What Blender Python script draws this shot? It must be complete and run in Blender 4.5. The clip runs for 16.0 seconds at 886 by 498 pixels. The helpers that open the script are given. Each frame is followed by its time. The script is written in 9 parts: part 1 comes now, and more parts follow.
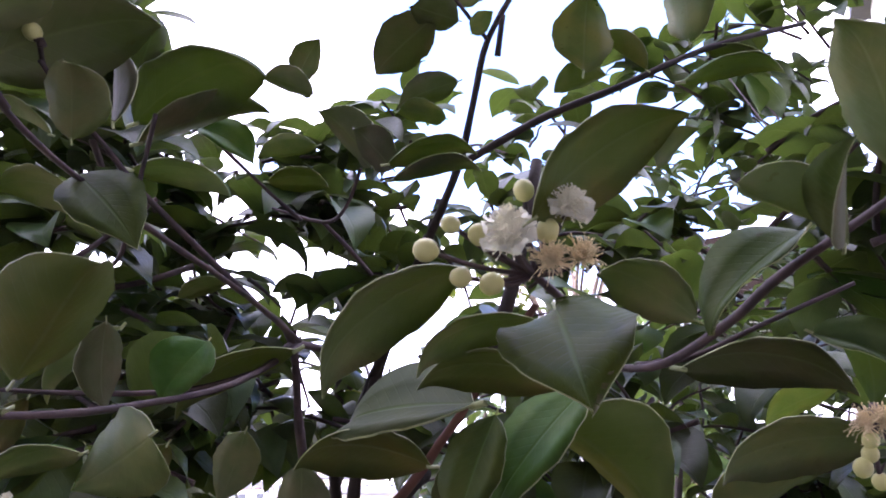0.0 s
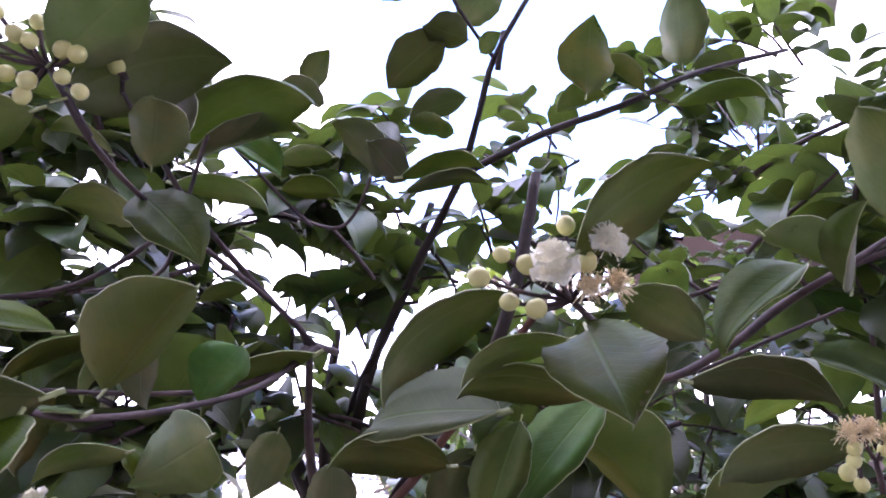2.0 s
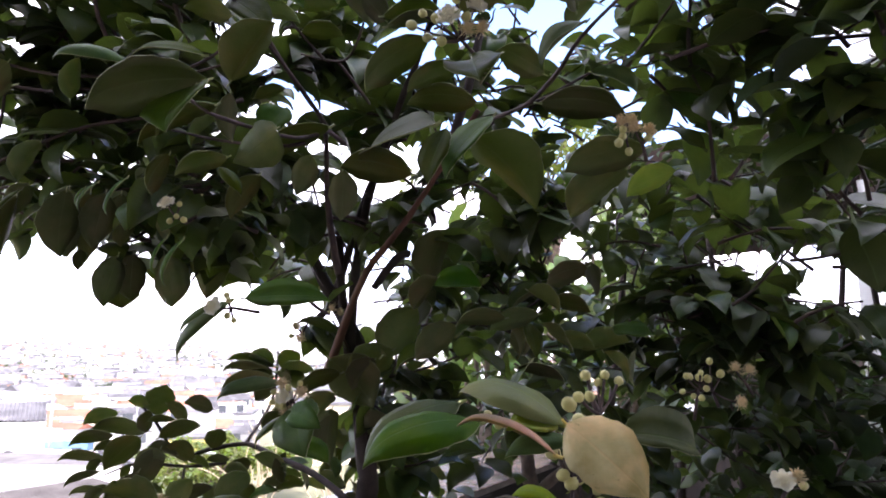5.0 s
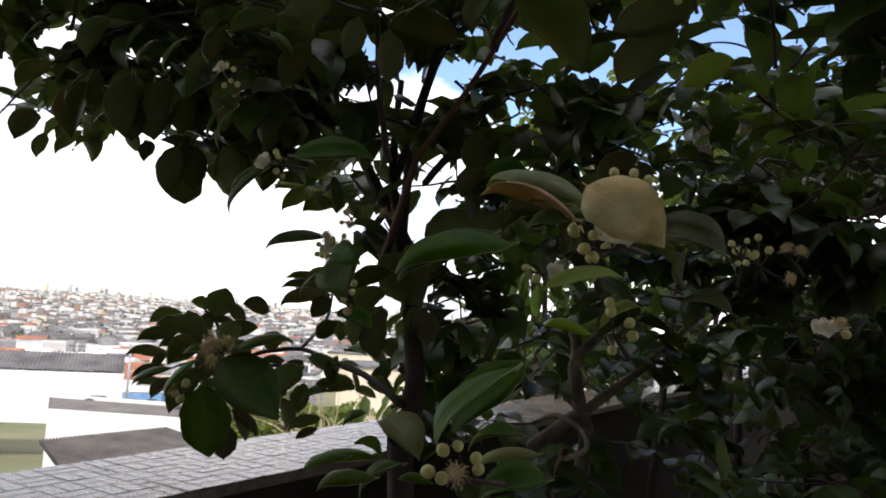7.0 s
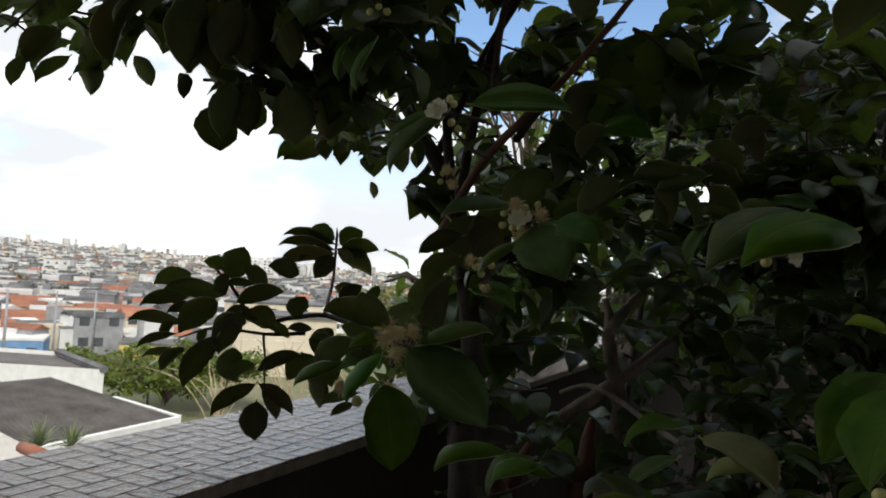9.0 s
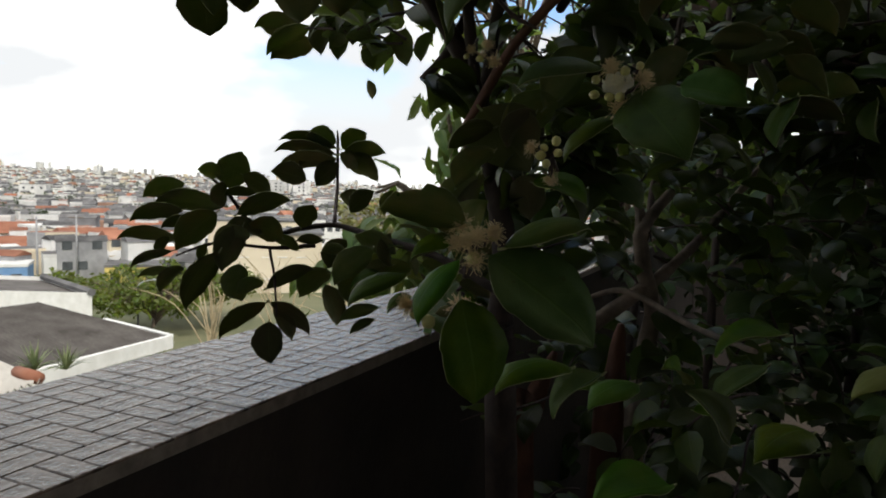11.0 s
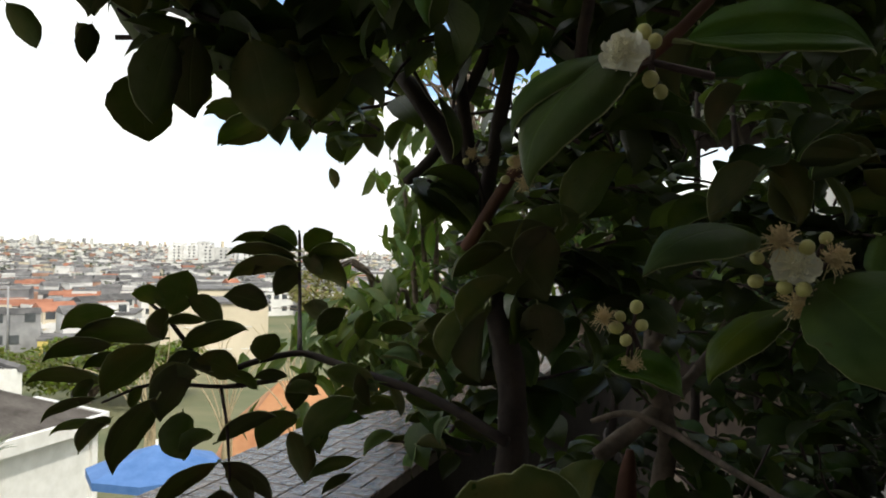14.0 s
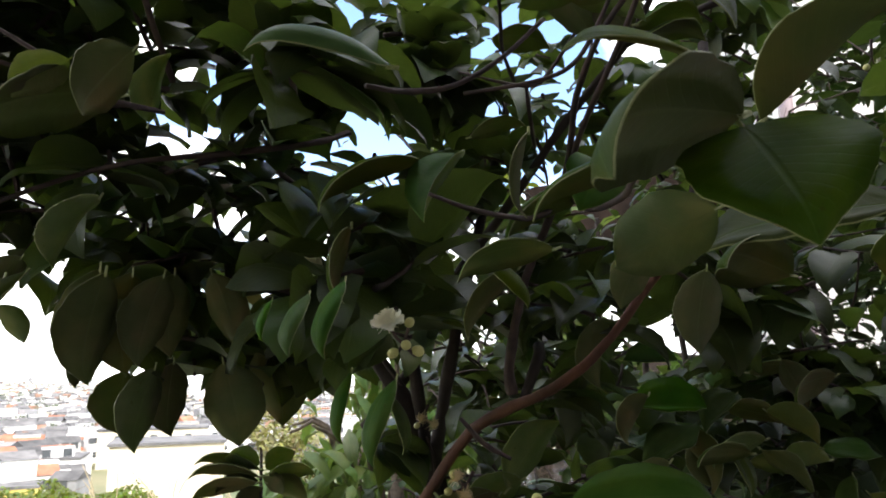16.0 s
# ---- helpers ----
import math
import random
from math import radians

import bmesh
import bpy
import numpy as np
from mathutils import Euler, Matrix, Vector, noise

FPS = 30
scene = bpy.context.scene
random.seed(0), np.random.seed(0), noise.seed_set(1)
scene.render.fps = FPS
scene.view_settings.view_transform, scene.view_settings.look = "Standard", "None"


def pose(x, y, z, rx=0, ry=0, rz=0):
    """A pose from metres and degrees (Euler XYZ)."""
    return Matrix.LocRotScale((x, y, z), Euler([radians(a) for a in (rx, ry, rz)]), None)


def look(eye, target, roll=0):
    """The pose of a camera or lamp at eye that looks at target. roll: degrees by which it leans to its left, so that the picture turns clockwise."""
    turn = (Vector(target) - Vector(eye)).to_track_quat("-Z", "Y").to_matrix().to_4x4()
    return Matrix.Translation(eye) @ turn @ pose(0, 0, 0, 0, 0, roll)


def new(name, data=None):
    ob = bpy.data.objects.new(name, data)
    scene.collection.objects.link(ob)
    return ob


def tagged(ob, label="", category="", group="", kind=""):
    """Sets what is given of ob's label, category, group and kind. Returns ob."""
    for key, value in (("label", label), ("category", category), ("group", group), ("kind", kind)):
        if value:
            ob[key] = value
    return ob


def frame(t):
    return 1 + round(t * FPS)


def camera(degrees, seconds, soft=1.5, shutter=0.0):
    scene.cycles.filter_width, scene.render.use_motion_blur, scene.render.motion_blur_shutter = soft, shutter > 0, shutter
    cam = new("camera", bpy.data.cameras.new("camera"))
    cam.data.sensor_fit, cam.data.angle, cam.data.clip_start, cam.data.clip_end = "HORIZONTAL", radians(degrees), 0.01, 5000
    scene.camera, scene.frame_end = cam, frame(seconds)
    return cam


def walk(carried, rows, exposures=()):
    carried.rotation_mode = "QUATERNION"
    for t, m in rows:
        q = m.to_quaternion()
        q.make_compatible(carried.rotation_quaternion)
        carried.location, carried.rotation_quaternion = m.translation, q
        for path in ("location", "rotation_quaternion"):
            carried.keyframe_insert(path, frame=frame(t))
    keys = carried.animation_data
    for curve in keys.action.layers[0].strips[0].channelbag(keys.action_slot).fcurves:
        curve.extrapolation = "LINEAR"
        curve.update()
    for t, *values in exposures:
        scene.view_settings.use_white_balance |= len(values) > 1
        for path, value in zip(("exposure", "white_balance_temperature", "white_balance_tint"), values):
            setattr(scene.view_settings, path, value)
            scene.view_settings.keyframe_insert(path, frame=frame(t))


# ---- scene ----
import itertools

# ---------------------------------------------------------------- camera
cam = camera(63.83, 16.0, soft=1.8)
walk(cam, [
    (0, look((0.007, 0.003, 1.606), (-0.024, 1.935, 2.12), 1.0)),
    (0.5, look((0.009, 0.006, 1.601), (0.016, 1.944, 2.092), 2.0)),
    (1, look((0.008, 0.001, 1.599), (0.022, 1.941, 2.086), 2.3)),
    (1.5, look((0.004, -0.002, 1.598), (0.029, 1.94, 2.077), 2.2)),
    (2, look((-0.013, -0.016, 1.609), (0.05, 1.921, 2.104), 1.6)),
    (2.5, look((-0.047, -0.035, 1.617), (-0.078, 1.891, 2.157), 0.8)),
    (3, look((-0.07, -0.06, 1.605), (-0.179, 1.865, 2.136), 3.4)),
    (3.5, look((-0.069, -0.077, 1.593), (-0.187, 1.853, 2.104), 2.8)),
    (4, look((-0.053, -0.11, 1.562), (-0.115, 1.822, 2.073), 2.1)),
    (4.5, look((-0.026, -0.14, 1.527), (0.01, 1.827, 1.889), 1.4)),
    (5, look((0.01, -0.169, 1.492), (0.052, 1.81, 1.778), 0.5)),
    (5.2, look((0.025, -0.177, 1.48), (0.011, 1.806, 1.737), 0.2)),
    (7.3, look((0.023, -0.159, 1.428), (-0.11, 1.828, 1.616), 2.6)),
    (7.5, look((0.004, -0.143, 1.429), (-0.115, 1.845, 1.61), 3.0)),
    (8, look((-0.052, -0.127, 1.435), (-0.061, 1.865, 1.61), 3.9)),
    (8.5, look((-0.099, -0.113, 1.439), (0.007, 1.88, 1.572), 3.7)),
    (9, look((-0.13, -0.101, 1.437), (0.019, 1.892, 1.511), 3.6)),
    (9.5, look((-0.152, -0.08, 1.428), (0.006, 1.911, 1.324), 2.3)),
    (9.7, look((-0.158, -0.07, 1.426), (0.009, 1.918, 1.28), 1.8)),
    (11.8, look((-0.161, -0.002, 1.428), (0.081, 1.976, 1.251), 0.9)),
    (12, look((-0.158, 0.007, 1.43), (0.084, 1.987, 1.279), 0.0)),
    (12.5, look((-0.162, 0.025, 1.435), (0.07, 2.009, 1.336), 0.3)),
    (13, look((-0.17, 0.048, 1.426), (0.082, 2.03, 1.337), 1.0)),
    (13.5, look((-0.181, 0.073, 1.431), (0.122, 2.048, 1.349), 1.3)),
    (14, look((-0.182, 0.082, 1.469), (0.164, 2.052, 1.48), 0.8)),
    (14.5, look((-0.188, 0.082, 1.491), (0.156, 2.051, 1.57), 1.2)),
    (15, look((-0.192, 0.071, 1.514), (0.141, 2.037, 1.664), 1.3)),
    (15.5, look((-0.19, 0.048, 1.539), (0.166, 2.0, 1.793), 1.3)),
    (16, look((-0.186, 0.02, 1.56), (0.257, 1.935, 1.926), -0.9)),
], exposures=[(0.0, 1.79, 5650, 38), (1.5, 2.07, 5600, 42), (2.5, 2.30, 5400, 40), (3.0, 2.15, 5300, 33), (3.5, 1.74, 5400, 27), (4.0, 1.49, 5500, 27), (4.5, 1.21, 5750, 27), (5.0, 1.23, 6000, 27), (5.2, 1.11, 6050, 27), (7.3, -0.31, 6500, 12), (8.0, -0.52, 6500, 9), (9.0, -0.72, 6500, 8), (9.7, -0.77, 6500, 8), (12.0, -0.67, 6800, 7), (14.0, -0.47, 6800, 6), (14.5, -0.35, 6800, 6), (15.2, 0.12, 6700, 7), (16.0, 0.70, 6450, 11)])

cam.data.dof.use_dof = True
cam.data.dof.focus_distance, cam.data.dof.aperture_fstop = 0.34, 64.0

# ---------------------------------------------------------------- world, sun
SUN_EL, SUN_AZ = 50.0, 163.0          # azimuth from +y towards +x
world = bpy.data.worlds.new("sky")
scene.world = world
world.use_nodes = True
wn, wl = world.node_tree.nodes, world.node_tree.links
wn.clear()
w_out = wn.new("ShaderNodeOutputWorld")
w_bg = wn.new("ShaderNodeBackground")
w_sky = wn.new("ShaderNodeTexSky")
w_sky.sky_type, w_sky.sun_disc = "NISHITA", False
w_sky.sun_elevation, w_sky.sun_rotation = radians(SUN_EL), radians(SUN_AZ)
w_sky.dust_density, w_sky.ozone_density = 0.6, 3.0
w_co = wn.new("ShaderNodeTexCoord")
w_map = wn.new("ShaderNodeMapping")
w_map.inputs["Scale"].default_value = (1.0, 1.0, 2.6)
w_map.inputs["Location"].default_value = (3.1, 0.4, 0.2)
w_noise = wn.new("ShaderNodeTexNoise")
w_noise.inputs["Scale"].default_value = 2.3
w_noise.inputs["Detail"].default_value = 9.0
w_noise.inputs["Roughness"].default_value = 0.55
w_dot = wn.new("ShaderNodeVectorMath")    # the clouds break open over the tree
w_dot.operation = "DOT_PRODUCT"
w_dot.inputs[1].default_value = (0.16, 0.87, 0.465)
w_open = wn.new("ShaderNodeMapRange")
w_open.interpolation_type = "SMOOTHSTEP"
w_open.inputs["From Min"].default_value, w_open.inputs["From Max"].default_value = 0.952, 0.982
w_open.inputs["To Min"].default_value, w_open.inputs["To Max"].default_value = 0.0, 0.36
w_sub = wn.new("ShaderNodeMath")
w_sub.operation = "SUBTRACT"
w_ramp = wn.new("ShaderNodeValToRGB")
w_ramp.color_ramp.elements[0].position = 0.36
w_ramp.color_ramp.elements[0].color = (0, 0, 0, 1)
w_ramp.color_ramp.elements[1].position = 0.46
w_ramp.color_ramp.elements[1].color = (1, 1, 1, 1)
w_sep = wn.new("ShaderNodeSeparateXYZ")
w_low = wn.new("ShaderNodeMapRange")     # cloud cover closes towards the horizon
w_low.inputs["From Min"].default_value, w_low.inputs["From Max"].default_value = 0.22, 0.08
w_max = wn.new("ShaderNodeMath")
w_max.operation = "MAXIMUM"
w_shade = wn.new("ShaderNodeTexNoise")
w_shade.inputs["Scale"].default_value = 4.5
w_shade.inputs["Detail"].default_value = 6.0
w_ccol = wn.new("ShaderNodeValToRGB")
w_ccol.color_ramp.elements[0].position = 0.41
w_ccol.color_ramp.elements[0].color = (0.68, 0.70, 0.74, 1)
w_ccol.color_ramp.elements[1].position = 0.60
w_ccol.color_ramp.elements[1].color = (1.0, 1.0, 1.0, 1)
w_gain = wn.new("ShaderNodeVectorMath")
w_gain.operation = "SCALE"
w_gain.inputs["Scale"].default_value = 2.2
w_blue = wn.new("ShaderNodeVectorMath")
w_blue.operation = "SCALE"
w_blue.inputs["Scale"].default_value = 0.33
w_mix = wn.new("ShaderNodeMix")
w_mix.data_type = "RGBA"
wl.new(w_co.outputs["Generated"], w_map.inputs["Vector"])
wl.new(w_map.outputs["Vector"], w_noise.inputs["Vector"])
wl.new(w_map.outputs["Vector"], w_shade.inputs["Vector"])
wl.new(w_co.outputs["Generated"], w_dot.inputs[0])
wl.new(w_dot.outputs["Value"], w_open.inputs["Value"])
wl.new(w_noise.outputs["Fac"], w_sub.inputs[0])
wl.new(w_open.outputs["Result"], w_sub.inputs[1])
wl.new(w_sub.outputs["Value"], w_ramp.inputs["Fac"])
wl.new(w_co.outputs["Generated"], w_sep.inputs["Vector"])
wl.new(w_sep.outputs["Z"], w_low.inputs["Value"])
wl.new(w_ramp.outputs["Color"], w_max.inputs[0])
wl.new(w_low.outputs["Result"], w_max.inputs[1])
wl.new(w_shade.outputs["Fac"], w_ccol.inputs["Fac"])
wl.new(w_ccol.outputs["Color"], w_gain.inputs[0])
wl.new(w_sky.outputs["Color"], w_blue.inputs[0])
wl.new(w_max.outputs["Value"], w_mix.inputs["Factor"])
wl.new(w_blue.outputs["Vector"], w_mix.inputs["A"])
wl.new(w_gain.outputs["Vector"], w_mix.inputs["B"])
wl.new(w_mix.outputs["Result"], w_bg.inputs["Color"])
wl.new(w_bg.outputs["Background"], w_out.inputs["Surface"])

sun = new("sun", bpy.data.lights.new("sun", "SUN"))
sun.data.energy, sun.data.angle, sun.data.color = 4.4, radians(2.0), (1.0, 0.95, 0.88)
_az, _el = radians(SUN_AZ), radians(SUN_EL)
sun.matrix_world = look((math.sin(_az) * math.cos(_el) * 50, math.cos(_az) * math.cos(_el) * 50, math.sin(_el) * 50), (0, 0, 0))


# ---------------------------------------------------------------- materials
def nodes_of(name):
    m = bpy.data.materials.new(name)
    m.use_nodes = True
    return m, m.node_tree.nodes, m.node_tree.links, m.node_tree.nodes["Principled BSDF"]


def surface(name, a, b, rough=0.7, scale=8.0, bump=0.2, detail=6.0, metal=0.0, island=0.0, fine=0.0, spec=0.5):
    """A two-tone noisy surface with fine relief; island: how far each joined piece varies in brightness."""
    m, n, l, p = nodes_of(name)
    co = n.new("ShaderNodeTexCoord")
    no = n.new("ShaderNodeTexNoise")
    no.inputs["Scale"].default_value, no.inputs["Detail"].default_value = scale, detail
    no.inputs["Roughness"].default_value = 0.62
    ra = n.new("ShaderNodeValToRGB")
    ra.color_ramp.elements[0].position, ra.color_ramp.elements[1].position = 0.34, 0.68
    ra.color_ramp.elements[0].color, ra.color_ramp.elements[1].color = (*a, 1), (*b, 1)
    l.new(co.outputs["Object"], no.inputs["Vector"])
    l.new(no.outputs["Fac"], ra.inputs["Fac"])
    out = ra.outputs["Color"]
    if island:
        ge = n.new("ShaderNodeNewGeometry")
        mr = n.new("ShaderNodeMapRange")
        mr.inputs["To Min"].default_value, mr.inputs["To Max"].default_value = 1 - island, 1 + island
        l.new(ge.outputs["Random Per Island"], mr.inputs["Value"])
        mu = n.new("ShaderNodeVectorMath")
        mu.operation = "SCALE"
        l.new(out, mu.inputs[0])
        l.new(mr.outputs["Result"], mu.inputs["Scale"])
        out = mu.outputs["Vector"]
    l.new(out, p.inputs["Base Color"])
    p.inputs["Roughness"].default_value, p.inputs["Metallic"].default_value = rough, metal
    p.inputs["Specular IOR Level"].default_value = spec
    if bump:
        n2 = n.new("ShaderNodeTexNoise")
        n2.inputs["Scale"].default_value, n2.inputs["Detail"].default_value = fine or scale * 4, 5
        bp = n.new("ShaderNodeBump")
        bp.inputs["Strength"].default_value, bp.inputs["Distance"].default_value = bump, 0.2 / (fine or scale * 4)
        l.new(co.outputs["Object"], n2.inputs["Vector"])
        l.new(n2.outputs["Fac"], bp.inputs["Height"])
        l.new(bp.outputs["Normal"], p.inputs["Normal"])
    return m


def leaf_material(name, dark, light, through_col, rough, share, vary=0.25, gloss=0.22, blemish=0.5):
    """Leaf skin: mottled green with veins, brown specks, light passing through by a translucent share."""
    m, n, l, p = nodes_of(name)
    # patterns lie in the leaf's own sheet, shifted from leaf to leaf
    uv = n.new("ShaderNodeUVMap")
    sep = n.new("ShaderNodeSeparateXYZ")
    l.new(uv.outputs["UV"], sep.inputs["Vector"])
    oi = n.new("ShaderNodeObjectInfo")
    ge = n.new("ShaderNodeNewGeometry")
    ad = n.new("ShaderNodeMath"); ad.operation = "ADD"
    l.new(oi.outputs["Random"], ad.inputs[0]); l.new(ge.outputs["Random Per Island"], ad.inputs[1])
    far = n.new("ShaderNodeMath"); far.operation = "MULTIPLY"; far.inputs[1].default_value = 61.0
    l.new(ad.outputs[0], far.inputs[0])
    half = n.new("ShaderNodeMath"); half.operation = "MULTIPLY"; half.inputs[1].default_value = 0.6
    l.new(sep.outputs["Y"], half.inputs[0])
    co = n.new("ShaderNodeCombineXYZ")
    l.new(sep.outputs["X"], co.inputs["X"]); l.new(half.outputs[0], co.inputs["Y"]); l.new(far.outputs[0], co.inputs["Z"])
    no = n.new("ShaderNodeTexNoise")
    no.inputs["Scale"].default_value, no.inputs["Detail"].default_value = 5.0, 6.0
    l.new(co.outputs["Vector"], no.inputs["Vector"])
    ra = n.new("ShaderNodeValToRGB")
    ra.color_ramp.elements[0].position, ra.color_ramp.elements[1].position = 0.3, 0.7
    ra.color_ramp.elements[0].color, ra.color_ramp.elements[1].color = (*dark, 1), (*light, 1)
    l.new(no.outputs["Fac"], ra.inputs["Fac"])
    # side veins: ribs swept towards the tip, from the sheet's own coordinates
    ab = n.new("ShaderNodeMath"); ab.operation = "SUBTRACT"; ab.inputs[1].default_value = 0.5
    l.new(sep.outputs["Y"], ab.inputs[0])
    ab2 = n.new("ShaderNodeMath"); ab2.operation = "ABSOLUTE"
    l.new(ab.outputs[0], ab2.inputs[0])
    ph = n.new("ShaderNodeMath"); ph.operation = "MULTIPLY_ADD"; ph.inputs[1].default_value = -0.55
    l.new(ab2.outputs[0], ph.inputs[0]); l.new(sep.outputs["X"], ph.inputs[2])
    fr = n.new("ShaderNodeMath"); fr.operation = "MULTIPLY"; fr.inputs[1].default_value = 13.0
    l.new(ph.outputs[0], fr.inputs[0])
    si = n.new("ShaderNodeMath"); si.operation = "PINGPONG"; si.inputs[1].default_value = 0.5
    l.new(fr.outputs[0], si.inputs[0])
    vein = n.new("ShaderNodeMapRange")
    vein.inputs["From Min"].default_value, vein.inputs["From Max"].default_value = 0.0, 0.09
    l.new(si.outputs[0], vein.inputs["Value"])
    mid = n.new("ShaderNodeMapRange")
    mid.inputs["From Min"].default_value, mid.inputs["From Max"].default_value = 0.008, 0.03
    l.new(ab2.outputs[0], mid.inputs["Value"])
    vein.inputs["To Min"].default_value = 0.72
    mi = n.new("ShaderNodeMath"); mi.operation = "MINIMUM"
    l.new(vein.outputs[0], mi.inputs[0]); l.new(mid.outputs[0], mi.inputs[1])
    # per-leaf tone
    frc = n.new("ShaderNodeMath"); frc.operation = "FRACT"
    l.new(ad.outputs[0], frc.inputs[0])
    mr = n.new("ShaderNodeMapRange")
    mr.inputs["To Min"].default_value, mr.inputs["To Max"].default_value = 1 - vary, 1 + vary
    l.new(frc.outputs[0], mr.inputs["Value"])
    hs = n.new("ShaderNodeHueSaturation")
    hm = n.new("ShaderNodeMapRange")
    hm.inputs["To Min"].default_value, hm.inputs["To Max"].default_value = 0.455, 0.53
    l.new(frc.outputs[0], hm.inputs["Value"])
    l.new(hm.outputs[0], hs.inputs["Hue"])
    l.new(mr.outputs[0], hs.inputs["Value"])
    s7 = n.new("ShaderNodeMath"); s7.operation = "MULTIPLY"; s7.inputs[1].default_value = 7.31
    l.new(frc.outputs[0], s7.inputs[0])
    s8 = n.new("ShaderNodeMath"); s8.operation = "FRACT"
    l.new(s7.outputs[0], s8.inputs[0])
    sm = n.new("ShaderNodeMapRange")
    sm.inputs["To Min"].default_value, sm.inputs["To Max"].default_value = 0.72, 1.25
    l.new(s8.outputs[0], sm.inputs["Value"])
    l.new(sm.outputs[0], hs.inputs["Saturation"])
    # broad olive and brown patches of age
    ag = n.new("ShaderNodeTexNoise")
    ag.inputs["Scale"].default_value, ag.inputs["Detail"].default_value = 2.6, 6.0
    l.new(co.outputs["Vector"], ag.inputs["Vector"])
    ar = n.new("ShaderNodeMapRange")
    ar.inputs["From Min"].default_value, ar.inputs["From Max"].default_value = 0.44, 0.70
    ar.inputs["To Max"].default_value = blemish
    l.new(ag.outputs["Fac"], ar.inputs["Value"])
    am = n.new("ShaderNodeMix"); am.data_type = "RGBA"
    am.inputs["B"].default_value = (light[0] * 1.9, light[1] * 1.25, light[2] * 1.2, 1)
    l.new(ar.outputs[0], am.inputs["Factor"])
    l.new(ra.outputs["Color"], am.inputs["A"])
    l.new(am.outputs["Result"], hs.inputs["Color"])
    mp = n.new("ShaderNodeMix"); mp.data_type = "RGBA"
    mp.inputs["A"].default_value = (light[0] * 1.5, light[1] * 1.35, light[2] * 1.5, 1)
    va = n.new("ShaderNodeMapRange")
    va.inputs["To Min"].default_value, va.inputs["To Max"].default_value = 0.55, 1.0
    l.new(mi.outputs[0], va.inputs["Value"])
    l.new(va.outputs[0], mp.inputs["Factor"])
    l.new(hs.outputs["Color"], mp.inputs["B"])
    # brown specks
    sp = n.new("ShaderNodeTexNoise")
    sp.inputs["Scale"].default_value, sp.inputs["Detail"].default_value = 11.0, 2.0
    l.new(co.outputs["Vector"], sp.inputs["Vector"])
    sr = n.new("ShaderNodeMapRange")
    sr.inputs["From Min"].default_value, sr.inputs["From Max"].default_value = 0.71, 0.76
    sr.inputs["To Max"].default_value = blemish
    l.new(sp.outputs["Fac"], sr.inputs["Value"])
    ms = n.new("ShaderNodeMix"); ms.data_type = "RGBA"
    ms.inputs["B"].default_value = (0.05, 0.03, 0.012, 1)
    l.new(sr.outputs[0], ms.inputs["Factor"])
    l.new(mp.outputs["Result"], ms.inputs["A"])
    l.new(ms.outputs["Result"], p.inputs["Base Color"])
    p.inputs["Roughness"].default_value = rough
    p.inputs["Specular IOR Level"].default_value = gloss
    bp = n.new("ShaderNodeBump")
    bp.inputs["Strength"].default_value, bp.inputs["Distance"].default_value = 0.35, 0.0006
    hb = n.new("ShaderNodeMath"); hb.operation = "MULTIPLY_ADD"; hb.inputs[1].default_value = 1.6
    l.new(no.outputs["Fac"], hb.inputs[0]); l.new(mi.outputs[0], hb.inputs[2])
    l.new(hb.outputs[0], bp.inputs["Height"])
    l.new(bp.outputs["Normal"], p.inputs["Normal"])
    tr = n.new("ShaderNodeBsdfTranslucent")
    tm = n.new("ShaderNodeVectorMath"); tm.operation = "SCALE"
    tc = n.new("ShaderNodeRGB"); tc.outputs[0].default_value = (*through_col, 1)
    l.new(tc.outputs[0], tm.inputs[0]); l.new(mr.outputs[0], tm.inputs["Scale"])
    l.new(tm.outputs["Vector"], tr.inputs["Color"])
    mx = n.new("ShaderNodeMixShader")
    mx.inputs["Fac"].default_value = share
    l.new(p.outputs["BSDF"], mx.inputs[1]); l.new(tr.outputs["BSDF"], mx.inputs[2])
    l.new(mx.outputs["Shader"], n["Material Output"].inputs["Surface"])
    return m


LEAF_TOP = leaf_material("leaf_upper_skin", (0.026, 0.064, 0.009), (0.054, 0.106, 0.017), (0.26, 0.40, 0.04), 0.46, 0.16, 0.3, 0.10)
LEAF_LOW = leaf_material("leaf_under_skin", (0.064, 0.080, 0.029), (0.108, 0.125, 0.047), (0.44, 0.50, 0.09), 0.6, 0.25, 0.35, 0.25, 0.7)
# crown leaves: darker copy of the leaf green, the crown's shade put into colour
LEAF_SHADED = leaf_material("shaded_leaf_skin", (0.020, 0.038, 0.011), (0.038, 0.064, 0.019), (0.22, 0.32, 0.04), 0.40, 0.14, 0.4, 0.24)
# near-black green carries the shade that lies on the hedge
HEDGE_SHADE_LEAF = leaf_material("hedge_shade_leaf_skin", (0.009, 0.019, 0.006), (0.019, 0.036, 0.011), (0.14, 0.22, 0.03), 0.5, 0.1, 0.4, 0.12)
LEAF_RIM = surface("leaf_margin", (0.24, 0.27, 0.10), (0.34, 0.36, 0.16), 0.5, 40, 0)
YEL_TOP = leaf_material("yellow_leaf_upper", (0.26, 0.19, 0.07), (0.50, 0.42, 0.20), (0.7, 0.55, 0.10), 0.42, 0.3, blemish=0.75)
YEL_LOW = leaf_material("yellow_leaf_under", (0.40, 0.33, 0.09), (0.50, 0.42, 0.13), (0.7, 0.55, 0.12), 0.55, 0.3)
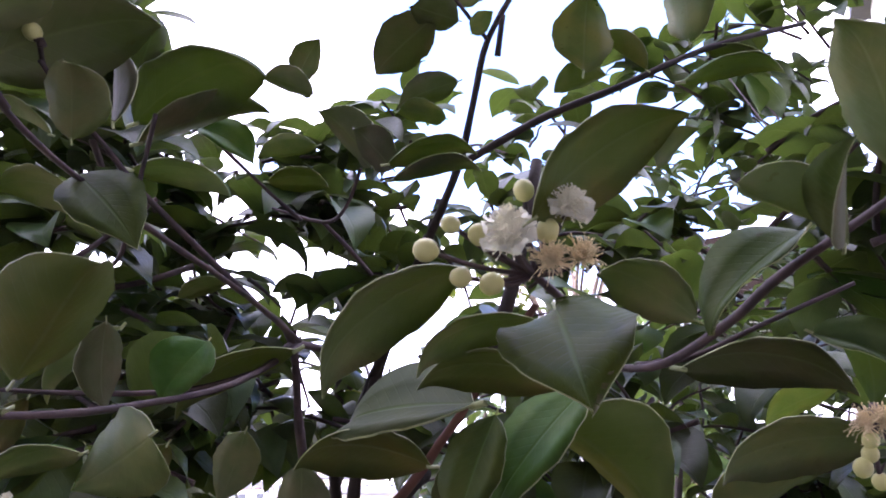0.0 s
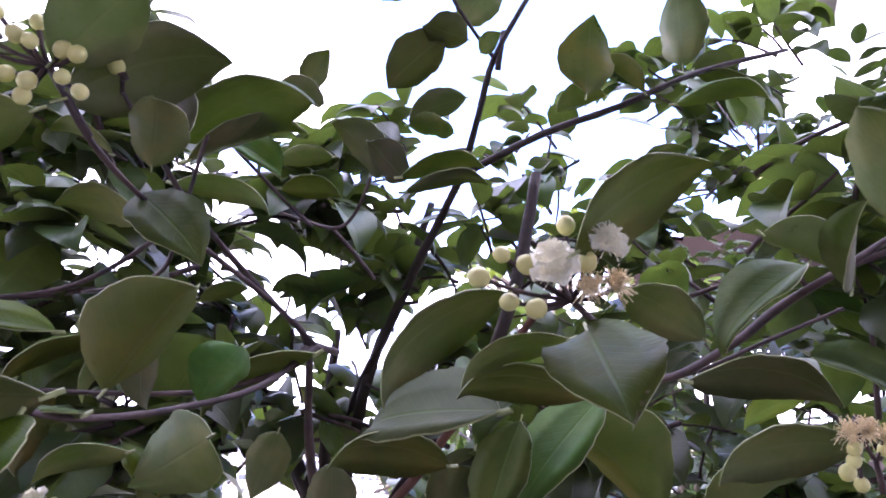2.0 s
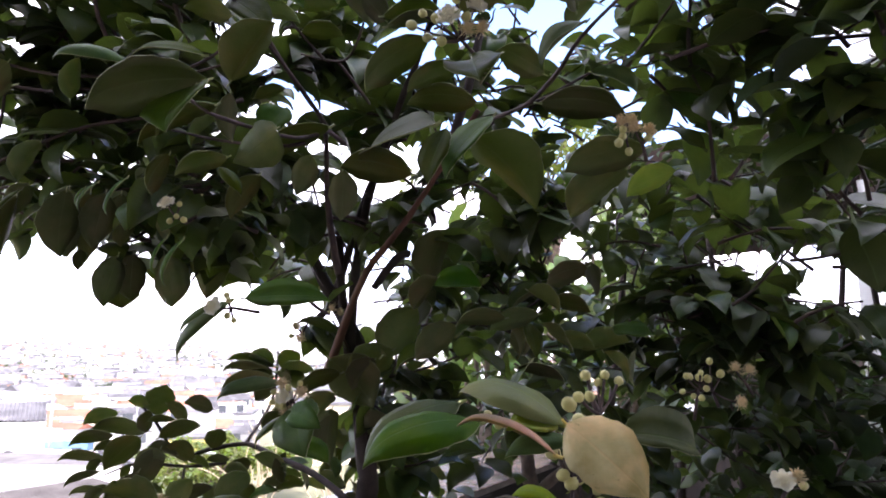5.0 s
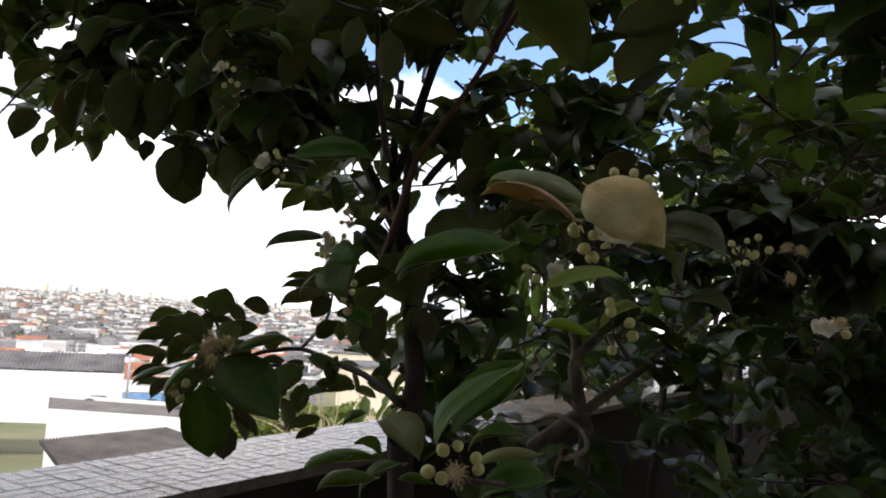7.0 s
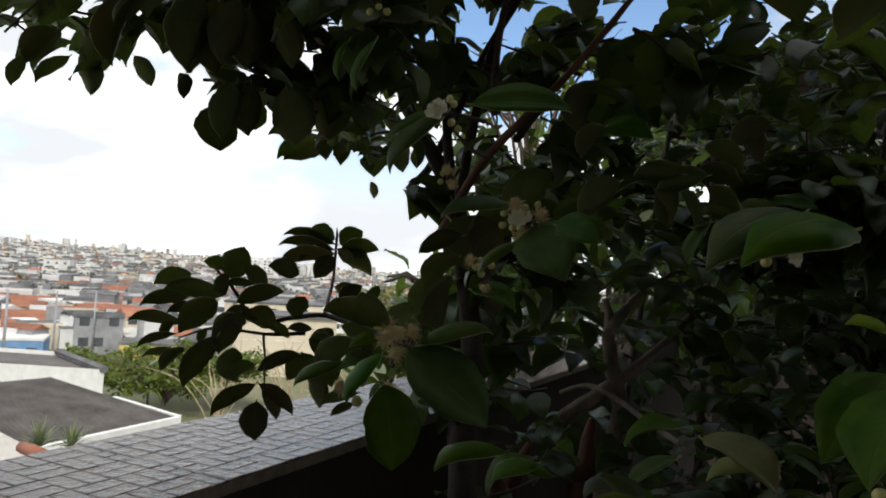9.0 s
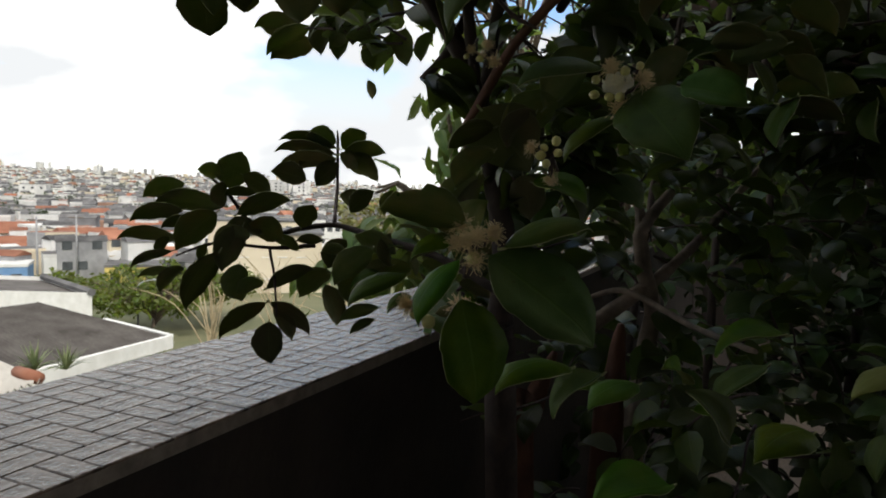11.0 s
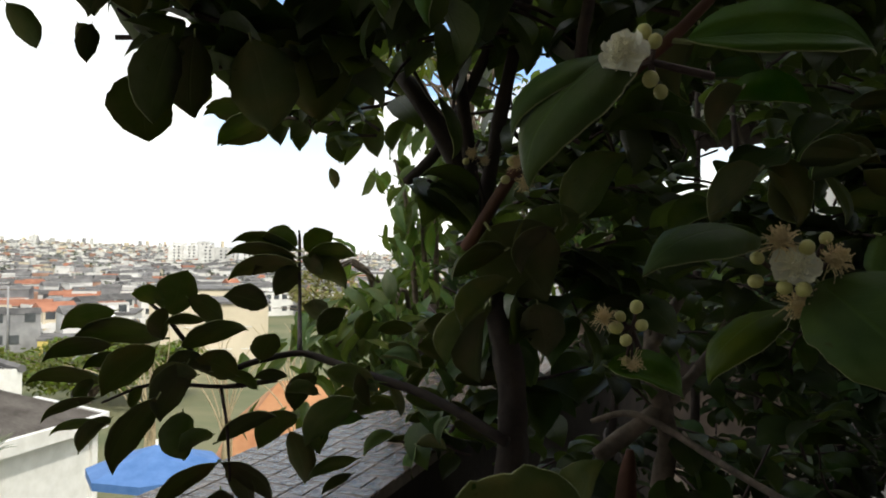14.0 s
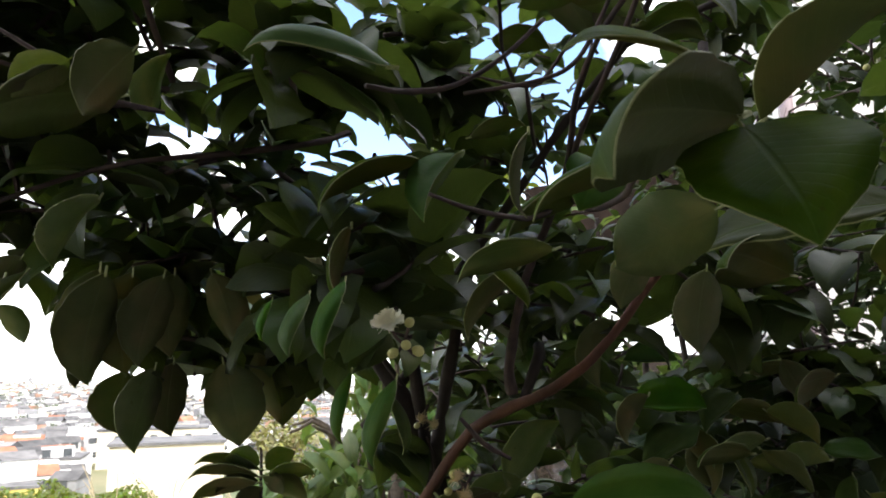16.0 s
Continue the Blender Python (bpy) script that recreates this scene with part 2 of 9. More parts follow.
LIM_TOP = leaf_material("lime_leaf_upper", (0.14, 0.20, 0.03), (0.20, 0.26, 0.05), (0.5, 0.6, 0.08), 0.4, 0.32)
LIM_LOW = leaf_material("lime_leaf_under", (0.18, 0.23, 0.06), (0.24, 0.29, 0.08), (0.5, 0.6, 0.1), 0.55, 0.32)
RED_TOP = leaf_material("red_leaf_skin", (0.32, 0.08, 0.05), (0.42, 0.14, 0.08), (0.7, 0.25, 0.12), 0.45, 0.35)
BARK_DARK = surface("dark_bark", (0.018, 0.011, 0.009), (0.050, 0.033, 0.026), 0.85, 55, 0.7, fine=260)
BARK_GREY = surface("grey_bark", (0.09, 0.068, 0.052), (0.25, 0.19, 0.145), 0.85, 38, 0.6, fine=190)
BARK_RED = surface("peeling_red_bark", (0.06, 0.022, 0.012), (0.13, 0.05, 0.026), 0.8, 22, 0.5, fine=150)
TWIG = surface("reddish_twig_bark", (0.028, 0.017, 0.017), (0.085, 0.050, 0.042), 0.75, 90, 0.5, fine=420)
BUD = surface("cream_bud", (0.47, 0.44, 0.14), (0.64, 0.60, 0.26), 0.5, 220, 0.15)
STAMEN = surface("cream_stamen", (0.88, 0.82, 0.56), (0.93, 0.89, 0.70), 0.6, 200, 0)
STAMEN_OLD = surface("faded_tan_stamen", (0.72, 0.56, 0.29), (0.87, 0.72, 0.44), 0.7, 200, 0)
PETAL = surface("white_petal", (0.84, 0.81, 0.64), (0.91, 0.89, 0.76), 0.55, 150, 0)


# ---------------------------------------------------------------- mesh helpers
def mesh_of(name, verts, faces, mats, mat_index=None, smooth=True):
    me = bpy.data.meshes.new(name)
    me.from_pydata([tuple(v) for v in verts], [], faces)
    for m in mats:
        me.materials.append(m)
    if mat_index is not None:
        me.polygons.foreach_set("material_index", mat_index)
    if smooth:
        me.polygons.foreach_set("use_smooth", [True] * len(me.polygons))
    me.update()
    return me


def hang(ob, parent, label=""):
    ob.parent = parent
    if label:
        ob["label"] = label
    return ob


def part(name, me, parent, label="", m=None):
    ob = new(name, me)
    if m is not None:
        ob.matrix_basis = m
    return hang(ob, parent, label)


class Soup:
    """Collects many small solids into one mesh."""

    def __init__(self):
        self.v, self.f, self.mi = [], [], []

    def add(self, verts, faces, mi=0):
        k = len(self.v)
        self.v += [tuple(p) for p in verts]
        self.f += [tuple(i + k for i in q) for q in faces]
        self.mi += [mi] * len(faces)

    def box(self, c, s, yaw=0.0, mi=0, top=None):
        """A box on its base point c with sizes s; top: another material for its upper face."""
        ca, sa = math.cos(yaw), math.sin(yaw)
        k = len(self.v)
        for dz in (0, s[2]):
            for dx, dy in ((-1, -1), (1, -1), (1, 1), (-1, 1)):
                x, y = dx * s[0] / 2, dy * s[1] / 2
                self.v.append((c[0] + ca * x - sa * y, c[1] + sa * x + ca * y, c[2] + dz))
        for q in ((3, 2, 1, 0), (4, 5, 6, 7), (0, 1, 5, 4), (1, 2, 6, 5), (2, 3, 7, 6), (3, 0, 4, 7)):
            self.f.append(tuple(i + k for i in q))
            self.mi.append(mi)
        if top is not None:
            self.mi[-5] = top

    def gable(self, c, s, rise, yaw=0.0, mi=0):
        """A gabled roof over a rectangle, ridge along its x, with its eaves at c."""
        ca, sa = math.cos(yaw), math.sin(yaw)
        pts = [(-1, -1, 0), (1, -1, 0), (1, 1, 0), (-1, 1, 0), (-1, 0, rise), (1, 0, rise)]
        k = len(self.v)
        for dx, dy, dz in pts:
            x, y = dx * s[0] / 2, dy * s[1] / 2
            self.v.append((c[0] + ca * x - sa * y, c[1] + sa * x + ca * y, c[2] + dz))
        for q in ((0, 1, 5, 4), (2, 3, 4, 5), (0, 4, 3), (1, 2, 5), (3, 2, 1, 0)):
            self.f.append(tuple(i + k for i in q))
            self.mi.append(mi)

    def mesh(self, name, mats, smooth=False):
        return mesh_of(name, self.v, self.f, mats, self.mi, smooth)


def tube(points, radii, sides=8, soup=None, mi=0, jitter=0.0, rng=None):
    """A round limb along points with tapering radii, smoothly curved."""
    pts = [Vector(p) for p in points]
    if len(pts) > 2:                       # Catmull-Rom
        fine, rad = [], []
        for i in range(len(pts) - 1):
            p0, p1, p2, p3 = pts[max(i - 1, 0)], pts[i], pts[i + 1], pts[min(i + 2, len(pts) - 1)]
            for k in range(4):
                t = k / 4
                fine.append(0.5 * ((2 * p1) + (p2 - p0) * t + (2 * p0 - 5 * p1 + 4 * p2 - p3) * t * t + (3 * p1 - p0 - 3 * p2 + p3) * t ** 3))
                rad.append(radii[i] * (1 - t) + radii[i + 1] * t)
        fine.append(pts[-1]); rad.append(radii[-1])
        pts, radii = fine, rad
    out = soup or Soup()
    verts, faces = [], []
    up = Vector((0.3, 0.2, 1)).normalized()
    n = len(pts)
    for i, p in enumerate(pts):
        d = (pts[min(i + 1, n - 1)] - pts[max(i - 1, 0)]).normalized()
        a = d.cross(up)
        a = a.normalized() if a.length > 1e-4 else Vector((1, 0, 0))
        b = d.cross(a)
        for s in range(sides):
            w = 2 * math.pi * s / sides
            r = radii[i] * (1 + (jitter * noise.noise(p * 60 + Vector((s, 0, 0))) if jitter else 0))
            verts.append(p + a * math.cos(w) * r + b * math.sin(w) * r)
    for i in range(n - 1):
        for s in range(sides):
            t = (s + 1) % sides
            faces.append((i * sides + s, i * sides + t, (i + 1) * sides + t, (i + 1) * sides + s))
    faces.append(tuple(range(sides))[::-1])
    faces.append(tuple((n - 1) * sides + s for s in range(sides)))
    out.add(verts, faces, mi)
    return out


def limb(name, points, radii, mat, parent, label="", sides=8, jitter=0.3):
    if mat is TWIG:
        radii = [0.78 * q for q in radii]
    return part(name, tube(points, radii, sides, jitter=jitter).mesh(name, [mat], True), parent, label)


# ---------------------------------------------------------------- leaves
# half widths of a leaf from base to its drawn-out tip
OUTLINE_U = (0, 0.05, 0.12, 0.22, 0.34, 0.46, 0.58, 0.69, 0.78, 0.86, 0.92, 0.97, 1.0)
OUTLINE_W = (0.02, 0.15, 0.29, 0.41, 0.485, 0.5, 0.475, 0.405, 0.31, 0.19, 0.10, 0.045, 0.0)


def leaf_mesh(name, mats, nu=21, nv=5, fold=0.18, droop=0.5, cup=0.0, wave=0.0, twist=0.0, notch=0.0, sheets=2):
    """A leaf one unit long from base to tip along x, one unit wide, upper side +z. Two skins and a margin, or one skin."""
    ring = []
    for i in range(nu):
        u = i / (nu - 1)
        half = float(np.interp(u, OUTLINE_U, OUTLINE_W))
        row = []
        for j in range(nv):
            v = 2 * j / (nv - 1) - 1
            k = droop * 40 + fold * 70 + (9 if v > 0 else 0)
            h = half * (1 + 0.035 * math.sin(u * 17 + k) + 0.02 * math.sin(u * 41 + 2 * k))
            if notch and v > 0.5 and 0.5 < u < 0.8:
                h *= 1 - notch
            y = v * h
            z = fold * abs(v) * half - fold * 0.3 * half + cup * v * v * half + wave * math.sin(u * 9 + v * 2.0) * abs(v) * 0.06
            a = twist * (u - 0.5)
            y, z = y * math.cos(a) - z * math.sin(a) * 0.5, z * math.cos(a) + y * math.sin(a) * 0.5
            row.append((u, y, z))
        ring.append(row)
    # bend downwards along the length, then lay the chord on x
    bent, x, z, prev = [], 0.0, 0.0, 0.0
    for i, row in enumerate(ring):
        u = i / (nu - 1)
        th = droop * (0.5 - u) - 0.55 * max(0.0, u - 0.72) / 0.28
        if i:
            x += math.cos(th) / (nu - 1)
            z += math.sin(th) / (nu - 1)
        bent.append([(x - math.sin(th) * q[2], q[1], z + math.cos(th) * q[2]) for q in row])
    ex, ez = x, z
    al, ln = math.atan2(ez, ex), math.hypot(ex, ez)
    ca, sa = math.cos(-al) / ln, math.sin(-al) / ln
    grid = [[(ca * p[0] - sa * p[2], p[1], sa * p[0] + ca * p[2]) for p in row] for row in bent]
    verts, uvs, faces, mi = [], [], [], []
    t = 0.0042 if sheets == 2 else 0.0
    for s in range(sheets):
        for i, row in enumerate(grid):
            for j, p in enumerate(row):
                edge = i in (0, nu - 1) or j in (0, nv - 1)
                dz = (t if s == 0 else -t) * (1.25 if edge else 1.0)
                verts.append((p[0], p[1], p[2] + dz))
                uvs.append((i / (nu - 1), j / (nv - 1)))
    for s in range(sheets):
        k = s * nu * nv
        for i in range(nu - 1):
            for j in range(nv - 1):
                q = (k + i * nv + j, k + (i + 1) * nv + j, k + (i + 1) * nv + j + 1, k + i * nv + j + 1)
                faces.append(q if s == 0 else q[::-1])
                mi.append(s)
    if sheets == 2:
        k = nu * nv
        for j in (0, nv - 1):
            for i in range(nu - 1):
                a, b = i * nv + j, (i + 1) * nv + j
                faces.append((b, a, a + k, b + k) if j == 0 else (a, b, b + k, a + k))
                mi.append(2)
        # petiole
        k = len(verts)
        for xx in (-0.07, 0.03):
            for w in range(4):
                verts.append((xx, 0.018 * math.cos(w * math.pi / 2), grid[0][nv // 2][2] + 0.018 * math.sin(w * math.pi / 2) - 0.01))
                uvs.append((0.0, 0.5))
        for w in range(4):
            faces.append((k + w, k + (w + 1) % 4, k + 4 + (w + 1) % 4, k + 4 + w))
            mi.append(2)
    me = mesh_of(name, verts, faces, mats, mi)
    uv = me.uv_layers.new(name="UVMap")
    idx = np.empty(len(me.loops), dtype=np.int32)
    me.loops.foreach_get("vertex_index", idx)
    uv.data.foreach_set("uv", np.array(uvs, dtype=np.float32)[idx].ravel())
    return me


SHAPES = [dict(fold=0.12, droop=0.5), dict(fold=0.28, droop=0.9, wave=0.4), dict(fold=0.05, droop=1.25, cup=-0.18),
          dict(fold=0.45, droop=0.5, twist=0.5), dict(fold=0.16, droop=0.15, wave=0.8, twist=-0.4), dict(fold=0.22, droop=0.9, notch=0.35),
          dict(fold=-0.30, droop=0.8), dict(fold=0.75, droop=0.9, twist=0.3)]
SKINS = {"g": (LEAF_TOP, LEAF_LOW, LEAF_RIM), "y": (YEL_TOP, YEL_LOW, YEL_LOW), "l": (LIM_TOP, LIM_LOW, LIM_LOW), "r": (RED_TOP, RED_TOP, RED_TOP)}
LEAVES = {}


def leaf_data(kind, skin):
    if (kind, skin) not in LEAVES:
        LEAVES[kind, skin] = leaf_mesh("leaf", SKINS[skin], **SHAPES[kind])
    return LEAVES[kind, skin]


def leaf_matrix(base, tip, normal, width):
    b, t = Vector(base), Vector(tip)
    x = t - b
    ln = x.length
    x.normalize()
    z = Vector(normal)
    z -= x * z.dot(x)
    z = z.normalized() if z.length > 1e-5 else x.orthogonal().normalized()
    y = z.cross(x)
    w = ln * width
    m = Matrix(((x.x * ln, y.x * w, z.x * ln, b.x), (x.y * ln, y.y * w, z.y * ln, b.y), (x.z * ln, y.z * w, z.z * ln, b.z), (0, 0, 0, 1)))
    return m


def leaf(bx, by, bz, tx, ty, tz, nx, ny, nz, width=0.5, kind=0, skin="g", label=""):
    """One leaf of the tree from its base to its tip, with the way its upper side faces."""
    return part("leaf", leaf_data(kind, skin), TREE, label, leaf_matrix((bx, by, bz), (tx, ty, tz), (nx, ny, nz), width))


OPENINGS = []      # leafless lanes through the crown: start, way, half angle, reach


def opening(a, b, w, reach=99.0):
    a, b = Vector(a), Vector(b)
    OPENINGS.append((a, (b - a).normalized(), w, reach))


opening((0.002, -0.004, 1.599), (-0.373, 2.706, 3.190), 0.044)
opening((0.002, -0.004, 1.599), (-0.492, 2.703, 3.211), 0.028)
opening((0.002, -0.004, 1.599), (-0.274, 2.732, 3.077), 0.028)
opening((0.002, -0.004, 1.599), (0.367, 2.698, 3.184), 0.040)
opening((0.002, -0.004, 1.599), (0.198, 2.684, 3.250), 0.020)
opening((0.002, -0.004, 1.599), (0.440, 2.718, 3.093), 0.024)
opening((0.002, -0.004, 1.599), (0.686, 2.786, 2.795), 0.040)
opening((0.002, -0.004, 1.599), (0.900, 2.773, 2.836), 0.020)
opening((0.002, -0.004, 1.599), (0.764, 2.840, 2.565), 0.022)
opening((0.002, -0.004, 1.599), (1.368, 2.678, 3.205), 0.024)
opening((0.002, -0.004, 1.599), (1.587, 2.718, 3.024), 0.020)
opening((0.002, -0.004, 1.599), (-0.903, 2.876, 2.507), 0.020)
opening((0.002, -0.004, 1.599), (-1.111, 2.938, 2.259), 0.017)
opening((0.002, -0.004, 1.599), (-0.921, 2.931, 2.275), 0.016)
opening((0.002, -0.004, 1.599), (-0.732, 2.917, 2.325), 0.014)
opening((0.002, -0.004, 1.599), (-0.540, 2.925, 2.283), 0.017)
opening((0.002, -0.004, 1.599), (-1.428, 2.880, 2.519), 0.011)
opening((0.002, -0.004, 1.599), (-0.152, 2.984, 2.013), 0.028)
opening((0.002, -0.004, 1.599), (-0.058, 2.971, 2.061), 0.017)
opening((0.002, -0.004, 1.599), (-0.576, 3.035, 1.818), 0.011)
opening((0.002, -0.004, 1.599), (-0.814, 3.040, 1.813), 0.011)
opening((0.002, -0.004, 1.599), (-0.471, 3.117, 1.473), 0.032)
opening((0.002, -0.004, 1.599), (-0.682, 3.159, 1.306), 0.036)
opening((0.002, -0.004, 1.599), (-0.278, 3.135, 1.384), 0.044)
opening((0.002, -0.004, 1.599), (-0.468, 3.150, 1.334), 0.032)
opening((0.002, -0.004, 1.599), (-0.181, 3.155, 1.293), 0.032)
opening((0.002, -0.004, 1.599), (1.212, 3.013, 1.809), 0.017)
opening((0.002, -0.004, 1.599), (1.403, 3.012, 1.802), 0.017)
opening((0.002, -0.004, 1.599), (1.807, 2.990, 1.868), 0.017)
opening((0.002, -0.004, 1.599), (-0.804, 3.129, 1.442), 0.022)
opening((0.010, -0.169, 1.492), (0.380, 2.725, 2.372), 0.019)
opening((0.010, -0.169, 1.492), (0.544, 2.715, 2.426), 0.011)
opening((0.010, -0.169, 1.492), (-0.088, 2.671, 2.756), 0.022)
opening((0.010, -0.169, 1.492), (0.439, 2.673, 2.704), 0.022)
opening((0.010, -0.169, 1.492), (-0.179, 2.691, 2.634), 0.016)
opening((0.010, -0.169, 1.492), (1.027, 2.631, 2.915), 0.016)
opening((0.010, -0.169, 1.492), (1.575, 2.625, 2.911), 0.017)
opening((0.010, -0.169, 1.492), (1.369, 2.662, 2.691), 0.014)
opening((0.010, -0.169, 1.492), (1.527, 2.670, 2.627), 0.017)
opening((0.010, -0.169, 1.492), (1.702, 2.649, 2.751), 0.020)
opening((0.010, -0.169, 1.492), (1.832, 2.642, 2.780), 0.020)
opening((0.010, -0.169, 1.492), (-0.184, 2.765, 2.163), 0.027)
opening((0.010, -0.169, 1.492), (-0.306, 2.753, 2.253), 0.016)
opening((0.010, -0.169, 1.492), (0.201, 2.773, 2.083), 0.021)
opening((0.010, -0.169, 1.492), (0.061, 2.787, 2.007), 0.024)
opening((0.010, -0.169, 1.492), (0.128, 2.767, 2.128), 0.017)
opening((0.010, -0.169, 1.492), (-0.283, 2.845, 1.665), 0.027)
opening((0.010, -0.169, 1.492), (-0.166, 2.836, 1.716), 0.014)
opening((0.010, -0.169, 1.492), (-0.275, 2.874, 1.478), 0.021)
opening((0.010, -0.169, 1.492), (-0.083, 2.879, 1.437), 0.014)
opening((0.010, -0.169, 1.492), (-0.752, 2.694, 2.660), 0.013)
opening((0.010, -0.169, 1.492), (-0.528, 2.728, 2.433), 0.011)
opening((0.010, -0.169, 1.492), (-0.547, 2.746, 2.314), 0.011)
opening((0.010, -0.169, 1.492), (1.234, 2.791, 1.885), 0.019)
opening((0.010, -0.169, 1.492), (1.401, 2.792, 1.868), 0.027)
opening((0.010, -0.169, 1.492), (1.591, 2.784, 1.899), 0.021)
opening((0.010, -0.169, 1.492), (1.713, 2.797, 1.809), 0.027)
opening((0.010, -0.169, 1.492), (1.621, 2.810, 1.735), 0.021)
opening((0.010, -0.169, 1.492), (1.859, 2.805, 1.744), 0.029)
opening((0.010, -0.169, 1.492), (1.748, 2.743, 2.145), 0.016)
opening((0.010, -0.169, 1.492), (1.843, 2.740, 2.155), 0.016)
opening((0.010, -0.169, 1.492), (-1.823, 2.712, 2.644), 0.011)
opening((0.010, -0.169, 1.492), (-1.706, 2.703, 2.695), 0.010)
opening((0.010, -0.169, 1.492), (-1.786, 2.759, 2.339), 0.011)
opening((0.010, -0.169, 1.492), (-0.899, 2.683, 2.748), 0.010)
opening((0.010, -0.169, 1.492), (-1.403, 2.760, 2.306), 0.008)
opening((-0.139, -0.094, 1.434), (0.234, 2.843, 2.489), 0.022)
opening((-0.139, -0.094, 1.434), (0.356, 2.836, 2.451), 0.020)
opening((-0.139, -0.094, 1.434), (0.557, 2.814, 2.611), 0.019)
opening((-0.139, -0.094, 1.434), (0.267, 2.846, 2.373), 0.014)
opening((-0.139, -0.094, 1.434), (0.342, 2.842, 2.331), 0.014)
opening((-0.139, -0.094, 1.434), (0.805, 2.800, 2.511), 0.017)
opening((-0.139, -0.094, 1.434), (0.993, 2.784, 2.550), 0.017)
opening((-0.139, -0.094, 1.434), (0.938, 2.784, 2.629), 0.021)
opening((-0.139, -0.094, 1.434), (1.279, 2.763, 2.549), 0.014)
opening((-0.139, -0.094, 1.434), (1.441, 2.749, 2.610), 0.022)
opening((-0.139, -0.094, 1.434), (0.548, 2.835, 2.155), 0.019)
opening((-0.139, -0.094, 1.434), (0.634, 2.824, 2.258), 0.019)
opening((-0.139, -0.094, 1.434), (0.398, 2.856, 1.952), 0.014)
opening((-0.139, -0.094, 1.434), (0.546, 2.847, 1.892), 0.013)
opening((-0.139, -0.094, 1.434), (1.193, 2.800, 1.861), 0.011)
opening((-0.139, -0.094, 1.434), (-0.048, 2.893, 1.845), 0.022)
opening((-0.139, -0.094, 1.434), (-0.172, 2.912, 1.619), 0.040)
opening((-0.139, -0.094, 1.434), (0.031, 2.903, 1.468), 0.014)
opening((-0.139, -0.094, 1.434), (-0.069, 2.869, 2.393), 0.011)
opening((-0.139, -0.094, 1.434), (-0.921, 2.937, 2.301), 0.010)
opening((-0.139, -0.094, 1.434), (-0.140, 2.901, 1.813), 0.016)
opening((-0.187, 0.082, 1.488), (0.651, 2.929, 2.568), 0.032)
opening((-0.187, 0.082, 1.488), (0.556, 2.945, 2.589), 0.021)
opening((-0.187, 0.082, 1.488), (0.743, 2.910, 2.595), 0.021)
opening((-0.187, 0.082, 1.488), (0.756, 2.922, 2.285), 0.022)
opening((-0.187, 0.082, 1.488), (0.672, 2.951, 2.021), 0.024)
opening((-0.187, 0.082, 1.488), (0.576, 2.966, 2.089), 0.017)
opening((-0.187, 0.082, 1.488), (1.187, 2.824, 2.633), 0.024)
opening((-0.187, 0.082, 1.488), (1.352, 2.793, 2.638), 0.027)
opening((-0.187, 0.082, 1.488), (1.515, 2.761, 2.668), 0.021)
opening((-0.187, 0.082, 1.488), (1.521, 2.796, 1.905), 0.017)
opening((-0.187, 0.082, 1.488), (1.617, 2.781, 1.837), 0.013)
opening((-0.187, 0.082, 1.488), (1.411, 2.826, 1.711), 0.016)
opening((-0.187, 0.082, 1.488), (1.361, 2.831, 1.805), 0.013)
opening((-0.187, 0.082, 1.488), (1.625, 2.790, 1.623), 0.010)
opening((-0.187, 0.082, 1.488), (0.133, 3.023, 2.646), 0.011)
opening((-0.187, 0.082, 1.488), (-0.539, 3.158, 2.505), 0.011)
opening((-0.187, 0.082, 1.488), (-0.022, 3.063, 2.439), 0.013)
opening((-0.187, 0.082, 1.488), (-1.067, 3.268, 2.298), 0.021)
opening((-0.187, 0.082, 1.488), (-1.048, 3.260, 2.406), 0.013)
opening((-0.187, 0.082, 1.488), (-0.417, 3.140, 2.391), 0.013)
opening((-0.187, 0.082, 1.488), (0.109, 3.056, 2.051), 0.011)
opening((-0.187, 0.082, 1.488), (0.259, 3.038, 1.817), 0.011)
opening((-0.187, 0.082, 1.488), (0.070, 3.072, 1.859), 0.027)
opening((-0.187, 0.082, 1.488), (0.033, 3.090, 1.621), 0.040)
opening((-0.187, 0.082, 1.488), (-0.153, 3.127, 1.615), 0.040)
opening((-0.187, 0.026, 1.556), (0.687, 2.693, 2.980), 0.027)
opening((-0.187, 0.026, 1.556), (0.734, 2.691, 2.920), 0.024)
opening((-0.187, 0.026, 1.556), (0.778, 2.657, 3.048), 0.019)
opening((-0.187, 0.026, 1.556), (0.207, 2.873, 2.638), 0.024)
opening((-0.187, 0.026, 1.556), (0.183, 2.867, 2.709), 0.016)
opening((-0.187, 0.026, 1.556), (0.255, 2.878, 2.543), 0.016)
opening((-0.187, 0.026, 1.556), (0.439, 2.816, 2.633), 0.014)
opening((-0.187, 0.026, 1.556), (0.487, 2.819, 2.549), 0.014)
opening((-0.187, 0.026, 1.556), (0.670, 2.751, 2.675), 0.010)
opening((-0.187, 0.026, 1.556), (1.040, 2.656, 2.690), 0.025)
opening((-0.187, 0.026, 1.556), (0.968, 2.653, 2.809), 0.019)
opening((-0.187, 0.026, 1.556), (0.990, 2.635, 2.878), 0.019)
opening((-0.187, 0.026, 1.556), (1.081, 2.595, 2.971), 0.021)
opening((-0.187, 0.026, 1.556), (0.720, 2.776, 2.462), 0.011)
opening((-0.187, 0.026, 1.556), (0.860, 2.745, 2.435), 0.013)
opening((-0.187, 0.026, 1.556), (1.826, 2.436, 2.813), 0.027)
